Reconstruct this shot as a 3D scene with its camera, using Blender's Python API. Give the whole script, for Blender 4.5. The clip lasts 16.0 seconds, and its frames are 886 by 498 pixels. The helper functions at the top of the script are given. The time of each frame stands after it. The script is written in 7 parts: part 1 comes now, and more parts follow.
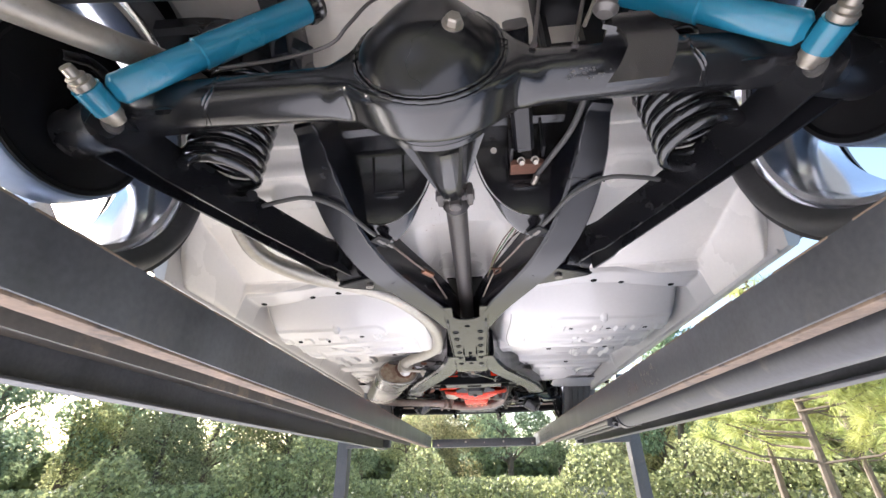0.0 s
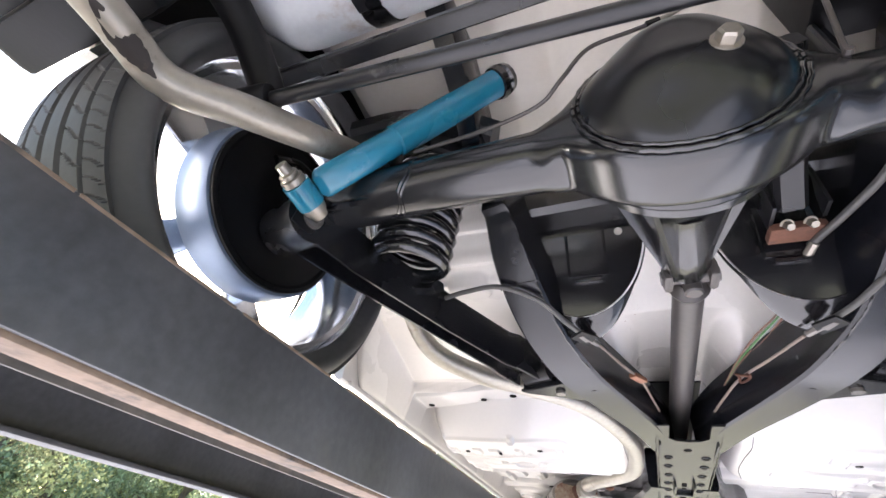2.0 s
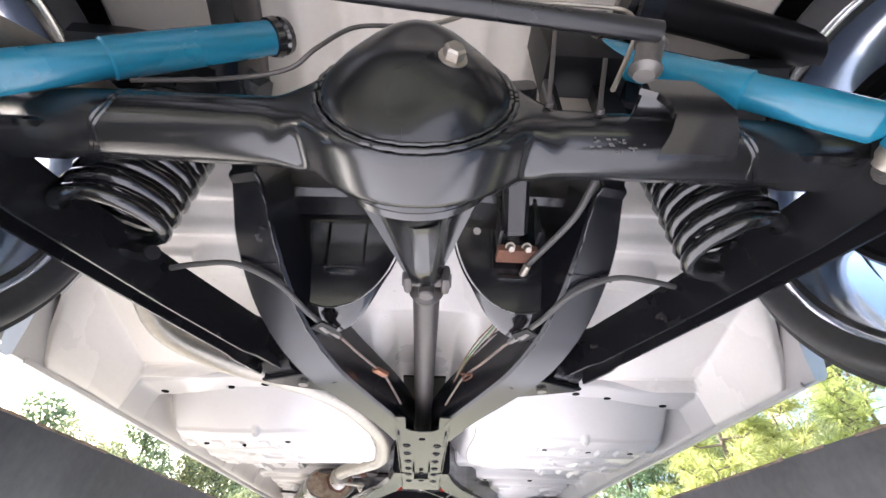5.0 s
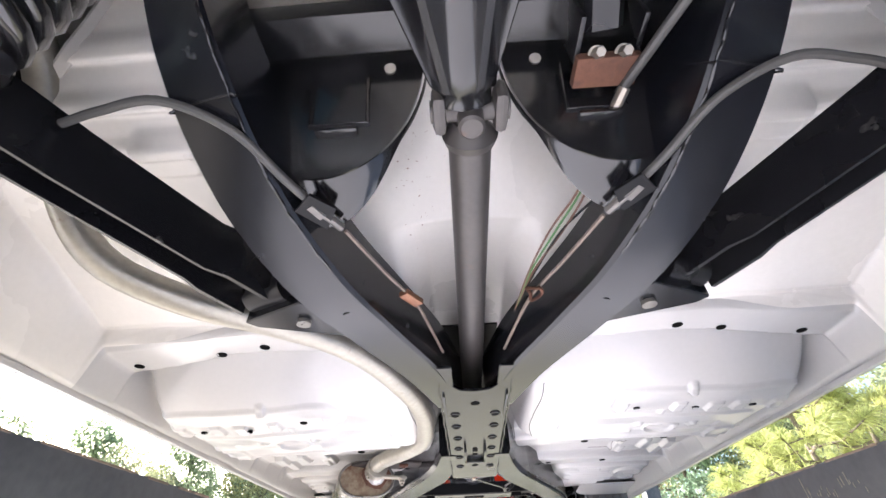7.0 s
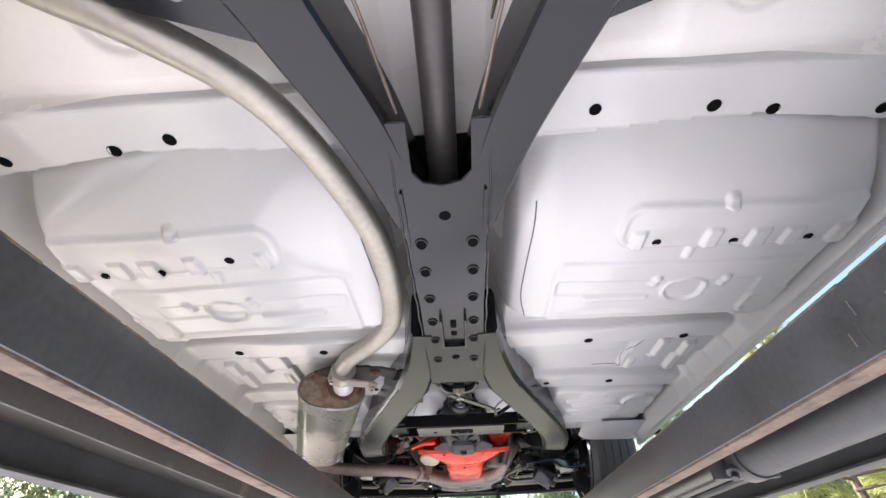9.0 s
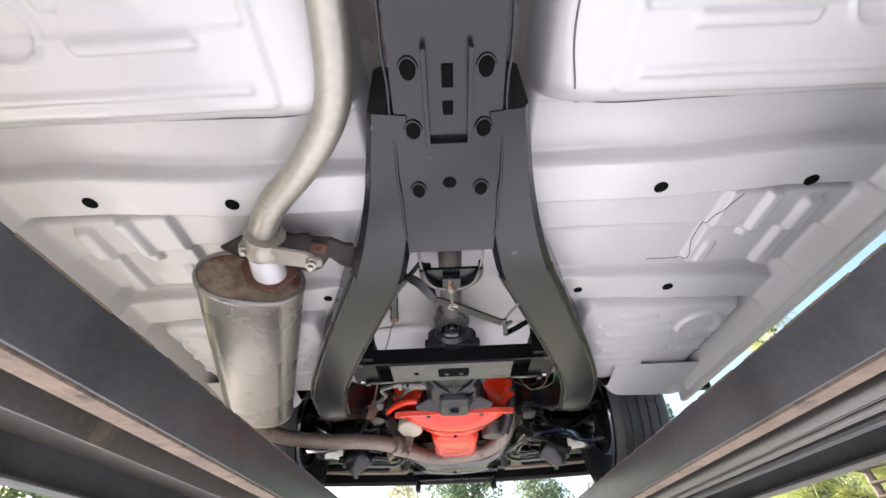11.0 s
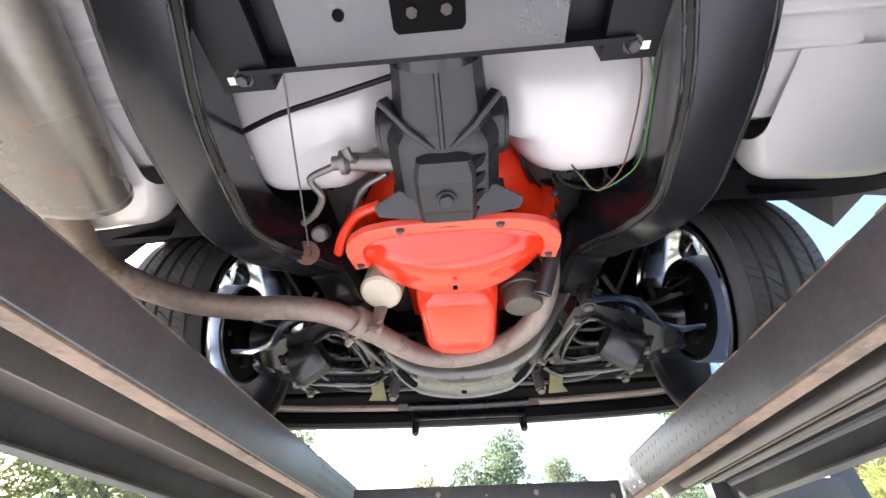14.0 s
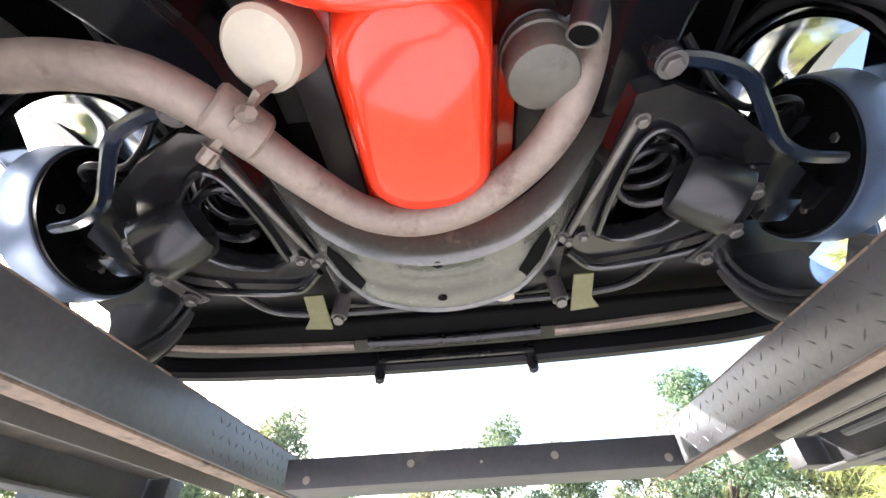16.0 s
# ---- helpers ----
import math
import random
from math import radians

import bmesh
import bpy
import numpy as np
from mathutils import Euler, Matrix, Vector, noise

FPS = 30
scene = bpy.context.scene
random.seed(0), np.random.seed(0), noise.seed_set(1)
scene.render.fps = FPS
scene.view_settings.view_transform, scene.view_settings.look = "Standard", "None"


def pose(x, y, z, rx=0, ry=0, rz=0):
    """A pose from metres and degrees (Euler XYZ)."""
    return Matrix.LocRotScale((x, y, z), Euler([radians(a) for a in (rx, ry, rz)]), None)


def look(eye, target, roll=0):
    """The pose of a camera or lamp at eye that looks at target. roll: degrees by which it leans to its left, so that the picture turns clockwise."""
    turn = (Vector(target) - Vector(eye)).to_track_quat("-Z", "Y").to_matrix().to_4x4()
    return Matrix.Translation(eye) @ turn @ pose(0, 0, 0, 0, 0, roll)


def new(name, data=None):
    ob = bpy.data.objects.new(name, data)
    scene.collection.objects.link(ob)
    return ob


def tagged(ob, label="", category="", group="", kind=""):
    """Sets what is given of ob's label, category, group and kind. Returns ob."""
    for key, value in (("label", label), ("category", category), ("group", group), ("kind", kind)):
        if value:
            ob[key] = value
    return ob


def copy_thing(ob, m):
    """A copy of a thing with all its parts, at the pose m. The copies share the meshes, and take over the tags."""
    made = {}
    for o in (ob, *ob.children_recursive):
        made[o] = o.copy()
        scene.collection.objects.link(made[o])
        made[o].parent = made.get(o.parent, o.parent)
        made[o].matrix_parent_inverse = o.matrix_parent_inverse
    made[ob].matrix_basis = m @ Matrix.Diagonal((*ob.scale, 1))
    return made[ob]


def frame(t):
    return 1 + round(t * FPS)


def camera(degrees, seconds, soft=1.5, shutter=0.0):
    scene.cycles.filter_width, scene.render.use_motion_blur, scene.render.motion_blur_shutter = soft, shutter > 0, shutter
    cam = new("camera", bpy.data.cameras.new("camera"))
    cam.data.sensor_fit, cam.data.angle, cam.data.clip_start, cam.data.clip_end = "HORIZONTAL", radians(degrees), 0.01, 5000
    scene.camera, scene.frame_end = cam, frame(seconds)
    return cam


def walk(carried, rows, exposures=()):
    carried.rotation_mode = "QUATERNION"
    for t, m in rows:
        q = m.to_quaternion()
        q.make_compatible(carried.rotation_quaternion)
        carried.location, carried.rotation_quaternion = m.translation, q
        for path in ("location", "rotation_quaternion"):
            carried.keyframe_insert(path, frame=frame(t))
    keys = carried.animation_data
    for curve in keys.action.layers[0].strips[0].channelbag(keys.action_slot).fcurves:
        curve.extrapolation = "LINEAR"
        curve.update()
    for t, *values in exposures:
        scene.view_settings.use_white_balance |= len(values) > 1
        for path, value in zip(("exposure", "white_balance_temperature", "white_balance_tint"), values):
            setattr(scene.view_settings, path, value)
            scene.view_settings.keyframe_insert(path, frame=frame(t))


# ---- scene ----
cam = camera(94.0, 16.0)
PATH = [
    (0, (0.031, 0.035, 1.345), (-0.107, 1.796, 2.283), -1.2),
    (0.5, (0.032, 0.194, 1.371), (-0.165, 1.901, 2.393), -0.0),
    (1, (-0.006, 0.209, 1.389), (-0.327, 1.812, 2.54), 2.9),
    (1.5, (-0.068, 0.162, 1.422), (-0.639, 1.645, 2.637), 6.9),
    (2, (-0.125, 0.14, 1.439), (-0.858, 1.528, 2.68), 9.8),
    (2.5, (-0.137, 0.133, 1.444), (-0.841, 1.511, 2.711), 10.3),
    (3, (-0.097, 0.141, 1.454), (-0.601, 1.581, 2.748), 8.8),
    (3.5, (-0.025, 0.163, 1.464), (-0.22, 1.661, 2.775), 6.6),
    (3.7, (-0.002, 0.163, 1.462), (-0.057, 1.667, 2.778), 5.2),
    (5.8, (0.008, 0.301, 1.501), (0.061, 1.878, 2.73), 0.6),
    (6, (-0.017, 0.349, 1.513), (-0.028, 1.921, 2.749), -0.1),
    (6.5, (-0.04, 0.456, 1.522), (-0.046, 2.03, 2.756), -3.0),
    (7, (-0.029, 0.559, 1.487), (-0.075, 2.11, 2.75), -2.4),
    (7.5, (0.004, 0.66, 1.428), (-0.045, 2.195, 2.709), -1.8),
    (8, (0.035, 0.74, 1.363), (-0.018, 2.283, 2.634), -1.9),
    (8.5, (0.032, 0.844, 1.343), (-0.032, 2.396, 2.602), -1.7),
    (9, (0.015, 0.982, 1.315), (-0.047, 2.525, 2.586), -1.7),
    (9.2, (0.008, 1.041, 1.307), (-0.048, 2.579, 2.584), -1.7),
    (11.3, (-0.014, 1.68, 1.309), (-0.013, 3.21, 2.597), -2.6),
    (11.5, (-0.01, 1.756, 1.303), (-0.01, 3.29, 2.587), -2.6),
    (12, (0.011, 1.921, 1.293), (-0.008, 3.458, 2.572), -2.5),
    (12.5, (0.029, 2.037, 1.298), (-0.025, 3.579, 2.571), -2.0),
    (13, (0.031, 2.175, 1.296), (-0.044, 3.72, 2.563), -1.1),
    (13.5, (0.037, 2.314, 1.278), (-0.081, 3.817, 2.592), -0.8),
    (14, (0.023, 2.498, 1.273), (-0.078, 4.02, 2.567), -1.3),
    (14.5, (0.0, 2.671, 1.304), (-0.072, 4.219, 2.569), -1.8),
    (15, (0.002, 2.792, 1.298), (-0.061, 4.341, 2.561), -2.45),
    (15.5, (0.018, 2.953, 1.31), (-0.046, 4.503, 2.573), -2.8),
    (16, (0.035, 3.074, 1.326), (-0.043, 4.626, 2.585), -3.05),
]
walk(cam, [(t, look(eye, target, roll)) for t, eye, target, roll in PATH], exposures=[(0.0, 1.98), (2.5, 2.28), (3.7, 2.3), (6.0, 2.33), (7.0, 2.2), (8.0, 1.88), (9.0, 1.7), (11.5, 1.8), (12.0, 1.97), (12.5, 2.08), (13.5, 2.14), (14.5, 2.16), (16.0, 2.2)])
# ---- world, sun, light ----
SUN_AZ, SUN_EL = radians(-50), radians(26)   # from ahead, over the left side of the car
world = bpy.data.worlds.new("world")
scene.world = world
world.use_nodes = True
wn = world.node_tree
bgn = wn.nodes["Background"]
skyn = wn.nodes.new("ShaderNodeTexSky")
skyn.sky_type = 'NISHITA'
skyn.sun_disc = False
skyn.sun_elevation = SUN_EL
skyn.sun_rotation = SUN_AZ
skyn.air_density, skyn.dust_density, skyn.ozone_density = 1.0, 2.5, 1.0
wn.links.new(skyn.outputs[0], bgn.inputs[0])
bgn.inputs[1].default_value = 0.15
sun = new("sun", bpy.data.lights.new("sun", "SUN"))
sun.data.energy, sun.data.angle, sun.data.color = 5.0, radians(0.6), (1.0, 0.955, 0.955)
sun_from = Vector((math.sin(SUN_AZ) * math.cos(SUN_EL), math.cos(SUN_AZ) * math.cos(SUN_EL), math.sin(SUN_EL)))
sun.matrix_world = look(sun_from * 40, (0, 0, 0))


# ---- materials ----
def material(name, color, rough=0.5, metal=0.0, vary=0.15, stain=None, stain_amount=0.0, stain_scale=6.0,
             grain=90.0, bump=0.05, coat=0.0, spread=0.12, random_tint=0.0, coat_rough=0.1, spec=0.5, stretch=None):
    """A painted, metal or rubber surface: two scales of tone, stains with their own shape, fine relief, uneven gloss."""
    m = bpy.data.materials.new(name)
    m.use_nodes = True
    nt = m.node_tree
    b = nt.nodes["Principled BSDF"]
    tc = nt.nodes.new("ShaderNodeTexCoord")
    big = nt.nodes.new("ShaderNodeTexNoise")
    big.inputs["Scale"].default_value, big.inputs["Detail"].default_value = stain_scale, 6
    fine = nt.nodes.new("ShaderNodeTexNoise")
    fine.inputs["Scale"].default_value, fine.inputs["Detail"].default_value = grain, 4
    for n in (big, fine):
        nt.links.new(tc.outputs["Object"], n.inputs["Vector"])
    if stretch:
        smap = nt.nodes.new("ShaderNodeMapping")
        smap.inputs["Scale"].default_value = stretch
        nt.links.new(tc.outputs["Object"], smap.inputs[0])
        nt.links.new(smap.outputs[0], big.inputs["Vector"])
    ramp = nt.nodes.new("ShaderNodeMapRange")
    ramp.inputs[1].default_value, ramp.inputs[2].default_value = 0.3, 0.7
    ramp.inputs[3].default_value, ramp.inputs[4].default_value = 1 - vary, 1 + vary * 0.6
    mix_n = nt.nodes.new("ShaderNodeMath")
    mix_n.operation = 'MULTIPLY_ADD'
    mix_n.inputs[1].default_value, mix_n.inputs[2].default_value = 0.35, 0.0
    nt.links.new(fine.outputs[0], mix_n.inputs[0])
    addn = nt.nodes.new("ShaderNodeMath")
    addn.operation = 'MULTIPLY_ADD'
    addn.inputs[1].default_value = 0.65
    nt.links.new(big.outputs[0], addn.inputs[0])
    nt.links.new(mix_n.outputs[0], addn.inputs[2])
    nt.links.new(addn.outputs[0], ramp.inputs[0])
    tone = nt.nodes.new("ShaderNodeVectorMath")
    tone.operation = 'SCALE'
    tone.inputs[0].default_value = color
    nt.links.new(ramp.outputs[0], tone.inputs["Scale"])
    out = tone.outputs[0]
    if random_tint:
        oi = nt.nodes.new("ShaderNodeObjectInfo")
        rr = nt.nodes.new("ShaderNodeMapRange")
        rr.inputs[3].default_value, rr.inputs[4].default_value = 1 - random_tint, 1 + random_tint
        nt.links.new(oi.outputs["Random"], rr.inputs[0])
        t2 = nt.nodes.new("ShaderNodeVectorMath")
        t2.operation = 'SCALE'
        nt.links.new(out, t2.inputs[0])
        nt.links.new(rr.outputs[0], t2.inputs["Scale"])
        out = t2.outputs[0]
    if stain is not None:
        s = nt.nodes.new("ShaderNodeTexNoise")
        s.inputs["Scale"].default_value, s.inputs["Detail"].default_value = stain_scale * 2.3, 8
        s.inputs["Roughness"].default_value = 0.65
        mp = nt.nodes.new("ShaderNodeMapping")
        mp.inputs["Location"].default_value = (3.1, 7.7, 1.3)
        nt.links.new(tc.outputs["Object"], mp.inputs[0])
        nt.links.new(mp.outputs[0], s.inputs["Vector"])
        sr = nt.nodes.new("ShaderNodeMapRange")
        sr.inputs[1].default_value, sr.inputs[2].default_value = 0.68 - 0.3 * stain_amount, 0.80 - 0.22 * stain_amount
        nt.links.new(s.outputs[0], sr.inputs[0])
        mx = nt.nodes.new("ShaderNodeMix")
        mx.data_type = 'RGBA'
        nt.links.new(sr.outputs[0], mx.inputs["Factor"])
        nt.links.new(out, mx.inputs["A"])
        mx.inputs["B"].default_value = (*stain, 1)
        out = mx.outputs["Result"]
    nt.links.new(out, b.inputs["Base Color"])
    rg = nt.nodes.new("ShaderNodeMapRange")
    rg.inputs[3].default_value, rg.inputs[4].default_value = max(0.02, rough - spread), min(1, rough + spread)
    nt.links.new(big.outputs[0], rg.inputs[0])
    nt.links.new(rg.outputs[0], b.inputs["Roughness"])
    b.inputs["Metallic"].default_value = metal
    b.inputs["Coat Weight"].default_value = coat
    b.inputs["Specular IOR Level"].default_value = spec
    b.inputs["Coat Roughness"].default_value = coat_rough
    if bump:
        bp = nt.nodes.new("ShaderNodeBump")
        bp.inputs["Strength"].default_value, bp.inputs["Distance"].default_value = bump, 0.004
        nt.links.new(addn.outputs[0], bp.inputs["Height"])
        nt.links.new(bp.outputs[0], b.inputs["Normal"])
    return m


def leaf_material(name, color, random_spread=0.5):
    m = bpy.data.materials.new(name)
    m.use_nodes = True
    nt = m.node_tree
    b = nt.nodes["Principled BSDF"]
    g = nt.nodes.new("ShaderNodeNewGeometry")
    oi = nt.nodes.new("ShaderNodeObjectInfo")
    mr = nt.nodes.new("ShaderNodeMapRange")
    mr.inputs[3].default_value, mr.inputs[4].default_value = 1 - random_spread, 1 + random_spread
    nt.links.new(g.outputs["Random Per Island"], mr.inputs[0])
    hs = nt.nodes.new("ShaderNodeHueSaturation")
    hs.inputs["Color"].default_value = (*color, 1)
    nt.links.new(mr.outputs[0], hs.inputs["Value"])
    hr = nt.nodes.new("ShaderNodeMapRange")
    hr.inputs[3].default_value, hr.inputs[4].default_value = 0.465, 0.53
    nt.links.new(oi.outputs["Random"], hr.inputs[0])
    nt.links.new(hr.outputs[0], hs.inputs["Hue"])
    nt.links.new(hs.outputs[0], b.inputs["Base Color"])
    b.inputs["Roughness"].default_value = 0.55
    tr = nt.nodes.new("ShaderNodeBsdfTranslucent")
    nt.links.new(hs.outputs[0], tr.inputs[0])
    mx = nt.nodes.new("ShaderNodeMixShader")
    mx.inputs[0].default_value = 0.5
    nt.links.new(b.outputs[0], mx.inputs[1])
    nt.links.new(tr.outputs[0], mx.inputs[2])
    nt.links.new(mx.outputs[0], nt.nodes["Material Output"].inputs[0])
    return m


M = {
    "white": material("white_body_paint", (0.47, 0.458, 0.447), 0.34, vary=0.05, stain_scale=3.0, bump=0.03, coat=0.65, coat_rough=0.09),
    # warm tint of the rear floor, raised in brightness where little light reaches
    "brightened_warm_white": material("brightened_warm_floor_paint", (0.72, 0.69, 0.65), 0.28, vary=0.06, stain_scale=3.0, bump=0.04, coat=0.3, coat_rough=0.2),
    "cream": material("cream_floor_paint", (0.60, 0.555, 0.485), 0.38, vary=0.07, stain=(0.5, 0.42, 0.32), stain_amount=0.12, stain_scale=3.0, bump=0.04),
    "gloss": material("gloss_black_paint", (0.008, 0.008, 0.009), 0.16, spec=0.6, vary=0.3, bump=0.05, coat=0.5, stain=(0.06, 0.055, 0.05), stain_amount=0.1),
    "axle": material("gloss_black_axle_paint", (0.010, 0.010, 0.011), 0.21, vary=0.2, bump=0.02, coat=0.4, spec=0.55, coat_rough=0.16, spread=0.06, stain=(0.10, 0.095, 0.09), stain_amount=0.06),
    "dome": material("black_dome_paint", (0.005, 0.005, 0.006), 0.27, vary=0.2, bump=0.01, coat=0.2, coat_rough=0.15, spread=0.04, spec=0.40),
    "satin": material("satin_black_frame_paint", (0.008, 0.008, 0.0093), 0.28, spec=0.5, vary=0.25, bump=0.08, stain=(0.09, 0.085, 0.08), stain_amount=0.1),
    "frame": material("charcoal_frame_paint", (0.0058, 0.0063, 0.0084), 0.21, spec=0.46, vary=0.2, bump=0.03, stain=(0.10, 0.10, 0.10), stain_amount=0.05),
    # worn frame grey, lightened and greened for the grass reflected in it
    "grass_sheen_frame": material("worn_grey_frame_grass_sheen", (0.085, 0.085, 0.072), 0.22, spec=0.8, vary=0.3, bump=0.06, stain=(0.17, 0.155, 0.12), stain_amount=0.3, stain_scale=7),
    "muffler_end": material("heat_stained_muffler_end", (0.30, 0.24, 0.17), 0.5, 0.4, vary=0.35, bump=0.2, stain=(0.13, 0.06, 0.035), stain_amount=0.9, stain_scale=9),
    "seam": material("grey_joint_line", (0.11, 0.105, 0.10), 0.7, vary=0.3, bump=0.1),
    "black": material("black_underside", (0.004, 0.004, 0.0048), 0.40, spec=0.18, vary=0.3, bump=0.12),
    "lift": material("grey_lift_paint", (0.046, 0.046, 0.049), 0.42, vary=0.45, bump=0.15, stain=(0.10, 0.088, 0.076), stain_amount=0.32, stain_scale=2.5),
    "lift_side": material("scuffed_grey_lift_side", (0.068, 0.069, 0.074), 0.38, vary=0.45, bump=0.18, stain=(0.085, 0.078, 0.07), stain_amount=0.20, stain_scale=3.0, stretch=(1.0, 3.2, 0.7)),
    "lift_under": material("dusty_lift_underside", (0.085, 0.076, 0.064), 0.7, vary=0.35, bump=0.2, stain=(0.2, 0.15, 0.1), stain_amount=0.35, stain_scale=2.5),
    "deck": material("pale_bounce_deck_steel", (0.46, 0.44, 0.41), 0.6, vary=0.25, bump=0.2, stain=(0.16, 0.12, 0.09), stain_amount=0.3, stain_scale=4),
    "lift_edge": material("worn_rusty_lift_edge", (0.19, 0.135, 0.095), 0.75, vary=0.5, bump=0.5, stain=(0.05, 0.042, 0.036), stain_amount=0.5, stain_scale=9),
    "teal": material("teal_shock_paint", (0.012, 0.15, 0.235), 0.25, vary=0.12, bump=0.03, coat=0.3),
    "orange": material("orange_engine_enamel", (0.66, 0.029, 0.006), 0.2, spec=0.4, vary=0.16, bump=0.03, coat=0.5, coat_rough=0.06, stain=(0.5, 0.06, 0.03), stain_amount=0.08),
    "orange_edge": material("pale_orange_flange", (0.80, 0.095, 0.055), 0.42, vary=0.12, bump=0.06, stain=(0.30, 0.24, 0.20), stain_amount=0.30, stain_scale=14),
    "chrome": material("polished_alloy", (0.86, 0.87, 0.89), 0.13, 1.0, vary=0.05, bump=0.0, spread=0.04),
    # silver drum, tinted blue for the sky it would mirror
    "drum": material("silver_drum_sky_blue", (0.16, 0.20, 0.28), 0.36, 0.4, vary=0.1, bump=0.03),
    "zinc": material("zinc_bolt", (0.34, 0.31, 0.265), 0.42, 0.8, vary=0.2, bump=0.1, grain=200),
    "steel": material("bare_dark_steel", (0.16, 0.15, 0.14), 0.42, 0.7, vary=0.25, bump=0.1, stain=(0.12, 0.09, 0.07), stain_amount=0.2),
    "shaft": material("brown_grey_driveshaft", (0.075, 0.068, 0.064), 0.42, 0.35, vary=0.25, bump=0.1, stain=(0.12, 0.07, 0.045), stain_amount=0.2),
    "pipe": material("aluminised_pipe", (0.38, 0.355, 0.305), 0.40, 0.7, vary=0.25, bump=0.15, stain=(0.16, 0.09, 0.05), stain_amount=0.25),
    "tail": material("weathered_tail_pipe", (0.36, 0.325, 0.275), 0.42, 0.6, vary=0.2, bump=0.15, stain=(0.085, 0.045, 0.03), stain_amount=0.45, stain_scale=4),
    "pipe_brown": material("heat_browned_pipe", (0.22, 0.175, 0.145), 0.55, 0.45, vary=0.35, bump=0.35, stain=(0.11, 0.07, 0.05), stain_amount=0.45, stain_scale=9),
    "muffler": material("dull_silver_muffler", (0.215, 0.20, 0.18), 0.28, 0.6, vary=0.22, bump=0.12, stain=(0.26, 0.17, 0.12), stain_amount=0.32, stain_scale=5),
    "rust": material("rust", (0.115, 0.05, 0.03), 0.85, vary=0.5, bump=0.5, grain=140, stain=(0.08, 0.04, 0.03), stain_amount=0.4, stain_scale=14),
    "hanger": material("torn_brown_black_rubber", (0.022, 0.016, 0.014), 0.7, vary=0.4, bump=0.3, stain=(0.08, 0.05, 0.035), stain_amount=0.3, stain_scale=12),
    "cross_plate": material("worn_grey_plate_paint", (0.030, 0.030, 0.031), 0.30, spec=0.9, vary=0.3, bump=0.06, stain=(0.12, 0.10, 0.085), stain_amount=0.2, stain_scale=8),
    "mount_bolt": material("dark_brown_bolt", (0.035, 0.026, 0.022), 0.6, vary=0.3, bump=0.2),
    "starter": material("dusty_olive_grey_steel", (0.095, 0.09, 0.075), 0.45, 0.4, vary=0.3, bump=0.15, stain=(0.05, 0.04, 0.03), stain_amount=0.3, stain_scale=10),
    "copper": material("copper_clip", (0.25, 0.115, 0.065), 0.45, 0.5, vary=0.2, bump=0.1),
    "rubber": material("tyre_rubber", (0.062, 0.060, 0.060), 0.62, vary=0.25, bump=0.15, stain=(0.1, 0.095, 0.09), stain_amount=0.15),
    "hose": material("grey_hose_rubber", (0.055, 0.053, 0.05), 0.5, vary=0.2, bump=0.1),
    "cast": material("grey_cast_case", (0.016, 0.016, 0.0175), 0.36, 0.2, vary=0.25, bump=0.25, grain=160, stain=(0.025, 0.025, 0.025), stain_amount=0.25),
    # blue here is the sky's reflection, mixed into black arm paint
    "blue": material("black_arm_sky_blue", (0.008, 0.013, 0.026), 0.2, vary=0.3, bump=0.05, coat=0.3),
    "ivory": material("ivory_filter_paint", (0.38, 0.345, 0.265), 0.4, vary=0.1, bump=0.05, stain=(0.5, 0.4, 0.28), stain_amount=0.25, stain_scale=20),
    "tank": material("silver_tank_paint", (0.68, 0.69, 0.70), 0.40, 0.15, vary=0.12, bump=0.1, stain=(0.36, 0.25, 0.17), stain_amount=0.22, stain_scale=2.2),
    "olive": material("yellow_zinc_bracket", (0.15, 0.145, 0.075), 0.45, 0.5, vary=0.25, bump=0.1),
    "green_wire": material("green_wire", (0.05, 0.14, 0.04), 0.4, vary=0.1, bump=0),
    "brown_wire": material("brown_wire", (0.12, 0.06, 0.04), 0.45, vary=0.2, bump=0),
    "hole": material("dark_opening", (0.004, 0.004, 0.004), 0.95, vary=0.2, bump=0.0, spec=0.05),
    "gravel": material("dry_sunlit_grass", (0.30, 0.285, 0.205), 0.9, vary=0.3, bump=0.5, grain=30, stain=(0.16, 0.19, 0.07), stain_amount=0.22, stain_scale=0.25),
    "concrete": material("pale_concrete_slab", (0.69, 0.68, 0.725), 0.85, vary=0.12, bump=0.2, grain=40, stain=(0.3, 0.28, 0.25), stain_amount=0.2, stain_scale=1.2),
    "bark": material("grey_bark", (0.16, 0.125, 0.095), 0.9, vary=0.4, bump=0.8, grain=20, stain=(0.3, 0.28, 0.24), stain_amount=0.25, stain_scale=3),
    "leaf_a": leaf_material("olive_leaves", (0.33, 0.36, 0.20)),
    "leaf_b": leaf_material("yellow_green_leaves", (0.37, 0.38, 0.18)),
    "leaf_c": leaf_material("dark_green_leaves", (0.27, 0.34, 0.21)),
    "needle": leaf_material("bright_pine_needles", (0.42, 0.46, 0.17), 0.35),
}


# ---- shape tools ----
AHEAD = 0.0   # how far ahead the section now being built stands


def thing(name, at, label, category, group="", kind=""):
    """A top-level Empty at its base that carries parts."""
    e = new(name)
    e.location = at
    e.empty_display_size = 0.1
    return tagged(e, label, category, group, kind)


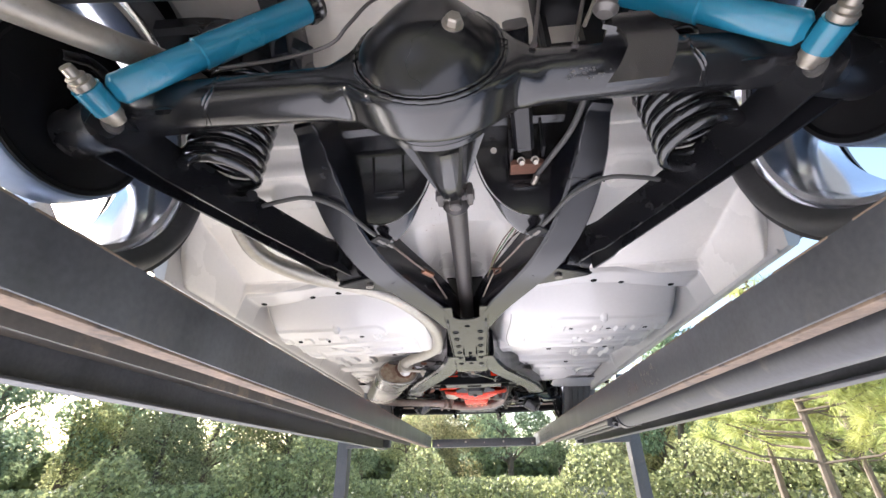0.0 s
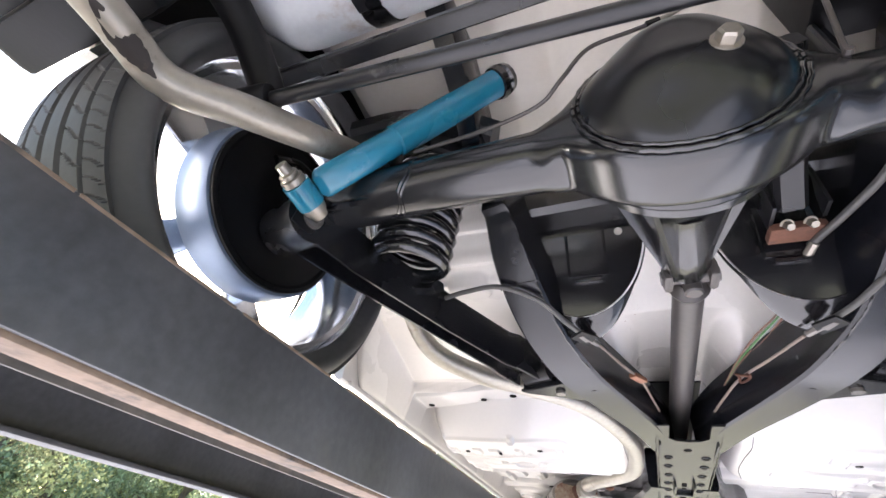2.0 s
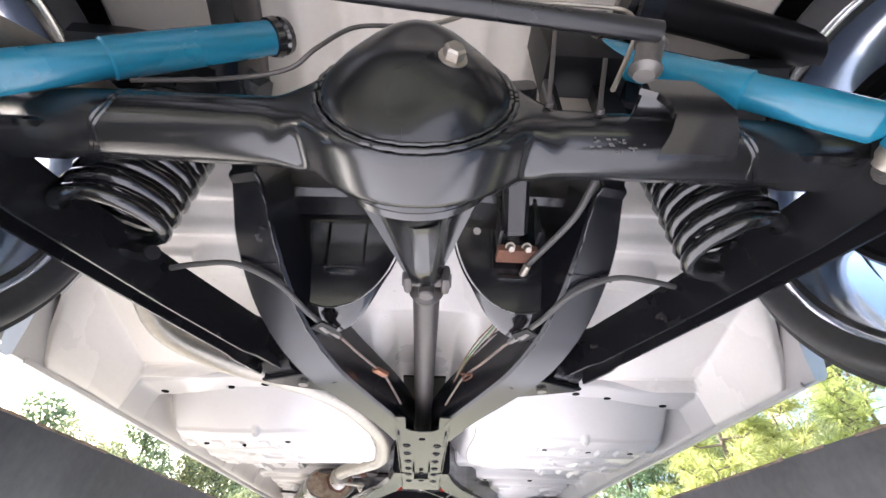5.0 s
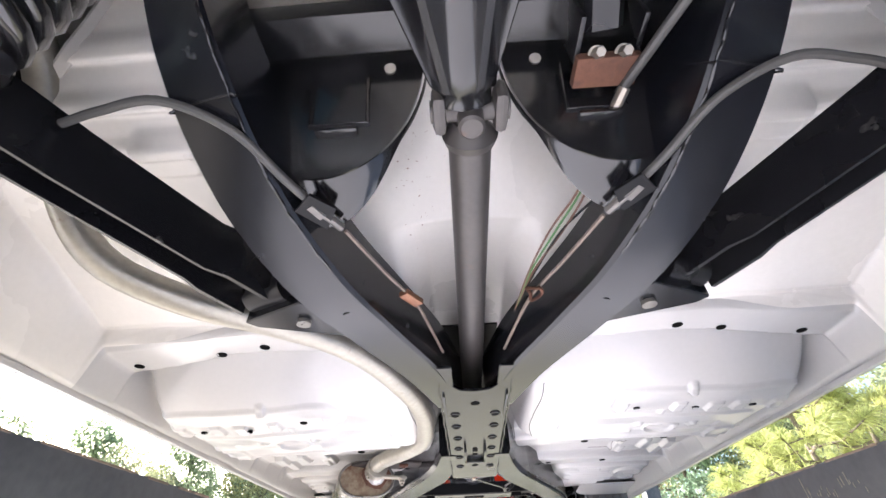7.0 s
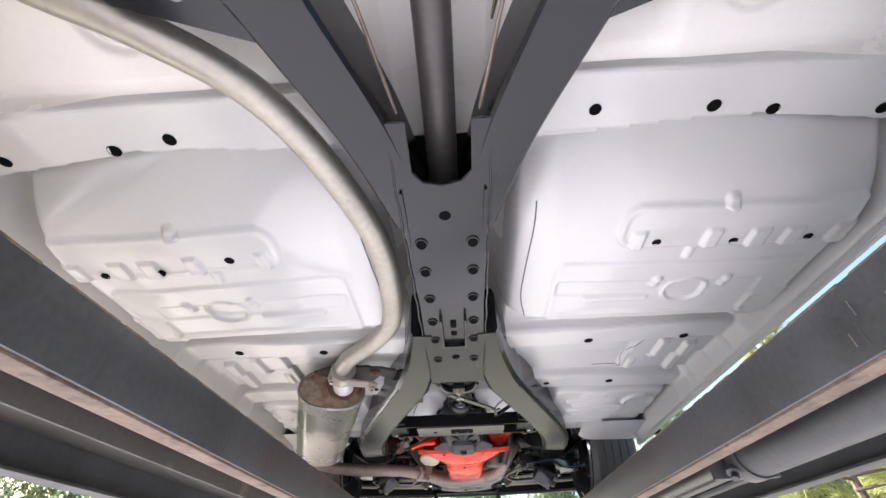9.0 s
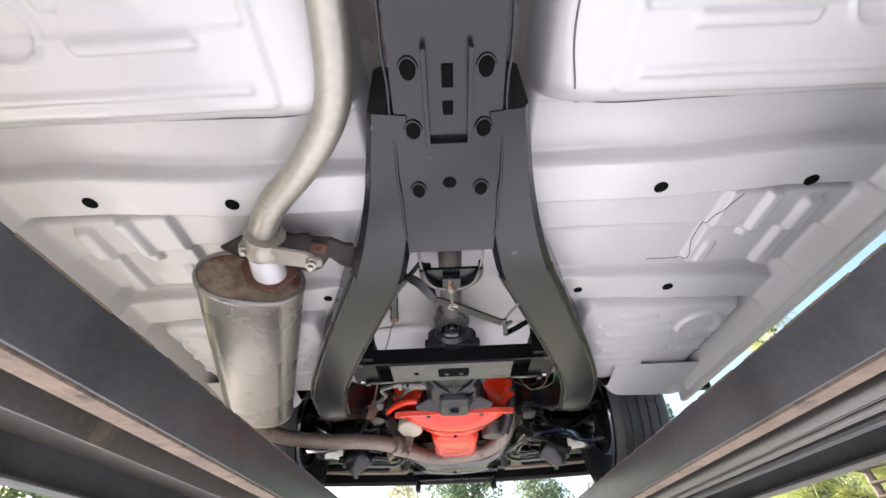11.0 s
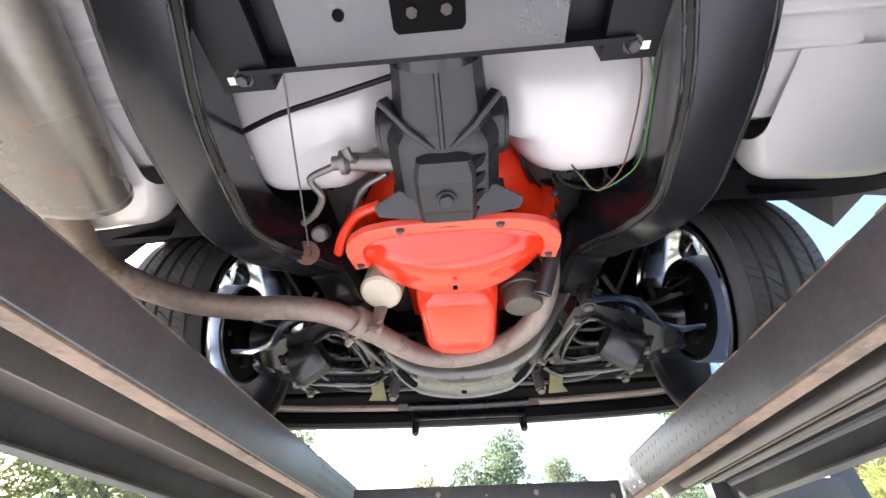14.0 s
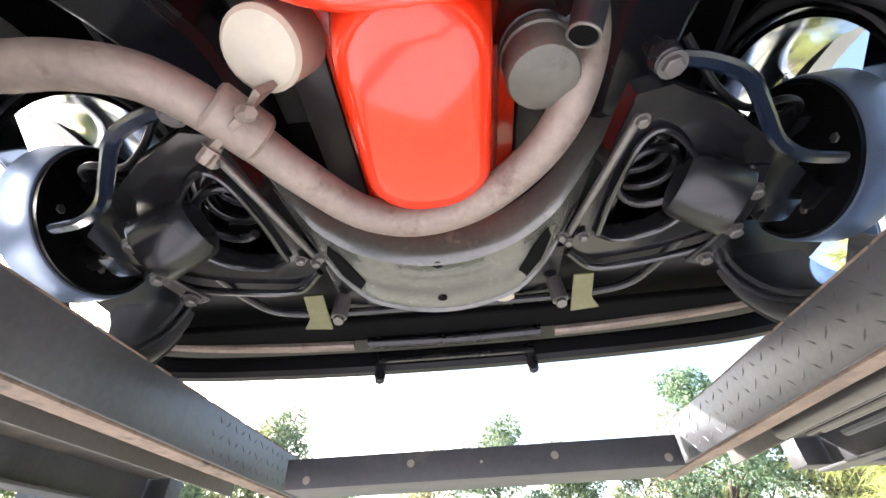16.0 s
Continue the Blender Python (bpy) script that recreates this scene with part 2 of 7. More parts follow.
def part(name, bm, mat, parent=None, label="", smooth=35):
    """Links a bmesh, in world places, as one mesh object under a thing or a part."""
    bmesh.ops.translate(bm, vec=(0, AHEAD, 0), verts=bm.verts)
    bmesh.ops.recalc_face_normals(bm, faces=bm.faces)
    me = bpy.data.meshes.new(name)
    bm.to_mesh(me)
    bm.free()
    if smooth:
        me.polygons.foreach_set("use_smooth", [True] * len(me.polygons))
        me.set_sharp_from_angle(angle=radians(smooth))
    me.materials.append(mat)
    ob = new(name, me)
    if parent is not None:
        ob.parent = parent
        ob.matrix_parent_inverse = base_of(parent)
    if label:
        ob["label"] = label
    return ob


def base_of(ob):
    """Undoes the place of a top-level Empty; parts are built in world places and stand at the origin."""
    return ob.matrix_basis.inverted() if ob.parent is None else Matrix.Identity(4)


def box(bm, x0, x1, y0, y1, z0, z1, bevel=0.0, turn=None):
    r = bmesh.ops.create_cube(bm, size=1)
    vs = r["verts"]
    bmesh.ops.scale(bm, vec=(abs(x1 - x0), abs(y1 - y0), abs(z1 - z0)), verts=vs)
    if bevel:
        es = list({e for v in vs for e in v.link_edges})
        rr = bmesh.ops.bevel(bm, geom=es, offset=bevel, segments=2, affect='EDGES', profile=0.6)
        vs = list({v for f in rr["faces"] for v in f.verts} | {v for v in vs if v.is_valid})
    if turn is not None:
        bmesh.ops.transform(bm, matrix=turn, verts=vs)
    bmesh.ops.translate(bm, vec=((x0 + x1) / 2, (y0 + y1) / 2, (z0 + z1) / 2), verts=vs)
    return vs


def curve_points(pts, steps=6):
    """A smooth run through pts (Catmull-Rom)."""
    p = [Vector(q) for q in pts]
    p = [p[0] * 2 - p[1]] + p + [p[-1] * 2 - p[-2]]
    out = []
    for i in range(1, len(p) - 2):
        for k in range(steps):
            t = k / steps
            a, b, c, d = p[i - 1], p[i], p[i + 1], p[i + 2]
            out.append(0.5 * ((2 * b) + (c - a) * t + (2 * a - 5 * b + 4 * c - d) * t * t + (3 * b - a - 3 * c + d) * t ** 3))
    out.append(p[-2])
    return out


def sweep(bm, path, ring, up=(0, 0, 1), scale=None, cap=True):
    """Sweeps a closed ring of (side, up) pairs along a path; keeps its top towards up."""
    rows = []
    n = len(path)
    for i, q in enumerate(path):
        d = (path[min(i + 1, n - 1)] - path[max(i - 1, 0)]).normalized()
        side = d.cross(Vector(up))
        side = side.normalized() if side.length > 1e-4 else Vector((1, 0, 0))
        v = side.cross(d).normalized()
        k = scale(i / (n - 1)) if scale else 1.0
        kx, ky = k if isinstance(k, tuple) else (k, k)
        rows.append([bm.verts.new(q + side * a * kx + v * b * ky) for a, b in ring])
    m = len(ring)
    for r0, r1 in zip(rows, rows[1:]):
        for j in range(m):
            bm.faces.new((r0[j], r0[(j + 1) % m], r1[(j + 1) % m], r1[j]))
    if cap:
        bm.faces.new(rows[0])
        bm.faces.new(rows[-1])
    return rows


def circle(r, n=14):
    return [(r * math.cos(2 * math.pi * i / n), r * math.sin(2 * math.pi * i / n)) for i in range(n)]


def rect(w, h, c=0.006):
    """A rectangle w by h with cut corners."""
    a, b = w / 2, h / 2
    return [(a - c, -b), (a, -b + c), (a, b - c), (a - c, b), (-a + c, b), (-a, b - c), (-a, -b + c), (-a + c, -b)]


def tube(bm, pts, r, n=14, steps=6, smooth=True):
    path = curve_points(pts, steps) if smooth and len(pts) > 2 else [Vector(q) for q in pts]
    up = (0, 0, 1)
    d = (path[-1] - path[0]).normalized()
    if abs(d.z) > 0.8:
        up = (0, 1, 0)
    return sweep(bm, path, circle(r, n), up)


def lathe(bm, origin, axis, profile, n=32, cap=True):
    """Turns (along, radius) pairs round an axis from origin."""
    axis = Vector(axis).normalized()
    u = axis.orthogonal().normalized()
    w = axis.cross(u)
    o = Vector(origin)
    rows = []
    for h, r in profile:
        rows.append([bm.verts.new(o + axis * h + (u * math.cos(2 * math.pi * i / n) + w * math.sin(2 * math.pi * i / n)) * max(r, 1e-4)) for i in range(n)])
    for a, b in zip(rows, rows[1:]):
        for j in range(n):
            bm.faces.new((a[j], a[(j + 1) % n], b[(j + 1) % n], b[j]))
    if cap:
        bm.faces.new(rows[0])
        bm.faces.new(rows[-1])
    return rows


def plate(bm, outline, thick, bevel=0.0):
    """A flat sheet from an outline of 3D points, thickened along its normal."""
    vs = [bm.verts.new(p) for p in outline]
    f = bm.faces.new(vs)
    f.normal_update()
    nrm = f.normal.copy()
    if nrm.z < -1e-3:
        nrm = -nrm
    r = bmesh.ops.extrude_face_region(bm, geom=[f])
    nv = [g for g in r["geom"] if isinstance(g, bmesh.types.BMVert)]
    bmesh.ops.translate(bm, vec=nrm * thick, verts=nv)
    if bevel:
        es = list({e for v in vs + nv for e in v.link_edges})
        bmesh.ops.bevel(bm, geom=es, offset=bevel, segments=2, affect='EDGES')


def hexbolt(bm, at, axis, r=0.009, h=0.008, washer=True):
    axis = Vector(axis).normalized()
    if washer:
        lathe(bm, at, axis, [(0, r * 1.35), (0.002, r * 1.35)], 14)
    lathe(bm, Vector(at) + axis * 0.002, axis, [(0, r), (h * 0.8, r), (h, r * 0.8)], 6)


def coil(bm, a, b, radius, wire, turns, n=10, close=0.0):
    a, b = Vector(a), Vector(b)
    ax = (b - a).normalized()
    u = ax.orthogonal().normalized()
    w = ax.cross(u)
    steps = int(turns * 18)
    path = []
    for i in range(steps + 1):
        t = i / steps
        th = 2 * math.pi * turns * t
        path.append(a + (b - a) * t + (u * math.cos(th) + w * math.sin(th)) * radius)
    sweep(bm, path, circle(wire, n), ax)


def mirrored(pts, s):
    return [(p[0] * s, p[1], p[2]) for p in pts]


def smoothstep(a, b, x):
    t = np.clip((x - a) / (b - a), 0, 1)
    return t * t * (3 - 2 * t)


def between(a, b, w, x):
    return smoothstep(a - w, a + w, x) * (1 - smoothstep(b - w, b + w, x))


def grid_object(name, zf, x0, x1, y0, y1, step, mat, parent=None, label="", keep=None):
    """A sheet over a rectangle, its height from a function of place."""
    nx, ny = int((x1 - x0) / step) + 1, int((y1 - y0) / step) + 1
    xs, ys = np.meshgrid(np.linspace(x0, x1, nx), np.linspace(y0, y1, ny))
    zs = zf(xs, ys)
    co = np.stack([xs.ravel(), ys.ravel(), zs.ravel()], 1)
    idx = np.arange(nx * ny).reshape(ny, nx)
    q = np.stack([idx[:-1, :-1], idx[1:, :-1], idx[1:, 1:], idx[:-1, 1:]], -1).reshape(-1, 4)
    if keep is not None:
        c = co[q].mean(1)
        q = q[keep(c[:, 0], c[:, 1])]
    me = bpy.data.meshes.new(name)
    me.from_pydata(co.tolist(), [], q.tolist())
    me.polygons.foreach_set("use_smooth", [True] * len(me.polygons))
    me.materials.append(mat)
    ob = new(name, me)
    if parent is not None:
        ob.parent = parent
        ob.matrix_parent_inverse = base_of(parent)
    if label:
        ob["label"] = label
    return ob



# ---- ground and slab ----
def ground_height(x, y):
    d = np.hypot(x, y - 2)
    return -0.02 + smoothstep(8, 40, d) * 0.5 * (np.sin(x * 0.21) * np.cos(y * 0.17))


ground = grid_object("ground", ground_height, -160, 160, -160, 160, 4.0, M["gravel"])
tagged(ground, "sunlit dry grass ground", "ground", kind="structure")
# Never in view; made wide and pale to bounce light under the car.
bm = bmesh.new()
box(bm, -5.0, 5.2, -7.0, 4.4, -0.12, 0.0, 0.01)
slab = tagged(part("pavement", bm, M["concrete"]), "unseen pale concrete slab under the car lift, sized to bounce light", "pavement", kind="structure")

# ---- car lift ----
RT, RB = 1.61, 1.52            # runway top and bottom
lift = thing("car_lift", (0, 1.9, 0), "dark grey four-post drive-on car lift with worn rusty runway edges", "car lift")


def runway(xin, xout):
    """One runway: deck, two channel sides with turned-in bottom lips, cross stiffeners under the deck."""
    s = 1 if xout > xin else -1
    bm = bmesh.new()
    box(bm, xin + s * 0.0075, xout - s * 0.0075, -1.1, 4.36, RT - 0.012, RT, 0.002)
    deck = part("runway", bm, M["lift_under"], lift, "drive-on runway deck, dusty underneath")
    # Unseen pale sheet, added to throw sunlight up onto the car floor.
    bm = bmesh.new()
    box(bm, xin + s * 0.010, xout - s * 0.010, -1.095, 4.35, RT - 0.001, RT + 0.003, 0.001)
    part("deck_bounce_sheet", bm, M["deck"], deck, "pale unseen sheet added on the deck to bounce light up")
    bm = bmesh.new()
    box(bm, xin, xin + s * 0.007, -1.1, 4.355, RB, RT + 0.004, 0.002)
    part("inner_side", bm, M["lift_side"], deck, "scuffed dark grey steel side")
    rng = random.Random(7 if s > 0 else 8)
    bm = bmesh.new()
    y = -1.0
    while y < 4.3:
        ln = rng.uniform(0.02, 0.16)
        box(bm, xin - s * 0.0006, xin + s * 0.004, y, min(4.35, y + ln), RT + 0.0022 + rng.uniform(-0.001, 0.0), RT + 0.0046, 0.0004)
        y += ln + rng.uniform(0.0, 0.05)
    ew = part("edge_wear", bm, M["lift_edge"], deck, "bare metal along the worn upper edge")
    ew["kind"] = "stuff"
    bm = bmesh.new()
    vs = box(bm, xin + s * 0.0075, xin + s * 0.045, -1.1, 4.355, RB - 0.004, RB + 0.004, 0.0015)
    part("bottom_lip", bm, M["lift_edge"], deck, "rust-worn bottom lip")
    bm = bmesh.new()
    box(bm, xout - s * 0.007, xout, -1.1, 4.355, RB - 0.008, RT + 0.035, 0.002)
    part("outer_side", bm, M["lift_side"], deck)
    bm = bmesh.new()
    box(bm, xout - s * 0.055, xout - s * 0.0075, -1.1, 4.355, RB - 0.008, RB - 0.001, 0.001)
    part("outer_lip", bm, M["lift"], deck)
    bm = bmesh.new()
    box(bm, xin + s * 0.20, xin + s * 0.207, -1.1, 4.355, RB + 0.02, RT - 0.013, 0.001)
    part("stiffener", bm, M["lift_under"], deck)
    return deck


run_l = runway(-0.458, -0.93)
run_r = runway(0.513, 0.975)

# raised lozenges of the checker plate, towards the front end of both inner sides
for deck, x, s in ((run_l, -0.458, 1), (run_r, 0.513, -1)):
    bm = bmesh.new()
    for i in range(34):
        for j in range(3):
            y, z = 3.32 + 0.031 * i + 0.0155 * (j % 2), RB + 0.018 + 0.028 * j
            if s > 0 and y < 3.85:
                continue
            th = 0.75 if (i + j) % 2 else -0.75
            c, n = math.cos(th), math.sin(th)
            ring = [(-0.010, 0), (0, 0.0024), (0.010, 0), (0, -0.0024)]
            low = [bm.verts.new((x + s * 0.0002, y + u * c - v * n, z + u * n + v * c)) for u, v in ring]
            top = [bm.verts.new((x + s * 0.0006, y + 0.7 * (u * c - v * n), z + 0.7 * (u * n + v * c))) for u, v in ring]
            bm.faces.new(top)
            for k in range(4):
                bm.faces.new((low[k], low[(k + 1) % 4], top[(k + 1) % 4], top[k]))
    tp = part("checker_plate", bm, M["lift"], deck, "raised checker-plate lozenges")
    tp["kind"] = "stuff"
# pale paint scratches on one inner side
bm = bmesh.new()
rng = random.Random(5)
for k in range(34):
    y, z = 1.23 + 0.12 * rng.random() + (0.16 if k % 7 == 0 else 0), RB + 0.012 + 0.05 * rng.random()
    ln = 0.004 + 0.026 * rng.random() ** 2
    box(bm, 0.5124, 0.5129, y, y + 0.0007 + 0.0012 * rng.random(), z, z + ln)
sc = part("paint_scratch", bm, M["zinc"], run_r, "pale paint scratches")
sc["kind"] = "stuff"

# hydraulic ram, cables and rods under the right runway
bm = bmesh.new()
tube(bm, [(0.675, 0.2, 1.538), (0.675, 2.05, 1.538)], 0.047, 24)
ram = part("hydraulic_ram", bm, M["lift"], run_r, "dark grey hydraulic ram")
bm = bmesh.new()
lathe(bm, (0.675, 2.05, 1.538), (0, 1, 0), [(0, 0.051), (0.05, 0.051), (0.058, 0.045), (0.062, 0.016)], 24)
part("ram_end", bm, M["lift"], ram)
bm = bmesh.new()
box(bm, 0.600, 0.750, 2.115, 2.135, 1.500, 1.60, 0.003)
part("ram_bracket", bm, M["lift"], run_r)
bm = bmesh.new()
lathe(bm, (0.632, 2.085, 1.515), (-0.4, -0.3, -0.8), [(-0.02, 0.010), (0, 0.010), (0, 0.018), (0.012, 0.018), (0.013, 0.009), (0.026, 0.009)], 8)
part("ram_bolt", bm, M["lift"], run_r)
bm = bmesh.new()
tube(bm, [(0.675, 2.13, 1.545), (0.675, 4.05, 1.545)], 0.015, 14)
part("ram_rod", bm, M["steel"], run_r)
for i, (x, z, r) in enumerate([(0.735, 1.56, 0.006), (0.765, 1.55, 0.006), (0.80, 1.558, 0.009), (0.845, 1.552, 0.012), (0.885, 1.56, 0.006)]):
    bm = bmesh.new()
    tube(bm, [(x, 0.2, z), (x, 4.1, z)], r, 10)
    part("lift_cable" if r < 0.01 else "lift_rod", bm, M["steel"] if r < 0.01 else M["lift"], run_r)
AHEAD = 0.05
# front tie bar between the runways, and the cross beam with its posts
bm = bmesh.new()
box(bm, -0.425, 0.505, 4.10, 4.108, 1.512, 1.578, 0.002)
box(bm, -0.425, 0.505, 4.108, 4.24, 1.512, 1.519, 0.002)
tie = part("tie_bar", bm, M["lift"], lift, "dark grey angle-iron tie bar with bolt holes")
for x, y, z, ax in [(-0.123, 4.098, 1.552, 1), (0.217, 4.098, 1.55, 1), (0.045, 4.098, 1.546, 0.4), (0.472, 4.098, 1.53, 1), (-0.372, 4.098, 1.53, 1)]:
    bm = bmesh.new()
    lathe(bm, (x, y + 0.001, z), (0, -1, 0), [(0, 0.009 * ax), (0.0012, 0.009 * ax), (0.0013, 0.006 * ax), (-0.003, 0.005 * ax)], 14)
    part("bolt_hole", bm, M["zinc"], tie)
AHEAD = 0.0
for x0, x1 in ((-1.285, -0.86), (0.905, 1.395)):
    bm = bmesh.new()
    box(bm, x0, x1, 4.362, 4.428, 1.53, 1.60, 0.004)
    part("outrigger", bm, M["lift"], lift, "short dark grey arm to the post")
for px, py in ((-1.34, 4.49), (1.45, 4.49), (-1.34, -1.25), (1.45, -1.25)):
    bm = bmesh.new()
    box(bm, px - 0.055, px + 0.055, py - 0.062, py + 0.06, 0.012, 2.15, 0.006)
    post = part("post", bm, M["lift"], lift, "square dark grey steel post")
    bm = bmesh.new()
    box(bm, px - 0.15, px + 0.15, py - 0.15, py + 0.15, -0.03, 0.012, 0.002)
    part("foot_plate", bm, M["lift"], post)
bm = bmesh.new()
box(bm, -1.42, 1.50, -1.32, -1.18, 1.44, 1.55, 0.004)
part("cross_beam", bm, M["lift"], lift)

# ---- the car ----
AX_R, AX_F, AX_Z, TYRE_R = 0.52, 3.66, 1.93, 0.322
car = thing("car", (0, 2.0, RT), "white vintage car with black frame, raised on a lift", "car")


def floor_height(x, y):
    a = np.abs(x)

    def strip(ax0, ax1, ay0, ay1, w):
        return between(ax0, ax1, w, a) * between(ay0, ay1, w, y)

    def edge_distance(ax0, ax1, ay0, ay1, r):
        """How far inside a rounded rectangle; negative outside."""
        dx = np.abs(a - (ax0 + ax1) / 2) - ((ax1 - ax0) / 2 - r)
        dy = np.abs(y - (ay0 + ay1) / 2) - ((ay1 - ay0) / 2 - r)
        return r - np.hypot(np.maximum(dx, 0), np.maximum(dy, 0)) - np.minimum(np.maximum(dx, dy), 0)

    def pad(ax0, ax1, ay0, ay1, r, w=0.004):
        return smoothstep(-w, w, edge_distance(ax0, ax1, ay0, ay1, r))

    z = np.full_like(x, 1.885)
    # raised seat pan and kick-up over the axle
    z = z + (1.917 - 1.885) * (1 - smoothstep(1.294, 1.302, y + 0.05 * np.clip(a - 0.5, 0, 0.3)))
    z = z + np.clip(1.27 - y, 0, 0.5) * 0.28 - 0.016 * np.exp(-((a - 0.42) / 0.16) ** 2 - ((y - 1.14) / 0.09) ** 2)
    z = z + (smoothstep(0.92, 0.66, y) * 0.16 + smoothstep(1.34, 0.84, y) * (1 - smoothstep(0.30, 0.36, a)) * 0.16)
    for k in range(3):
        z = z - 0.012 * strip(0.34, 0.66, 0.80 + 0.055 * k, 0.822 + 0.055 * k, 0.006)
    z = z - 0.014 * pad(0.40, 0.50, 0.90, 0.965, 0.02, 0.006)
    # cross member strips
    z = z + (0.017 - 0.026 * smoothstep(0.45, 0.72, a)) * between(1.30, 1.405, 0.006, y)
    skew = y + 0.09 * np.clip(a - 0.40, 0, 0.2)
    z = z - 0.036 * between(2.012, 2.102, 0.005, skew) * (1 - smoothstep(0.80, 0.82, a)) - 0.010 * between(2.102, 2.20, 0.005, y)
    z = z - 0.030 * between(2.34, 2.435, 0.005, y - 0.06 * np.clip(a - 0.3, 0, 0.5))
    # rear footwells: a deep groove in front of the cross strip, then a long rounded wall down to the pan
    lip = 1.398 + 0.008 * np.sin(a * 9.0)
    ur = np.clip(1 - (y - lip) / 0.165, 0, 1)
    uf = np.clip(1 - (1.915 - y) / 0.065, 0, 1)
    ui = np.clip(1 - (a - 0.100) / 0.105, 0, 1)
    uo = np.clip(1 - (0.765 - a) / 0.055, 0, 1)
    t = np.clip(1 - np.hypot(np.maximum(ur, uf), np.maximum(ui, uo)), 0, 1)
    m = 1 - (1 - t) ** 2.0
    inside = (y > lip) & (y < 1.915) & (a > 0.100) & (a < 0.765)
    rim = 1.912 - 0.030 * smoothstep(1.42, 1.60, y)
    z = np.where(inside, rim * (1 - m) + 1.806 * m, z)
    z = z + 0.006 * np.sin(a * 7.0 + 0.5) * np.sin((y - 1.40) * 6.0) * inside * m
    z = z - 0.007 * pad(0.312, 0.742, 1.502, 1.602, 0.035, 0.003) + 0.002 * pad(0.322, 0.742, 1.512, 1.590, 0.028, 0.003)
    for x0, x1 in ((0.338, 0.360), (0.468, 0.494), (0.545, 0.578), (0.606, 0.636), (0.690, 0.735)):
        z = z - 0.007 * pad(x0, x1, 1.556, 1.602, 0.004, 0.003)
    z = z - 0.010 * pad(0.480, 0.500, 1.488, 1.512, 0.008, 0.003) - 0.006 * pad(0.452, 0.466, 1.600, 1.640, 0.005, 0.003)
    z = z - 0.006 * pad(0.215, 0.70, 1.650, 1.865, 0.02) + 0.004 * pad(0.225, 0.64, 1.712, 1.76, 0.01)
    z = z - 0.007 * pad(0.285, 0.425, 1.764, 1.780, 0.007) - 0.005 * pad(0.24, 0.66, 1.826, 1.838, 0.005)
    z = z - 0.007 * pad(0.418, 0.434, 1.695, 1.735, 0.006, 0.003) - 0.007 * pad(0.556, 0.572, 1.695, 1.735, 0.006, 0.003)
    z = z - 0.006 * pad(0.640, 0.735, 1.765, 1.862, 0.01) + 0.006 * pad(0.650, 0.725, 1.775, 1.852, 0.006)
    d = np.hypot(a - 0.495, y - 1.745)
    z = z - 0.005 * np.exp(-((d - 0.042) / 0.0034) ** 2) + 0.004 * (1 - smoothstep(0.036, 0.041, d))
    d = np.hypot(a - 0.44, y - 1.18)
    z = z + 0.010 * np.exp(-((d - 0.05) / 0.007) ** 2)
    # front footwells with ribs
    f = smoothstep(-0.012, 0.016, edge_distance(0.335, 0.735, 2.462, 2.915, 0.03))
    z = z * (1 - f) + 1.845 * f
    for k, (x0, x1) in enumerate(((0.44, 0.53), (0.39, 0.58), (0.42, 0.60), (0.40, 0.62), (0.43, 0.62), (0.40, 0.60), (0.42, 0.58))):
        z = z - 0.009 * pad(x0, x1, 2.505 + 0.046 * k, 2.516 + 0.046 * k, 0.005)
    d = np.hypot(a - 0.66, (y - 2.57) * 0.8)
    z = z - 0.010 * np.exp(-((d - 0.05) / 0.006) ** 2) * (y < 2.60)
    z = z - 0.008 * pad(0.66, 0.72, 2.62, 2.635, 0.006) - 0.008 * pad(0.66, 0.73, 2.70, 2.715, 0.006)
    # seat mounts in the middle: a lowered block with two long ridges
    z = z - 0.016 * pad(0.525 + 0.0, 0.80, 2.095, 2.325, 0.012) * (1 - smoothstep(0.76, 0.78, a))
    z = z - 0.013 * pad(0.592, 0.616, 2.10, 2.225, 0.006) - 0.016 * pad(0.668, 0.700, 2.12, 2.318, 0.006)
    z = z - 0.006 * pad(0.545, 0.566, 2.25, 2.318, 0.006)
    # propeller shaft tunnel, wider towards the gearbox
    wt = 0.125 + 0.16 * smoothstep(2.15, 2.55, y) + 0.07 * smoothstep(1.25, 0.85, y)
    top = 2.02 - 0.025 * smoothstep(2.05, 2.3, y)
    mt = 1 - smoothstep(wt - 0.045, wt + 0.015, a)
    z = z * (1 - mt) + np.maximum(z, top - 0.35 * a * a) * mt
    # toe board
    z = z + smoothstep(2.93, 3.20, y) * 0.35
    # sill inner wall
    ms = smoothstep(0.745, 0.770, a) * smoothstep(0.95, 1.05, y)
    z = z * (1 - ms) + 1.80 * ms
    # slight waviness of hand-finished sheet metal
    return z + 0.0014 * np.sin(x * 21 + 1.3 * np.sin(y * 9)) * np.sin(y * 17 + x * 7) + 0.0008 * np.sin(x * 47 + 2.0 * np.sin(y * 13)) * np.sin(y * 39)


def floor_keep(x, y):
    a = np.abs(x)
    wheelhouse = (y < 0.985 - (0.79 - a) * 0.75) & (a > 0.50)
    front = (y > 2.935) & (a > 0.16)
    toe = (y > 2.768) & (a < 0.345) & (a > 0.10)
    return ~wheelhouse & ~front & ~toe




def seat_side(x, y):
    """The warm white panel, brightened for weak light: behind the cross strip, and the tunnel."""
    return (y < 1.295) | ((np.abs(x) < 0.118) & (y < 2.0))


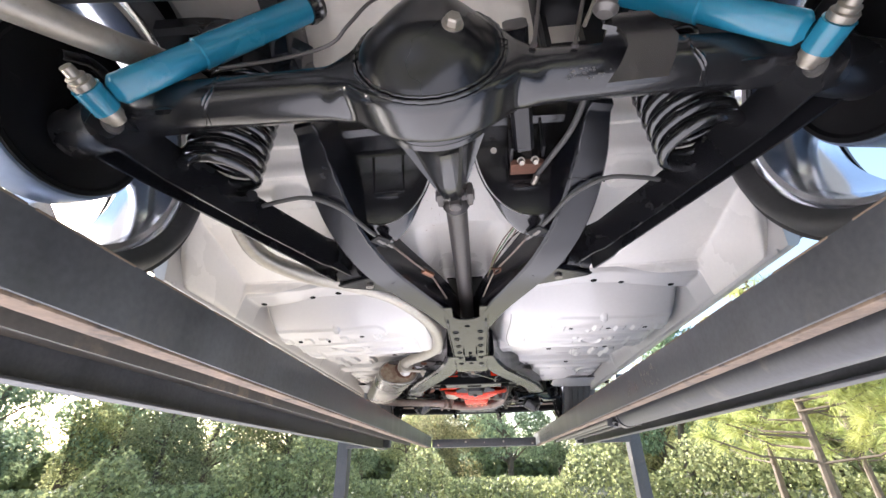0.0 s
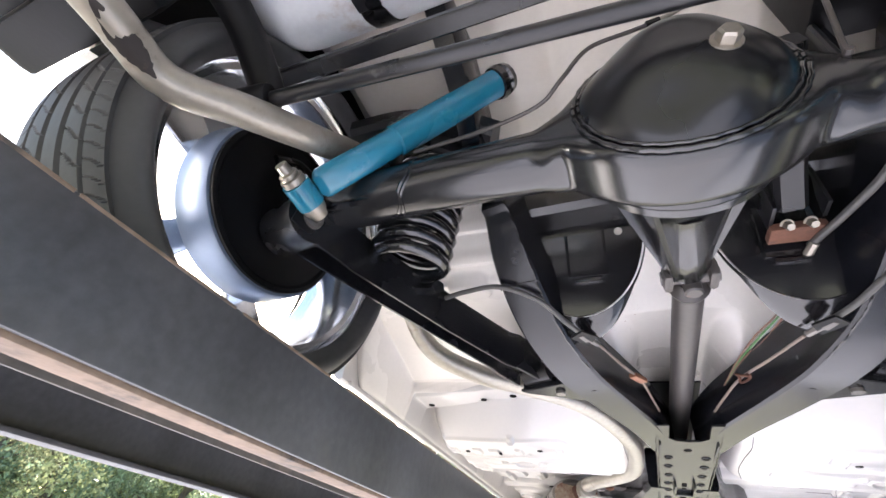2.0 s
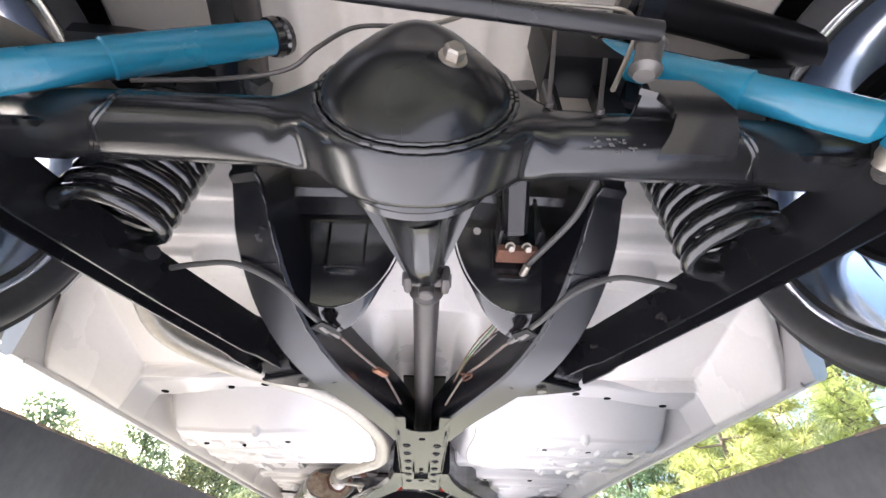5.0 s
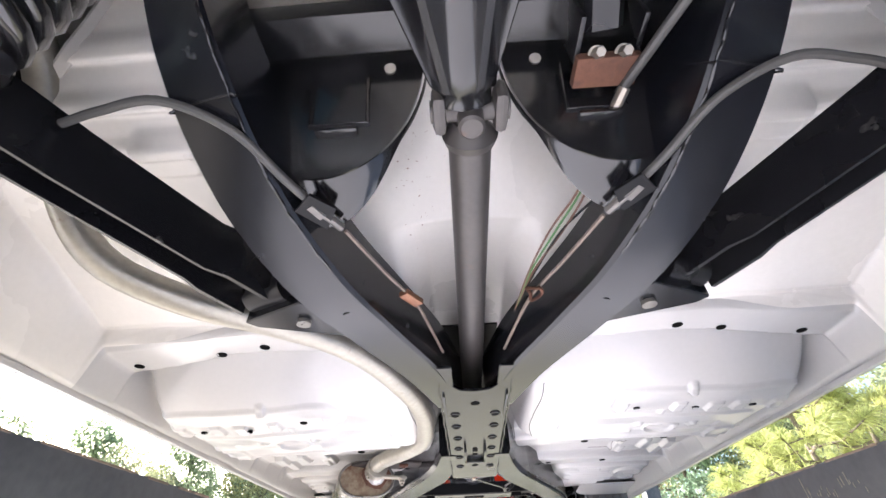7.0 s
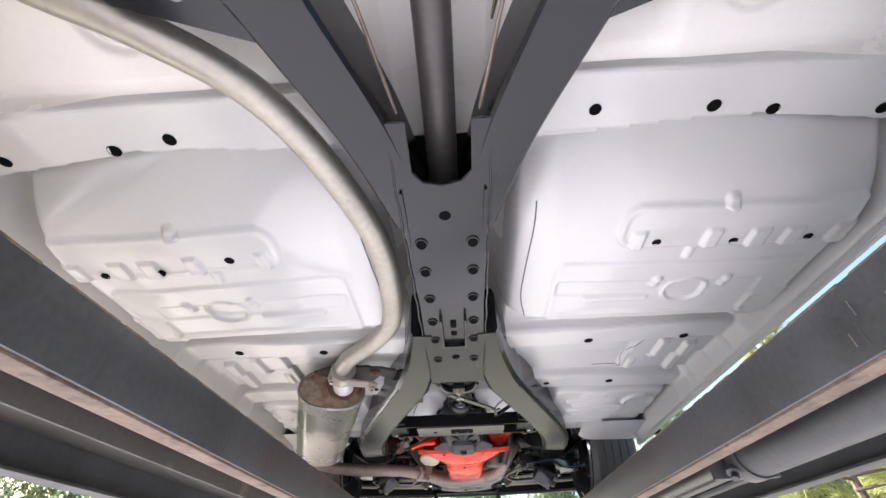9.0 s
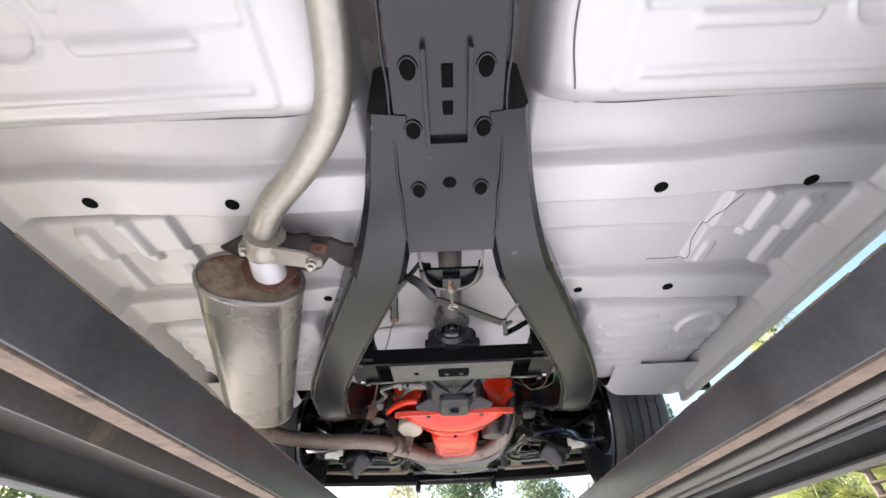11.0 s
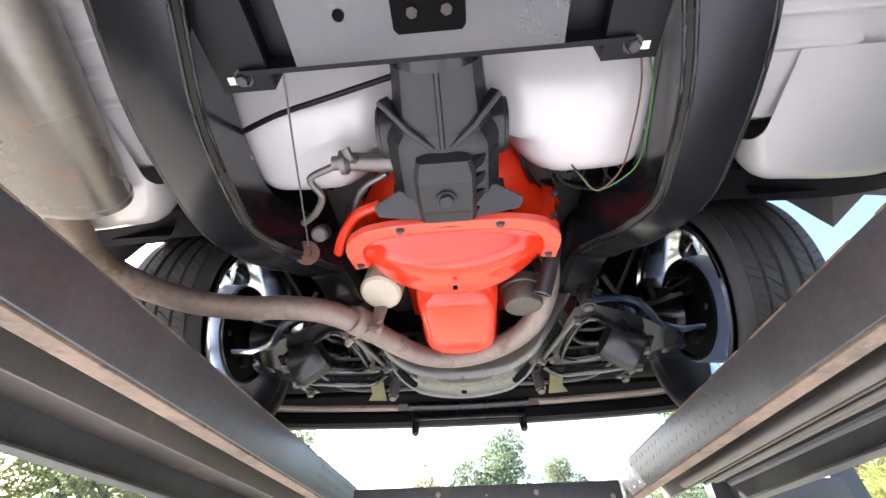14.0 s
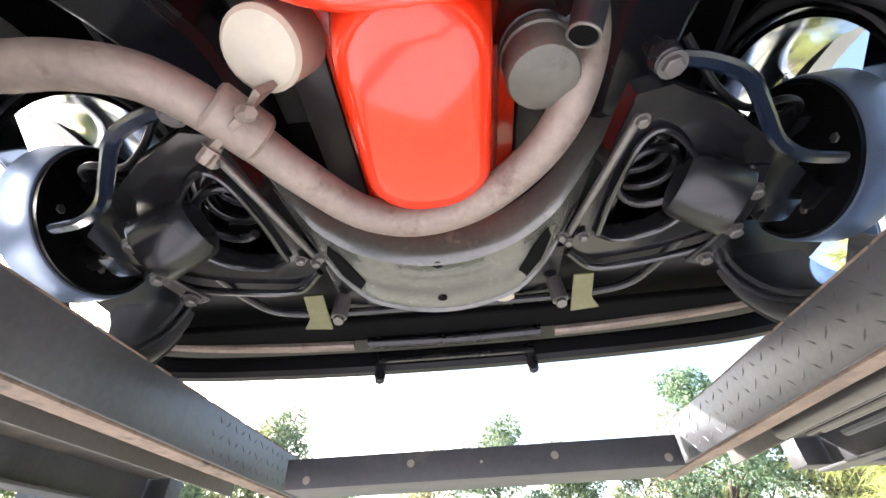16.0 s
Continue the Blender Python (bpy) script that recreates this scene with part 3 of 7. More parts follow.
# Two whites on one floor: the rear sheet's colour makes up for dim light.
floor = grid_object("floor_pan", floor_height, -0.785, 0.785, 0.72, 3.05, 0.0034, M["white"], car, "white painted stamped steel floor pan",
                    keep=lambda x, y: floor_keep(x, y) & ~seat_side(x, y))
seat_pan = grid_object("seat_pan", floor_height, -0.785, 0.785, 0.72, 3.05, 0.0034, M["brightened_warm_white"], car, "stamped seat pan, kick-up and tunnel, warm white brightened for weak light",
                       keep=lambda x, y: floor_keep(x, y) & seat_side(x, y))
for x, y, z, r in [(0.44, 1.372, 1.9, .011), (0.533, 1.38, 1.9, .010), (0.69, 1.378, 1.9, .010), (0.25, 1.365, 1.9, .010),
                   (-0.548, 1.38, 1.9, .011), (-0.72, 1.375, 1.9, .010), (-0.45, 1.37, 1.9, .011),
                   (0.385, 1.585, 1.8, .008), (0.523, 1.588, 1.8, .008), (0.655, 1.585, 1.8, .008), (-0.546, 1.585, 1.8, .008), (-0.41, 1.57, 1.8, .009), (-0.66, 1.59, 1.8, .008),
                   (0.30, 2.391, 1.87, .010), (0.515, 2.397, 1.87, .012), (-0.29, 2.385, 1.87, .010), (-0.52, 2.395, 1.87, .012),
                   (0.375, 2.071, 1.85, .012), (0.64, 2.07, 1.85, .012), (-0.38, 2.066, 1.85, .012), (-0.62, 2.05, 1.85, .012)]:
    z = float(floor_height(np.array([x]), np.array([y]))[0])
    bm = bmesh.new()
    lathe(bm, (x, y, z + 0.003), (0, 0, -1), [(0, r), (0.0045, r), (0.005, r * 0.9), (0.004, r * 0.85)], 14)
    part("drain_hole", bm, M["hole"], floor)
for s in (-1, 1):
    bm = bmesh.new()
    lathe(bm, (s * 0.82, 1.15, 1.873), (-s * 0.9, 0, -0.5), [(0, 0.013), (0.003, 0.013)], 14)
    part("drain_hole", bm, M["hole"], floor)

def on_floor(x, y):
    return float(floor_height(np.array([x]), np.array([y]))[0])


def seam(pts, r=0.0014):
    """A dark joint line lying on the floor pan."""
    bm = bmesh.new()
    run = [(p.x, p.y, on_floor(p.x, p.y) - 0.0004) for p in curve_points([(x, y, 0) for x, y in pts], 10)]
    tube(bm, run, r, 6, 1)
    part("floor_seam", bm, M["seam"], floor, "dark joint line in the floor")


for s in (-1, 1):
    seam([(s * 0.19, 1.905), (s * 0.24, 1.922), (s * 0.36, 1.921), (s * 0.50, 1.917)])
    seam([(s * 0.162, 1.50), (s * 0.158, 1.65), (s * 0.156, 1.78), (s * 0.17, 1.86)])
    if s > 0:
        seam([(s * 0.545, 2.105), (s * 0.526, 2.16), (s * 0.523, 2.25), (s * 0.523, 2.318), (s * 0.45, 2.326)], 0.001)
    seam([(s * 0.135, 1.99), (s * 0.142, 2.05), (s * 0.150, 2.10)])
rng = random.Random(12)
bm = bmesh.new()
for k in range(38):
    # rust specks beside the shaft, towards the rear
    x, y = rng.gauss(-0.088, 0.026), rng.gauss(1.06, 0.06)
    r = 0.0006 + 0.0016 * rng.random() ** 2
    z = on_floor(x, y) - 0.0006
    c = [bm.verts.new((x + r * (0.7 + 0.5 * rng.random()) * math.cos(a), y + r * (0.7 + 0.5 * rng.random()) * math.sin(a), z)) for a in [2 * math.pi * j / 7 for j in range(7)]]
    bm.faces.new(c)
sp = part("rust_speck", bm, M["copper"], floor, "scattered rust specks in the tunnel")
sp["kind"] = "stuff"
bm = bmesh.new()
for k in range(46):
    # oily splashes above the front joint
    x, y = rng.choice((-0.085, -0.075, -0.07, 0.10)) + rng.gauss(0, 0.014), rng.choice((2.40, 2.44, 2.58)) + rng.gauss(0, 0.02)
    r = 0.0005 + 0.0020 * rng.random() ** 3
    z = on_floor(x, y) - 0.0006
    c = [bm.verts.new((x + r * (0.6 + 0.8 * rng.random()) * math.cos(a), y + r * (0.6 + 0.8 * rng.random()) * math.sin(a), z)) for a in [2 * math.pi * j / 7 for j in range(7)]]
    bm.faces.new(c)
sp = part("oil_splash", bm, M["black"], floor, "small black oil splashes on the tunnel")
sp["kind"] = "stuff"

# sills
for s in (-1, 1):
    bm = bmesh.new()
    line = [(0.494, 0.715 + 0.05 * k / 4) for k in range(5)] + [(0.50 + 0.29 * k / 16, 0.985 - (0.29 - 0.29 * k / 16) * 0.75) for k in range(17)]
    sweep(bm, [Vector((s * a, b, float(floor_height(np.array([a]), np.array([b]))[0]) + 0.004)) for a, b in line], rect(0.020, 0.016, 0.003))
    part("wheelhouse_flange", bm, M["white"], car, smooth=30)
    bm = bmesh.new()
    ring = [(0.0, 0.0), (0.008, -0.003), (0.022, 0.000), (0.031, 0.010), (0.045, 0.05), (0.065, 0.13), (0.02, 0.14), (0.005, 0.05)]
    ys = [0.96 + 0.05 * i for i in range(42)]
    rows = [[bm.verts.new((s * (0.775 + a), y, 1.795 + b)) for a, b in ring] for y in ys]
    for r0, r1 in zip(rows, rows[1:]):
        for j in range(len(ring)):
            bm.faces.new((r0[j], r0[(j + 1) % len(ring)], r1[(j + 1) % len(ring)], r1[j]))
    bm.faces.new(rows[0])
    bm.faces.new(rows[-1])
    part("sill", bm, M["white"], car, "white sill with a narrow bottom seam", smooth=50)
    bm = bmesh.new()
    box(bm, s * 0.768, s * 0.774, 0.99, 2.98, 1.789, 1.80, 0.001)
    part("seam_flange", bm, M["white"], car)

# rear floor over the axle, ribbed
def rear_floor_height(x, y):
    z = 2.30 + 0.0 * x
    for k in range(9):
        z = z - 0.010 * np.exp(-(((x - 0.09 * (k - 4)) / 0.016) ** 2))
    z = z - smoothstep(0.62, 0.74, y) * 0.16
    return z


grid_object("rear_floor", rear_floor_height, -0.62, 0.62, -1.1, 0.755, 0.012, M["cream"], car, "cream painted ribbed rear floor")

# closed body above, with wheel openings
def low_edge(y):
    z = 1.84 if 0.9 < y < 3.1 else 1.90
    if y < AX_R:
        z = 2.02
    if abs(y - AX_R) < 0.40:
        z = max(z, AX_Z + 0.17 * math.sqrt(1 - ((y - AX_R) / 0.40) ** 2))
    if abs(y - AX_F) < 0.40:
        z = max(z, AX_Z + 0.26 * math.sqrt(1 - ((y - AX_F) / 0.40) ** 2))
    return z


bm = bmesh.new()
ys = [-1.2 + 0.05 * i for i in range(110)]
sides = {}
for s in (-1, 1):
    rows = []
    for y in ys:
        zl = low_edge(y)
        nose = 1 - 0.10 * max(0, (y - 3.4) / 0.7) ** 2 - 0.05 * max(0, (-0.5 - y) / 0.7) ** 2
        prof = [(0.86, zl), (0.93, max(zl + 0.02, 2.02)), (0.965, max(zl + 0.04, 2.32)), (0.93, 2.56), (0.80, 2.66)]
        rows.append([bm.verts.new((s * px * nose, y, pz)) for px, pz in prof])
    for r0, r1 in zip(rows, rows[1:]):
        for j in range(4):
            bm.faces.new((r0[j], r0[j + 1], r1[j + 1], r1[j]))
    sides[s] = rows
for a, b, c, d in zip(sides[-1], sides[-1][1:], sides[1], sides[1][1:]):
    bm.faces.new((a[4], b[4], d[4], c[4]))
for i in (0, -1):
    a, b = sides[-1][i], sides[1][i]
    for j in range(4):
        bm.faces.new((a[j], a[j + 1], b[j + 1], b[j]))
part("body_shell", bm, M["white"], car, "white painted outer body", smooth=40)

# dark wheel housings
for s in (-1, 1):
    for c, inner in ((AX_R, 0.66), (AX_F, 0.60)):
        bm = bmesh.new()
        rows = []
        for i in range(25):
            th = math.pi * (0.14 + 0.90 * i / 24)
            ry = 0.405 if c == AX_R else 0.56
            rows.append([bm.verts.new((s * px, c + ry * math.cos(th), AX_Z + 0.42 * math.sin(th))) for px in (inner, 0.70, 0.80, 0.88)])
        for r0, r1 in zip(rows, rows[1:]):
            for j in range(3):
                bm.faces.new((r0[j], r0[j + 1], r1[j + 1], r1[j]))
        part("wheel_housing", bm, M["black"], car, "black inner wheel housing")

for s in (-1, 1):
    bm = bmesh.new()
    box(bm, s * 0.62, s * 0.935, -1.15, 0.19, 1.966, 2.05, 0.02)
    part("quarter_floor", bm, M["black"], car, "black underside of the rear quarter")

# ---- frame ----
def lips(rows, owner, first, last, r=0.003):
    """Rolled seams along the lower corners of a rail."""
    for pick in ((-1, 0.2), (-1, 1.0), (1, 0.2), (1, 1.0)):
        run = []
        for i, row in enumerate(rows[first:last]):
            low = sorted(row, key=lambda v: v.z)[:4]
            side = sorted(low, key=lambda v: v.x)
            a, b = (side[1], side[0]) if pick[0] < 0 else (side[2], side[3])
            run.append(a.lerp(b, pick[1]) + Vector((0, 0, 0.0004 * math.sin(i * 0.7))))
        bm = bmesh.new()
        tube(bm, [tuple(q) for q in run], r, 6, 2)
        part("rail_lip", bm, M["satin"], owner, smooth=60)


def rail(name, pts, w, h, mat, scale=None, steps=6):
    bm = bmesh.new()
    rows = sweep(bm, curve_points(pts, steps), rect(w, h, 0.012), scale=scale)
    keep = [[v.co.copy() for v in row] for row in rows]
    ob = part(name, bm, mat, car)
    lips(keep, ob, 13, 62)
    return ob


def rear_rail(s):
    """Box rail that narrows as it climbs over the axle, its under side pressed into wrinkles at the bend."""
    knots = [(0.055, 1.50, 1.855, 0.062), (0.10, 1.33, 1.857, 0.074), (0.165, 1.17, 1.862, 0.084), (0.218, 1.05, 1.872, 0.092), (0.254, 0.94, 1.894, 0.088),
             (0.279, 0.85, 1.934, 0.082), (0.294, 0.775, 1.982, 0.072), (0.307, 0.70, 2.050, 0.050), (0.333, 0.63, 2.130, 0.044), (0.345, 0.50, 2.235, 0.044),
             (0.36, 0.2, 2.33, 0.044), (0.37, -0.9, 2.33, 0.044)]
    run = curve_points([(x * s, y, z, w) for x, y, z, w in knots], 16)
    path = [v.xyz for v in run]
    size = []
    for v in run:
        fold = 0.15 * math.sin((v.y - 0.60) * 2 * math.pi / 0.026) * float(between(0.615, 0.715, 0.012, np.float64(v.y)))
        size.append((v.w / 0.08, 1.0 + fold))
    bm = bmesh.new()
    rows = sweep(bm, path, rect(0.08, 0.115, 0.005), scale=lambda t: size[round(t * (len(path) - 1))])
    bead = [row[0 if s > 0 else 7].co.copy() for row in rows[52:128]]
    collar = [v.co.copy() for v in rows[86]] + [rows[86][0].co.copy()]
    r = part("rear_frame_rail", bm, M["frame"], car, "black frame rail with a wrinkled upward bend", smooth=30)
    bm = bmesh.new()
    tube(bm, [(p.x + 0.0007 * math.sin(i * 0.9), p.y, p.z + 0.0006 * math.sin(i * 1.3)) for i, p in enumerate(bead)], 0.0022, 6, 2)
    part("weld_bead", bm, M["axle"], r, "uneven weld along the rail", smooth=60)
    bm = bmesh.new()
    tube(bm, [(p.x, p.y + 0.003 * math.sin(i * 2.3), p.z) for i, p in enumerate(collar)], 0.0014, 6, 3)
    part("weld_collar", bm, M["axle"], r, smooth=60)
    return r


def plate_z(y):
    return 1.801 - 0.045 * (y - 1.32)


bm = bmesh.new()
out = [(-0.080, 1.30), (-0.045, 1.30), (-0.045, 1.385), (-0.030, 1.405), (0, 1.412), (0.030, 1.405), (0.045, 1.385), (0.045, 1.30), (0.080, 1.30),
       (0.073, 1.45), (0.068, 1.75), (0.070, 1.95), (0.073, 2.122), (-0.073, 2.122), (-0.070, 1.95), (-0.068, 1.75), (-0.073, 1.45)]
plate(bm, [(x, y, plate_z(y)) for x, y in out], 0.006, 0.0012)
xbox = part("frame_centre_plate", bm, M["frame"], car, "charcoal x-frame centre plate with stamped slots")
bm = bmesh.new()
for s in (-1, 1):
    box(bm, s * 0.064, s * 0.069, 1.42, 2.10, 1.79, 1.91, 0.001)
part("frame_centre_wall", bm, M["frame"], xbox)
bm = bmesh.new()
box(bm, -0.066, 0.066, 1.44, 2.08, 1.965, 1.97)
part("frame_centre_top", bm, M["black"], xbox)
for i, y in enumerate((1.545, 1.625, 1.715, 1.805, 1.885, 1.985)):
    for s in (-1, 1):
        sx = s * (0.046 if i != 2 else 0.045)
        bm = bmesh.new()
        ring = [(0.0095 * math.cos(a), 0.013 * math.sin(a)) for a in [2 * math.pi * k / 14 for k in range(14)]]
        plate(bm, [(sx + px, y + py, plate_z(y) - 0.0006) for px, py in ring], 0.002)
        part("stamped_slot", bm, M["hole"], xbox)
        bm = bmesh.new()
        tube(bm, [(sx + 0.011 * math.cos(a), y + 0.015 * math.sin(a), plate_z(y) - 0.001) for a in [math.pi * (1.05 + 0.9 * k / 8) for k in range(9)]], 0.0017, 6, 2)
        part("slot_lip", bm, M["frame"], xbox)
for x, y, r in ((0, 1.477, 0.010), (0, 1.972, 0.010)):
    bm = bmesh.new()
    lathe(bm, (x, y, plate_z(y) + 0.001), (0, 0, -1), [(0, r), (0.0018, r)], 16)
    part("frame_hole", bm, M["hole"], xbox)
bm = bmesh.new()
for a in ((-0.030, -0.024), (0.024, 0.030)):
    box(bm, a[0], a[1], 1.775, 1.905, 1.763, 1.782, 0.002)
box(bm, -0.0295, 0.0295, 1.898, 1.905, 1.7635, 1.7815, 0.002)
part("stamped_rib", bm, M["frame"], xbox)
bm = bmesh.new()
for k in range(2):
    box(bm, -0.007, 0.007, 1.80 + 0.045 * k, 1.828 + 0.045 * k, 1.7765, 1.7795, 0.001)
part("frame_slot", bm, M["hole"], xbox)
for s in (-1, 1):
    bm = bmesh.new()
    tube(bm, [(s * (0.0735 + 0.0012 * math.sin(k * 2.1)), 1.31 + 0.03 * k, plate_z(1.31 + 0.03 * k) + 0.001) for k in range(27)], 0.0022, 6, 2)
    part("weld_bead", bm, M["frame"], xbox)

for s in (-1, 1):
    # rear arm: out from the centre, then up over the axle
    rear_rail(s)
    # front arm
    rail("front_frame_rail", mirrored([(0.075, 1.86, 1.837), (0.095, 2.02, 1.837), (0.135, 2.19, 1.837), (0.185, 2.31, 1.837), (0.255, 2.47, 1.837), (0.325, 2.64, 1.838), (0.372, 2.78, 1.838),
                                       (0.397, 2.92, 1.842), (0.408, 3.03, 1.855), (0.388, 3.13, 1.885), (0.355, 3.24, 1.94), (0.335, 3.4, 1.99), (0.335, 4.0, 2.0)], s), 0.102, 0.125, M["frame"],
         scale=lambda t: (0.55 + 0.45 * min(1, t * 6), 1.0))
    bm = bmesh.new()
    lathe(bm, (s * 0.192, 1.10, 1.8125), (0, 0, -1), [(0, 0.009), (0.0034, 0.009)], 14)
    part("frame_hole", bm, M["hole"], car)
    # gusset for the trailing arm
    bm = bmesh.new()
    plate(bm, mirrored([(0.255, 1.070, 1.822), (0.352, 1.115, 1.822), (0.366, 1.127, 1.822), (0.352, 1.143, 1.822), (0.205, 1.195, 1.822)], s), 0.006, 0.001)
    gus = part("arm_gusset", bm, M["frame"], car)
    bm = bmesh.new()
    sweep(bm, [Vector(p) for p in mirrored([(0.258, 1.070, 1.826), (0.355, 1.115, 1.826)], s)], rect(0.006, 0.022, 0.002))
    part("gusset_flange", bm, M["frame"], gus)
    bm = bmesh.new()
    lathe(bm, (s * 0.272, 1.13, 1.8215), (0, 0, -1), [(0, 0.0115), (0.0068, 0.0115)], 16)
    part("gusset_hole", bm, M["muffler"], gus)
    # lobed cross member plates either side of the shaft opening: a steep face and a lip curving under
    shape = [(0.052, 2.075), (0.056, 2.03), (0.066, 1.99), (0.085, 1.948), (0.115, 1.912), (0.155, 1.888), (0.20, 1.882), (0.255, 1.90)]
    def lobe_y(z):
        return 0.832 + 0.30 * (2.08 - z)
    bm = bmesh.new()
    loop = [Vector(p) for p in curve_points(mirrored([(x, lobe_y(z), z) for x, z in shape], s), 4)]
    loop += [Vector((s * 0.285, lobe_y(1.95), 1.95)), Vector((s * 0.285, lobe_y(2.08), 2.08))]
    front = [bm.verts.new(p) for p in loop]
    back = [bm.verts.new(p + Vector((0, 0.006, 0.002))) for p in loop]
    bm.faces.new(front)
    bm.faces.new(back)
    for a in range(len(loop)):
        b = (a + 1) % len(loop)
        bm.faces.new((front[a], front[b], back[b], back[a]))
    lobe = part("cross_member_plate", bm, M["gloss"], car)
    bm = bmesh.new()
    prev = None
    edge = loop[:-2]
    for i, p in enumerate(edge):
        t = edge[min(i + 1, len(edge) - 1)] - edge[max(i - 1, 0)]
        n = Vector((t.z, 0, -t.x)).normalized() * (s if s * t.z < 0 else s)
        if n.z > 0.2 or n.x * s > 0.5:
            n = -n
        w = 0.10 + 0.90 * float(smoothstep(0.42, 0.80, i / len(edge)))
        row = [bm.verts.new(p + n * (0.004 + 0.022 * w * math.sin(k / 5 * 1.5)) + Vector((0, 0.062 * w * (k / 5) - 0.001, 0))) for k in range(6)]
        if prev:
            for k in range(5):
                bm.faces.new((prev[k], row[k], row[k + 1], prev[k + 1]))
        prev = row
    part("plate_flange", bm, M["gloss"], lobe, smooth=60)
    bm = bmesh.new()
    tube(bm, mirrored([(0.13, lobe_y(2.05) - 0.002, 2.05), (0.13, lobe_y(1.957) - 0.002, 1.957), (0.205, lobe_y(1.957) - 0.002, 1.957), (0.205, lobe_y(2.05) - 0.002, 2.05)], s), 0.0032, 8, smooth=False)
    part("pressed_panel", bm, M["gloss"], lobe)
    bm = bmesh.new()
    box(bm, s * 0.142, s * 0.198, lobe_y(1.947) - 0.008, lobe_y(1.947) + 0.002, 1.942, 1.955, 0.004)
    part("plate_slot", bm, M["gloss"], lobe)
    bm = bmesh.new()
    lathe(bm, (s * 0.10, lobe_y(2.045), 2.045), (0, -1, -0.3), [(0, 0.008), (0.003, 0.008)], 12)
    part("plate_hole", bm, M["cream"], lobe)
bm = bmesh.new()
sweep(bm, curve_points([(-0.30, 0.80, 2.10), (-0.1, 0.80, 2.105), (0.1, 0.80, 2.105), (0.30, 0.80, 2.10)]), rect(0.075, 0.085, 0.012))
part("kick_up_cross_member", bm, M["axle"], car)
bm = bmesh.new()
sweep(bm, curve_points([(-0.64, 0.345, 2.055), (-0.2, 0.352, 2.055), (0.2, 0.355, 2.055), (0.62, 0.36, 2.055)]), rect(0.028, 0.016, 0.003))
part("rear_cross_bar", bm, M["satin"], car)

# ---- rear axle ----
bm = bmesh.new()
DX, DZ = -0.019, 1.942
SIDES = 48
rows = []
for i in range(161):
    x = -0.60 + 1.2 * i / 160
    d = abs(x - DX)
    drum = 0.1145 * math.sqrt(max(0.0, 1 - (d / 0.140) ** 2))
    rz = 0.5 * (drum + 0.045 + math.sqrt((drum - 0.045) ** 2 + 0.0010 * float(smoothstep(0.30, 0.12, d)) + 1e-7))
    k = float(smoothstep(0.19, 0.085, d))
    ry = 0.0445 + 0.0035 * k
    yc = 0.538 - 0.016 * k
    p = 2.0 / (2.0 + 5.0 * k)
    ring = []
    for j in range(SIDES):
        c, s = math.cos(2 * math.pi * j / SIDES), math.sin(2 * math.pi * j / SIDES)
        ring.append(bm.verts.new((x, yc + ry * math.copysign(abs(c) ** p, c), DZ - 0.004 * (1 - k) + rz * math.copysign(abs(s) ** p, s))))
    rows.append(ring)
for a, b in zip(rows, rows[1:]):
    for j in range(SIDES):
        bm.faces.new((a[j], a[(j + 1) % SIDES], b[(j + 1) % SIDES], b[j]))
bm.faces.new(rows[0])
bm.faces.new(rows[-1])
axle = part("rear_axle", bm, M["axle"], car, "satin black rear axle housing", smooth=70)
# double weld seam round the cover
for r, y, wr in ((0.1165, 0.4725, 0.0035), (0.110, 0.4695, 0.003)):
    bm = bmesh.new()
    tube(bm, [(DX + (r + 0.0008 * math.sin(k * 2.3)) * 1.06 * math.cos(a), y, DZ + (r + 0.0008 * math.sin(k * 2.3)) * 0.985 * math.sin(a)) for k, a in enumerate([2 * math.pi * k / 90 for k in range(91)])], wr, 8, 2)
    part("cover_weld", bm, M["gloss"], axle, "welded seam of the differential cover", smooth=60)
# cover: a dish that swells most above its middle
bm = bmesh.new()
rows = []
NR, NA = 18, 64
for i in range(NR + 1):
    u = i / NR
    ring = []
    for j in range(NA):
        a = 2 * math.pi * j / NA
        px, pz = 0.118 * u * math.cos(a), 0.112 * u * math.sin(a)
        bulge = 0.060 * (1 - u ** 2.6) ** 0.8 + 0.012 * math.exp(-(px / 0.05) ** 2 - ((pz - 0.045) / 0.035) ** 2) * (1 - u ** 8)
        low = smoothstep(-0.005, -0.075, pz)
        bulge -= 0.020 * float(low) * math.exp(-((px + 0.02) / 0.055) ** 2) * (1 - u ** 6)
        side = float(smoothstep(0.03, 0.10, abs(px))) * float(smoothstep(0.0, 0.09, pz))
        bulge -= 0.012 * side * (1 - u ** 6)
        ring.append(bm.verts.new((DX + px, 0.4735 - bulge, DZ + pz)))
    rows.append(ring)
for a, b in zip(rows, rows[1:]):
    for j in range(NA):
        bm.faces.new((a[j], a[(j + 1) % NA], b[(j + 1) % NA], b[j]))
bmesh.ops.remove_doubles(bm, verts=bm.verts, dist=0.0004)
part("differential_cover", bm, M["dome"], axle, "domed satin black differential cover", smooth=70)
bm = bmesh.new()
hexbolt(bm, (0.022, 0.419, 1.925), (0.2, -1, -0.15), 0.0125, 0.013)
part("fill_plug", bm, M["zinc"], axle, "shiny hexagonal fill plug")
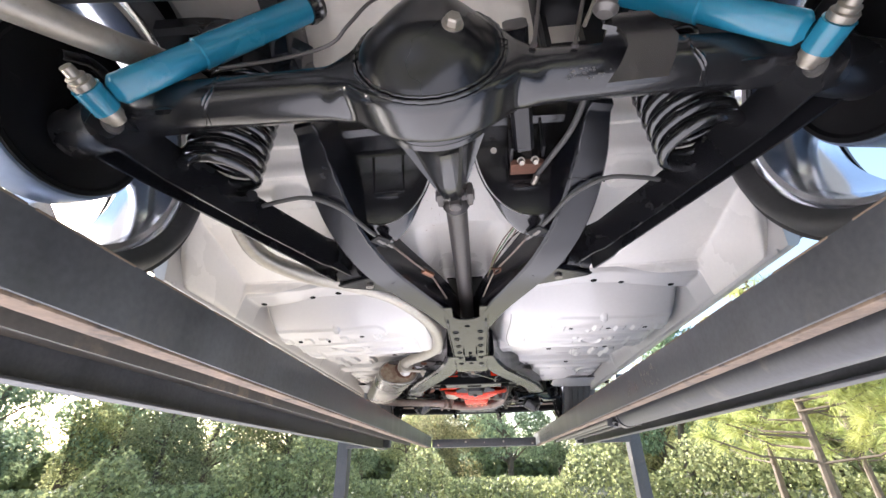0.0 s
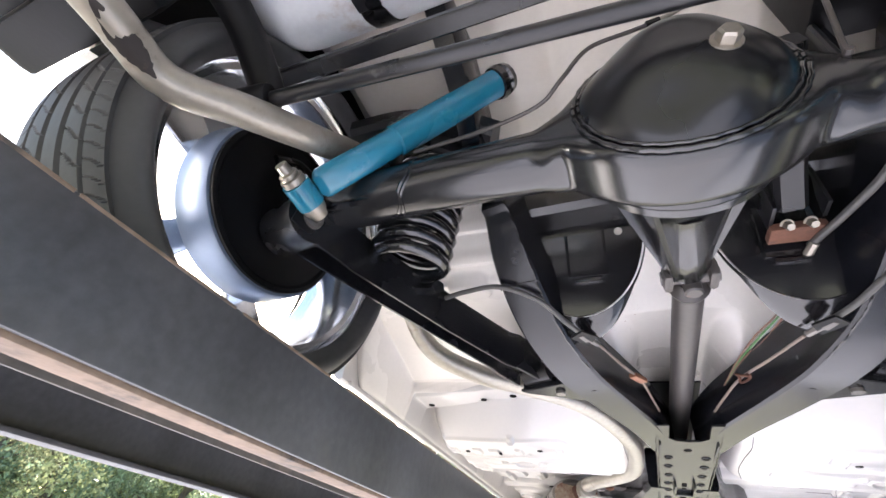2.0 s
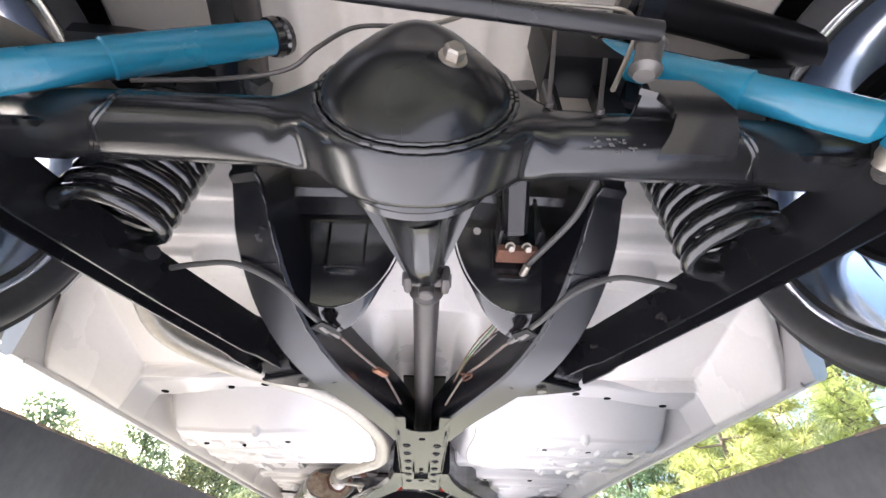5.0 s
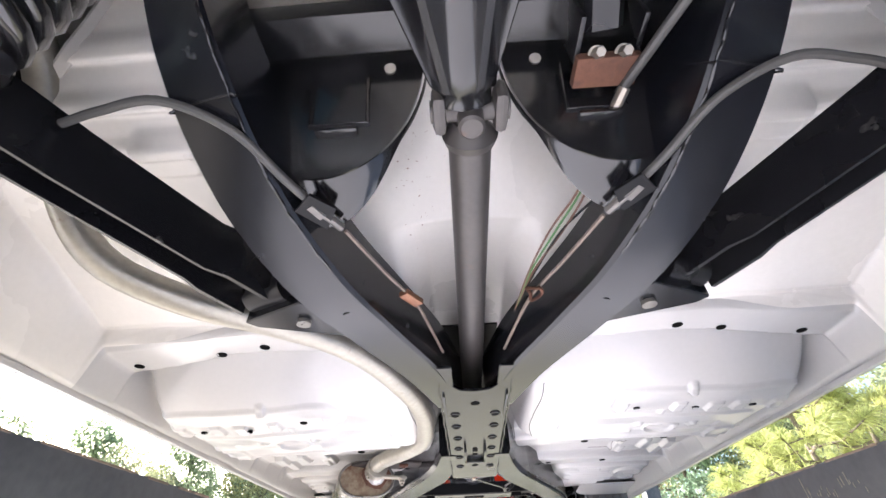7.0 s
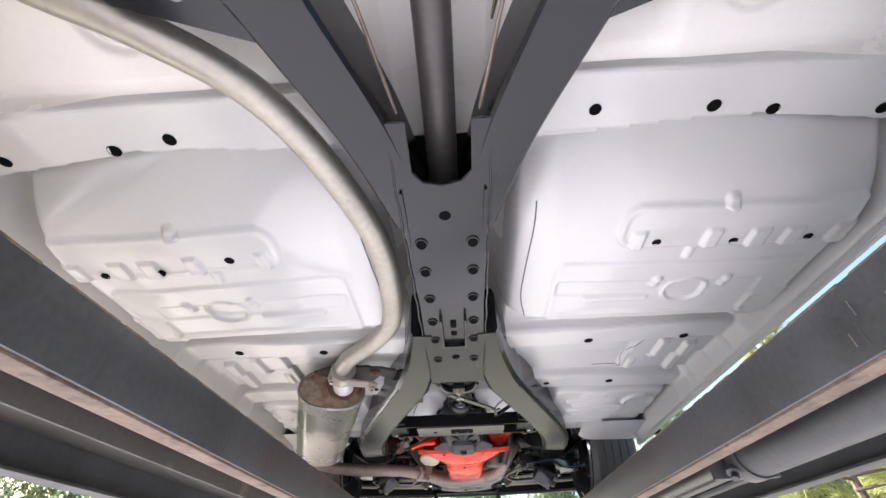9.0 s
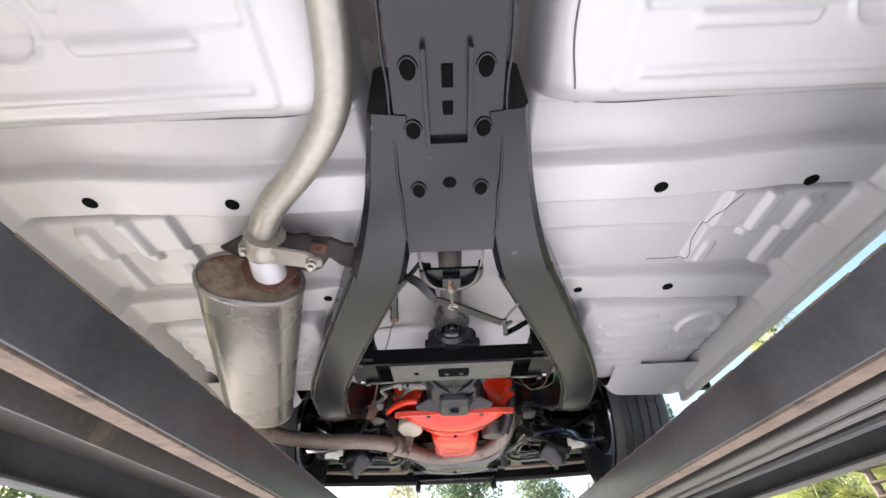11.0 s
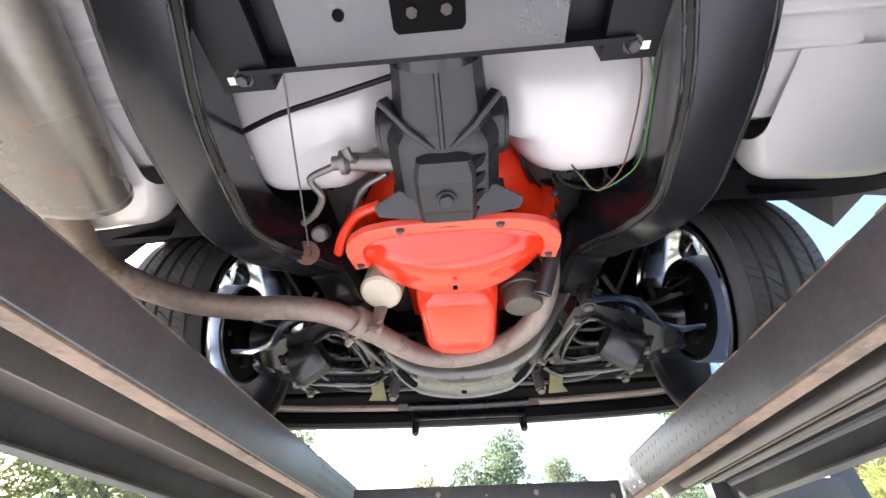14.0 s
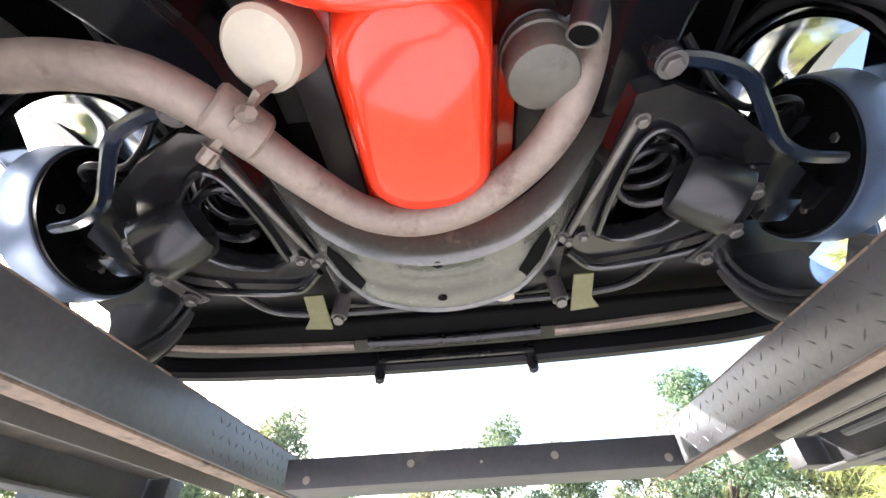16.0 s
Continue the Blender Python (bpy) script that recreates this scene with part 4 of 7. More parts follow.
# front carrier and pinion nose
bm = bmesh.new()
lathe(bm, (DX, 0.566, DZ), (0.0, 1, -0.03), [(-0.004, 0.1155), (0.004, 0.1165), (0.0045, 0.1175), (0.0055, 0.1175), (0.006, 0.1165), (0.018, 0.116), (0.020, 0.104), (0.032, 0.09), (0.06, 0.072), (0.09, 0.058), (0.12, 0.05)], 56)
bowl = part("differential_case", bm, M["axle"], axle, "grey cast differential carrier", smooth=30)
bm = bmesh.new()
lathe(bm, (-0.010, 0.66, 1.928), (0.03, 1, -0.11), [(0, 0.052), (0.02, 0.045), (0.10, 0.041), (0.135, 0.038), (0.14, 0.032), (0.155, 0.032)], 10)
part("pinion_nose", bm, M["axle"], axle, smooth=50)
for k in range(8):
    th = math.pi * (0.125 + k / 8 * 2)
    bm = bmesh.new()
    c, s = math.cos(th), math.sin(th)
    plate(bm, [(DX + 0.104 * c, 0.585, DZ - 0.001 + 0.104 * s), (-0.008 + 0.036 * c, 0.79, 1.912 + 0.036 * s), (-0.010 + 0.03 * c, 0.72, 1.92 + 0.03 * s), (DX + 0.06 * c, 0.60, DZ - 0.003 + 0.06 * s)], 0.008)
    part("case_rib", bm, M["axle"], axle)
for s in (-1, 1):
    for j in range(2):
        bm = bmesh.new()
        pts = [(s * (0.41 + 0.02 * math.cos(a + 0.6)) + s * 0.003 * math.sin(a * 5 + j), 0.538 + 0.0425 * math.cos(a), 1.938 + 0.0435 * math.sin(a)) for a in [2 * math.pi * k / 30 for k in range(31)]]
        tube(bm, [(x + s * 0.006 * j, y, z) for x, y, z in pts], 0.0035, 6, 2)
        part("weld_bead", bm, M["gloss"], axle)
    bm = bmesh.new()
    box(bm, s * 0.45, s * 0.62, 0.502, 0.576, 1.894, 1.982, 0.03)
    part("axle_seat_plate", bm, M["gloss"], axle, smooth=40)


# ---- wheels ----
def tyre_mesh(width, n_around=1440):
    """Tread with four rings of grooves and curved cross cuts, and rounded side walls."""
    prof = []
    half = width / 2
    for i in range(11):
        t = i / 10
        prof.append((-half * (0.78 + 0.22 * math.sin(t * math.pi)), 0.260 + (TYRE_R - 0.012 - 0.260) * t, 0))
    nt = 44
    for i in range(nt + 1):
        t = i / nt
        prof.append((-half * 0.80 + width * 0.80 * t, TYRE_R - 0.006 * (2 * t - 1) ** 4, 1))
    for i in range(11):
        t = 1 - i / 10
        prof.append((half * (0.78 + 0.22 * math.sin(t * math.pi)), 0.260 + (TYRE_R - 0.012 - 0.260) * t, 0))
    co, faces = [], []
    n = len(prof)
    for a in range(n_around):
        th = 2 * math.pi * a / n_around
        for h, r, tread in prof:
            if tread:
                u = h / half
                for c in (-0.50, -0.17, 0.17, 0.50):
                    if abs(u - c) < 0.026:
                        r -= 0.006
                        break
                else:
                    if abs(u) > 0.53:
                        ph = (a + 150.0 * (abs(u) - 0.5) ** 2 + (7 if u > 0 else 0)) % 15.0
                        if ph < 1.0 and abs(u) < 0.79:
                            r -= 0.0025
                    else:
                        ph = (a + 40.0 * u + 14.0 * math.sin(u * 9.0)) % 24.0
                        if ph < 1.4 and abs(u) > 0.19:
                            r -= 0.003
            co.append((h, r * math.cos(th), r * math.sin(th)))
    for a in range(n_around):
        b = (a + 1) % n_around
        for j in range(n - 1):
            faces.append((a * n + j, a * n + j + 1, b * n + j + 1, b * n + j))
    me = bpy.data.meshes.new("tyre")
    me.from_pydata(co, [], faces)
    me.polygons.foreach_set("use_smooth", [True] * len(me.polygons))
    me.set_sharp_from_angle(angle=radians(38))
    me.materials.append(M["rubber"])
    return me


TYRE = tyre_mesh(0.215)


def wheel(side, y, z, cx, inset, width, tyre_size, rear, shift=0.0):
    """Polished five-spoke alloy wheel with its tyre, drum and backing plate; side is -1 or 1."""
    cx *= side
    k = width / 0.176
    bm = bmesh.new()
    lip = [(-0.085, 0.240), (-0.088, 0.246), (-0.080, 0.248), (-0.076, 0.238), (-0.072, 0.226), (-0.045, 0.218), (0.045, 0.212), (0.06, 0.222), (0.082, 0.240), (0.090, 0.246), (0.084, 0.248), (0.06, 0.236), (-0.05, 0.229), (-0.078, 0.236)]
    lathe(bm, (cx, y, z), (side, 0, 0), [(u * k, r * (1.085 if rear else 1.125)) for u, r in lip + [lip[0]]], 72, cap=False)
    rim = part("wheel", bm, M["chrome"], car, "polished alloy wheel with wide spokes", smooth=35)
    bm = bmesh.new()
    for j in range(5):
        th = 2 * math.pi * j / 5 + 0.3
        c, s2 = math.cos(th), math.sin(th)
        def pt(h, r, t):
            return (cx + side * h, y + r * c - t * s2, z + r * s2 + t * c)
        plate(bm, [pt(0.045, 0.03, -0.035), pt(0.055, 0.13, -0.028), pt(0.05, 0.236, -0.05), pt(0.05, 0.236, 0.05), pt(0.055, 0.13, 0.028), pt(0.045, 0.03, 0.035)], 0.02, 0.004)
    lathe(bm, (cx, y, z), (side, 0, 0), [(0.02, 0.07), (0.06, 0.07), (0.075, 0.05), (0.078, 0.02)], 32)
    part("spokes", bm, M["chrome"], rim, "polished wheel spokes and hub")
    ty = new("tyre", TYRE)
    ty.parent = rim
    ty.location = (cx + side * shift, y, z)
    ty.scale = (tyre_size[0], tyre_size[1], tyre_size[1])
    ty.rotation_euler = (0.4 * y, 0, 0 if side > 0 else math.pi)
    ty["label"] = "black rubber road tyre with grooved tread"
    bm = bmesh.new()
    lathe(bm, (side * inset, y, z), (side, 0, 0), [(0.0, 0.155), (0.001, 0.159), (0.006, 0.161), (0.058, 0.166), (0.064, 0.164), (0.068, 0.156), (0.085, 0.13), (0.09, 0.05)], 56, cap=rear)
    part("brake_drum", bm, M["drum"], rim, "silver brake drum with reflected sky blue put into its colour", smooth=35)
    bm = bmesh.new()
    if rear:
        prof = [(-0.004, 0.1545), (0.004, 0.154), (0.005, 0.146), (0.0015, 0.140), (0.002, 0.10), (0.008, 0.085), (0.012, 0.05)]
    else:
        prof = [(-0.004, 0.1545), (0.006, 0.154), (0.006, 0.146), (-0.020, 0.138), (-0.024, 0.10), (-0.012, 0.085), (0.004, 0.05)]
    lathe(bm, (side * (inset - 0.0015), y, z), (-side, 0, 0), prof, 48)
    part("backing_plate", bm, M["black"], rim, "black brake backing plate", smooth=30)
    bm = bmesh.new()
    if rear:
        q = [(y - 0.115, z - 0.03), (y - 0.055, z - 0.015), (y - 0.06, z - 0.07)]
        top = bm.verts.new((side * (inset - 0.009), y - 0.075, z - 0.036))
        low = [bm.verts.new((side * (inset - 0.003), b, c)) for b, c in q]
        for j in range(3):
            bm.faces.new((low[j], low[(j + 1) % 3], top))
    else:
        box(bm, side * (inset - 0.017), side * (inset + 0.02), y - 0.03, y + 0.03, z - 0.105, z - 0.08, 0.004)
        part("lower_lug", bm, M["satin"], rim)
        bm = bmesh.new()
        box(bm, side * (inset - 0.02), side * (inset + 0.02), y - 0.09, y - 0.04, z + 0.02, z + 0.07, 0.008)
        part("upper_lug", bm, M["satin"], rim)
        bm = bmesh.new()
        tube(bm, [(side * (inset - 0.01), y - 0.10, z + 0.05), (side * (inset - 0.06), y - 0.06, z + 0.04), (side * (inset - 0.09), y - 0.02, z + 0.07)], 0.006, 8)
    part("adjuster", bm, M["black"], rim)
    for j in range(0 if rear else 4):
        th = 2 * math.pi * (j + 0.3) / 4
        bm = bmesh.new()
        hexbolt(bm, (side * (inset + 0.012), y + 0.10 * math.cos(th), z + 0.10 * math.sin(th)), (-side, 0, 0), 0.010, 0.010)
        part("plate_bolt", bm, M["steel"], rim)
    bm = bmesh.new()
    tube(bm, [(side * (inset - 0.008), y - 0.07, z + 0.06), (side * (inset - 0.02), y - 0.03, z + 0.085), (side * (inset - 0.02), y + 0.02, z + 0.085), (side * (inset - 0.008), y + 0.05, z + 0.065)], 0.011, 10)
    part("wheel_cylinder", bm, M["satin"], rim, smooth=50)
    return rim


for s in (-1, 1):
    wheel(s, AX_R, AX_Z, 0.730, 0.668, 0.200, (1.18, 1.0), True)
    wheel(s, AX_F, AX_Z + 0.020, 0.767, 0.704, 0.220, (1.08, 1.06), False, 0.015)

# ---- rear suspension ----
for s in (-1, 1):
    # coil spring with seats
    bm = bmesh.new()
    a, b = Vector((s * 0.474, 0.672, 1.866)), Vector((s * 0.442, 0.645, 2.115))
    coil(bm, a, b, 0.067, 0.0122, 8.4)
    spring = part("coil_spring", bm, M["gloss"], car, "gloss black rear coil spring", smooth=60)
    bm = bmesh.new()
    lathe(bm, b, b - a, [(-0.02, 0.05), (0, 0.075), (0.03, 0.078)], 24)
    part("spring_tower", bm, M["satin"], spring)
    # trailing arm: a channel open below
    path = [Vector((s * x, y, z)) for x, y, z in ((0.600, 0.478, 1.880), (0.590, 0.53, 1.878), (0.558, 0.62, 1.876), (0.464, 0.835, 1.873), (0.385, 1.00, 1.870), (0.372, 1.025, 1.870), (0.338, 1.10, 1.868))]
    w, h, t = 0.060, 0.082, 0.006
    ring = [(-w / 2, -h / 2), (-w / 2 + t, -h / 2), (-w / 2 + t, h / 2 - t), (w / 2 - t, h / 2 - t), (w / 2 - t, -h / 2), (w / 2, -h / 2), (w / 2, h / 2), (-w / 2, h / 2)]
    bm = bmesh.new()
    sweep(bm, path, ring, scale=lambda t: ((1.0, 0.9), (1.0, 1.0), (0.80, 1.0), (0.72, 1.0), (0.80, 1.0), (1.15, 1.0), (1.20, 0.92))[round(t * 6)])
    arm = part("trailing_arm", bm, M["satin"], car, "satin black channel-section trailing arm", smooth=25)
    bm = bmesh.new()
    lathe(bm, (s * 0.577, 0.505, 1.872), (s, 0.25, 0), [(-0.012, 0.034), (-0.01, 0.044), (0.07, 0.044), (0.072, 0.034)], 26)
    part("arm_eye", bm, M["satin"], arm)
    bm = bmesh.new()
    lathe(bm, (s * 0.567, 0.503, 1.872), (-s, -0.25, 0), [(0, 0.02), (0.008, 0.018), (0.01, 0.012), (0.016, 0.011)], 16)
    part("arm_bolt", bm, M["steel"], arm)
    bm = bmesh.new()
    lathe(bm, (s * 0.285, 1.075, 1.852), (s, 0.4, 0), [(0, 0.024), (0.07, 0.024)], 18)
    part("front_bushing", bm, M["satin"], arm)
    # shock absorber
    lo, up_ = Vector((s * 0.540, 0.447, 1.866)), Vector((s * 0.266, 0.532, 2.20))
    d = (up_ - lo).normalized()
    bm = bmesh.new()
    lathe(bm, lo, d, [(0.022, 0.012), (0.03, 0.022), (0.034, 0.0245), (0.175, 0.0245), (0.178, 0.0275), (0.40, 0.0275), (0.415, 0.0275), (0.42, 0.02), (0.44, 0.012)], 28)
    shock = part("shock_absorber", bm, M["teal"], car, "teal blue painted shock absorber", smooth=35)
    ax = Vector((0.05 * s, -1.0, 0.10)).normalized()
    bm = bmesh.new()
    lathe(bm, lo - ax * 0.021, ax, [(0, 0.0215), (0.042, 0.0215)], 24)
    part("shock_eye", bm, M["teal"], shock)
    bm = bmesh.new()
    lathe(bm, lo + ax * 0.0215, ax, [(0, 0.018), (0.01, 0.0185), (0.011, 0.014), (0.018, 0.015), (0.02, 0.010), (0.034, 0.009)], 12)
    part("shock_stud", bm, M["zinc"], shock, "dull zinc stud with castle nut")
    bm = bmesh.new()
    lathe(bm, lo - ax * 0.0215, -ax, [(0, 0.019), (0.012, 0.018), (0.018, 0.014), (0.024, 0.013)], 14)
    part("shock_bushing", bm, M["zinc"], shock, "worn metal bushing")
    bm = bmesh.new()
    lathe(bm, lo + d * 0.415, d, [(0, 0.02), (0.002, 0.031), (0.014, 0.033), (0.018, 0.026), (0.024, 0.031), (0.034, 0.029), (0.036, 0.012)], 14)
    part("shock_bracket", bm, M["gloss"], shock)
    # upper frame bracket, dark, above each spring
    bm = bmesh.new()
    sweep(bm, curve_points(mirrored([(0.32, 0.66, 2.13), (0.40, 0.63, 2.16), (0.50, 0.61, 2.17), (0.60, 0.60, 2.16)], s)), rect(0.17, 0.05, 0.01))
    part("spring_bracket", bm, M["satin"], car)
    # brake hose from frame to arm
    bm = bmesh.new()
    tube(bm, mirrored([(0.192, 0.905, 1.848), (0.215, 0.865, 1.852), (0.26, 0.81, 1.875), (0.33, 0.782, 1.894), (0.40, 0.790, 1.896), (0.448, 0.800, 1.893)], s), 0.0052, 10)
    hose = part("brake_hose", bm, M["hose"], car, "grey rubber brake hose")
    bm = bmesh.new()
    tube(bm, mirrored([(0.195, 0.90, 1.847), (0.184, 0.918, 1.845)], s), 0.009, 6)
    tube(bm, mirrored([(0.184, 0.917, 1.845), (0.168, 0.943, 1.845)], s), 0.006, 8)
    part("hose_fitting", bm, M["steel"], hose)
    bm = bmesh.new()
    plate(bm, mirrored([(0.215, 0.905, 1.84), (0.19, 0.88, 1.84), (0.165, 0.905, 1.84), (0.185, 0.94, 1.84)], s), 0.004)
    part("hose_bracket", bm, M["black"], hose)
    bm = bmesh.new()
    tube(bm, mirrored([(0.165, 0.95, 1.845), (0.13, 1.05, 1.848), (0.095, 1.14, 1.85), (0.072, 1.25, 1.845), (0.060, 1.31, 1.84)], s), 0.0028, 8)
    part("brake_line", bm, M["pipe_brown"], hose)
    bm = bmesh.new()
    if s < 0:
        box(bm, -0.109, -0.091, 1.102, 1.143, 1.843, 1.853, 0.002, pose(0, 0, 0, 0, 0, -33))
        part("line_clip", bm, M["copper"], hose, "copper-coloured line clip")
    else:
        tube(bm, [(0.098 + 0.011 * math.cos(a) + 0.004 * math.sin(3 * a), 1.122 + 0.017 * math.sin(a), 1.846 + 0.005 * math.cos(2 * a)) for a in [4 * math.pi * j / 24 for j in range(25)]], 0.0028, 6, 2)
        part("line_clip", bm, M["rust"], hose, "rusty twisted line clip")

# panhard bar
bm = bmesh.new()
tube(bm, [(-0.55, 0.325, 1.933), (0.25, 0.39, 1.95)], 0.0115, 16)
pan = part("panhard_bar", bm, M["satin"], car, "black panhard bar across the rear")
bm = bmesh.new()
lathe(bm, (-0.585, 0.318, 1.932), (1, 0.12, 0.02), [(0, 0.012), (0.001, 0.020), (0.004, 0.022), (0.050, 0.022), (0.053, 0.020), (0.054, 0.012)], 22)
part("panhard_eye", bm, M["black"], pan, smooth=40)
bm = bmesh.new()
sweep(bm, curve_points([(-0.555, 0.335, 1.952), (-0.565, 0.305, 1.99), (-0.585, 0.24, 2.05), (-0.615, 0.12, 2.10), (-0.64, -0.1, 2.13), (-0.64, -0.9, 2.15)]), rect(0.056, 0.046, 0.016))
part("panhard_frame_arm", bm, M["black"], car, smooth=50)
bm = bmesh.new()
ax = Vector((0.22, -0.35, 0.75)).normalized()
lathe(bm, Vector((0.250, 0.432, 1.944)), ax, [(-0.008, 0.012), (0, 0.019), (0.003, 0.019), (0.004, 0.0155), (0.036, 0.0155), (0.038, 0.019), (0.041, 0.019), (0.042, 0.011)], 20)
bolt = part("panhard_bolt", bm, M["steel"], pan, "greasy bare steel pivot bolt", smooth=35)
bm = bmesh.new()
hexbolt(bm, Vector((0.250, 0.432, 1.944)) + ax * 0.042, ax, 0.013, 0.014, False)
part("bolt_head", bm, M["steel"], bolt)
bm = bmesh.new()
shape = [(0.249, 1.934), (0.262, 1.957), (0.322, 1.957), (0.341, 1.925), (0.349, 1.895), (0.332, 1.850), (0.312, 1.812), (0.230, 1.808), (0.256, 1.845), (0.274, 1.880), (0.276, 1.905), (0.268, 1.925)]
rings = [[bm.verts.new((x, y, z)) for x, z in shape] for y in (0.448, 0.456)]
for r in rings:
    bm.faces.new(r)
for k in range(len(shape)):
    j = (k + 1) % len(shape)
    bm.faces.new((rings[0][k], rings[0][j], rings[1][j], rings[1][k]))
box(bm, 0.262, 0.335, 0.4565, 0.50, 1.948, 1.955, 0.001)
part("axle_bracket", bm, M["gloss"], pan)
bm = bmesh.new()
tube(bm, [(-0.40, 0.50, 1.984), (-0.28, 0.492, 1.984), (-0.19, 0.475, 1.985), (-0.152, 0.455, 2.005), (-0.112, 0.45, 2.058), (-0.055, 0.45, 2.071), (-0.021, 0.45, 2.076)], 0.0032, 8)
bl = part("axle_brake_line", bm, M["shaft"], car, "dark steel brake line over the axle")
bm = bmesh.new()
tube(bm, [(-0.021, 0.45, 2.076), (0.02, 0.45, 2.10), (0.076, 0.45, 2.150), (0.145, 0.45, 2.180), (0.215, 0.45, 2.180), (0.284, 0.45, 2.173), (0.298, 0.45, 2.140), (0.288, 0.45, 2.09), (0.262, 0.455, 2.03), (0.231, 0.47, 1.966)], 0.0036, 8)
part("bare_line", bm, M["zinc"], bl, "bright bare steel end of the line")
bm = bmesh.new()
lathe(bm, (-0.034, 0.45, 2.074), (1, 0, 0.12), [(0, 0.006), (0.018, 0.006)], 6)
part("line_union", bm, M["black"], bl)
for top, low in (((0.195, 0.49, 2.178), (0.152, 0.492, 1.955)), ((0.258, 0.49, 2.091), (0.216, 0.492, 1.945))):
    bm = bmesh.new()
    sweep(bm, [Vector(top), Vector(low)], rect(0.007, 0.003, 0.001), up=(0, 1, 0))
    lathe(bm, (low[0], low[1] - 0.002, low[2]), (0, -1, 0), [(0, 0.006), (0.006, 0.005)], 8)
    part("axle_strap", bm, M["shaft"], bl)
# pale chalk scribble on the tube
bm = bmesh.new()
crng = random.Random(44)
for k in range(26):
    x = 0.197 + 0.072 * crng.random()
    u = crng.uniform(0.70, 1.05)
    box(bm, x, x + crng.uniform(0.001, 0.006), 0.538 - 0.0466 * math.cos(u) - 0.0006, 0.538 - 0.0466 * math.cos(u) + 0.0006, 1.938 - 0.0466 * math.sin(u) - 0.0012, 1.938 - 0.0466 * math.sin(u) + 0.0012)
ck = part("chalk_mark", bm, M["seam"], axle, "faded chalk scribble", smooth=0)
ck["kind"] = "stuff"
# upright bracket behind the axle that carries the upper arm
bm = bmesh.new()
for x0, x1, z0, z1 in ((0.178, 0.200, 1.99, 2.115), (0.262, 0.300, 1.99, 2.115), (0.200, 0.262, 1.99, 2.035)):
    box(bm, x0, x1, 0.548, 0.572, z0, z1)
box(bm, 0.178, 0.315, 0.500, 0.572, 2.1152, 2.40, 0.004)
upright = part("arm_bracket_upright", bm, M["black"], car)
bm = bmesh.new()
sweep(bm, [Vector((0.183, 0.546, 2.114)), Vector((0.183, 0.546, 1.99))], rect(0.010, 0.016, 0.003), up=(0, 1, 0))
part("bracket_lip", bm, M["satin"], upright)
# dark cross tube above the shock absorber
bm = bmesh.new()
sweep(bm, curve_points([(0.316, 0.46, 2.235), (0.45, 0.475, 2.22), (0.62, 0.50, 2.20), (0.76, 0.51, 2.19)]), rect(0.060, 0.05, 0.014))
part("shock_cross_tube", bm, M["black"], car, smooth=50)
# upper control arm, right of the differential
bm = bmesh.new()
sweep(bm, [Vector((0.135, 0.53, 2.075)), Vector((0.150, 0.66, 2.045)), Vector((0.166, 0.79, 2.01))], rect(0.046, 0.05, 0.008))
uca = part("upper_control_arm", bm, M["satin"], car, "black upper control arm")
bm = bmesh.new()
box(bm, 0.134, 0.212, 0.808, 0.846, 1.968, 1.984, 0.002)
part("arm_mount", bm, M["rust"], uca, "rusty arm mounting plate")
for x in (0.158, 0.190):
    bm = bmesh.new()
    hexbolt(bm, (x, 0.808, 1.978), (0, -0.7, -1), 0.0075, 0.016)
    part("mount_bolt", bm, M["zinc"], uca)
for x in (0.136, 0.208):
    bm = bmesh.new()
    box(bm, x - 0.003, x + 0.003, 0.765, 0.82, 1.98, 2.08, 0.001)
    part("mount_strap", bm, M["satin"], uca)
bm = bmesh.new()
tube(bm, [(0.194, 0.855, 1.965), (0.222, 0.78, 1.962), (0.255, 0.71, 1.972), (0.277, 0.65, 2.00)], 0.0062, 10)
hs = part("breather_hose", bm, M["hose"], car, "grey axle hose")
bm = bmesh.new()
tube(bm, [(0.190, 0.868, 1.955), (0.198, 0.845, 1.962)], 0.0075, 8)
part("hose_end", bm, M["zinc"], hs)
for k, (mat, dx) in enumerate((("brown_wire", 0.0), ("green_wire", 0.008), ("brown_wire", 0.014), ("black", -0.007))):
    bm = bmesh.new()
    tube(bm, [(0.172 - dx, 0.905, 1.935), (0.160 - dx * 1.4 + 0.004 * k, 0.95, 1.90), (0.135 - dx - 0.003 * k, 1.02, 1.885), (0.097 - dx * 0.5, 1.10, 1.87), (0.075, 1.2, 1.86)], 0.0018, 6)
    part("wire", bm, M[mat], car)

# fuel tank with strap, tail pipe
bm = bmesh.new()
vs = box(bm, -0.66, -0.20, -0.55, 0.37, 2.12, 2.34)
bmesh.ops.bevel(bm, geom=list({e for v in vs for e in v.link_edges}), offset=0.095, segments=7, affect='EDGES', profile=0.5)
tank = part("fuel_tank", bm, M["tank"], car, "silver painted fuel tank with a dark strap", smooth=50)
bm = bmesh.new()
sweep(bm, curve_points([(-0.42, 0.376, 2.32), (-0.42, 0.374, 2.22), (-0.42, 0.345, 2.15), (-0.42, 0.28, 2.118), (-0.42, 0.1, 2.116), (-0.42, -0.5, 2.116)], 5), rect(0.042, 0.005, 0.001), up=(0, 1, 0.5))
part("tank_strap", bm, M["satin"], tank)

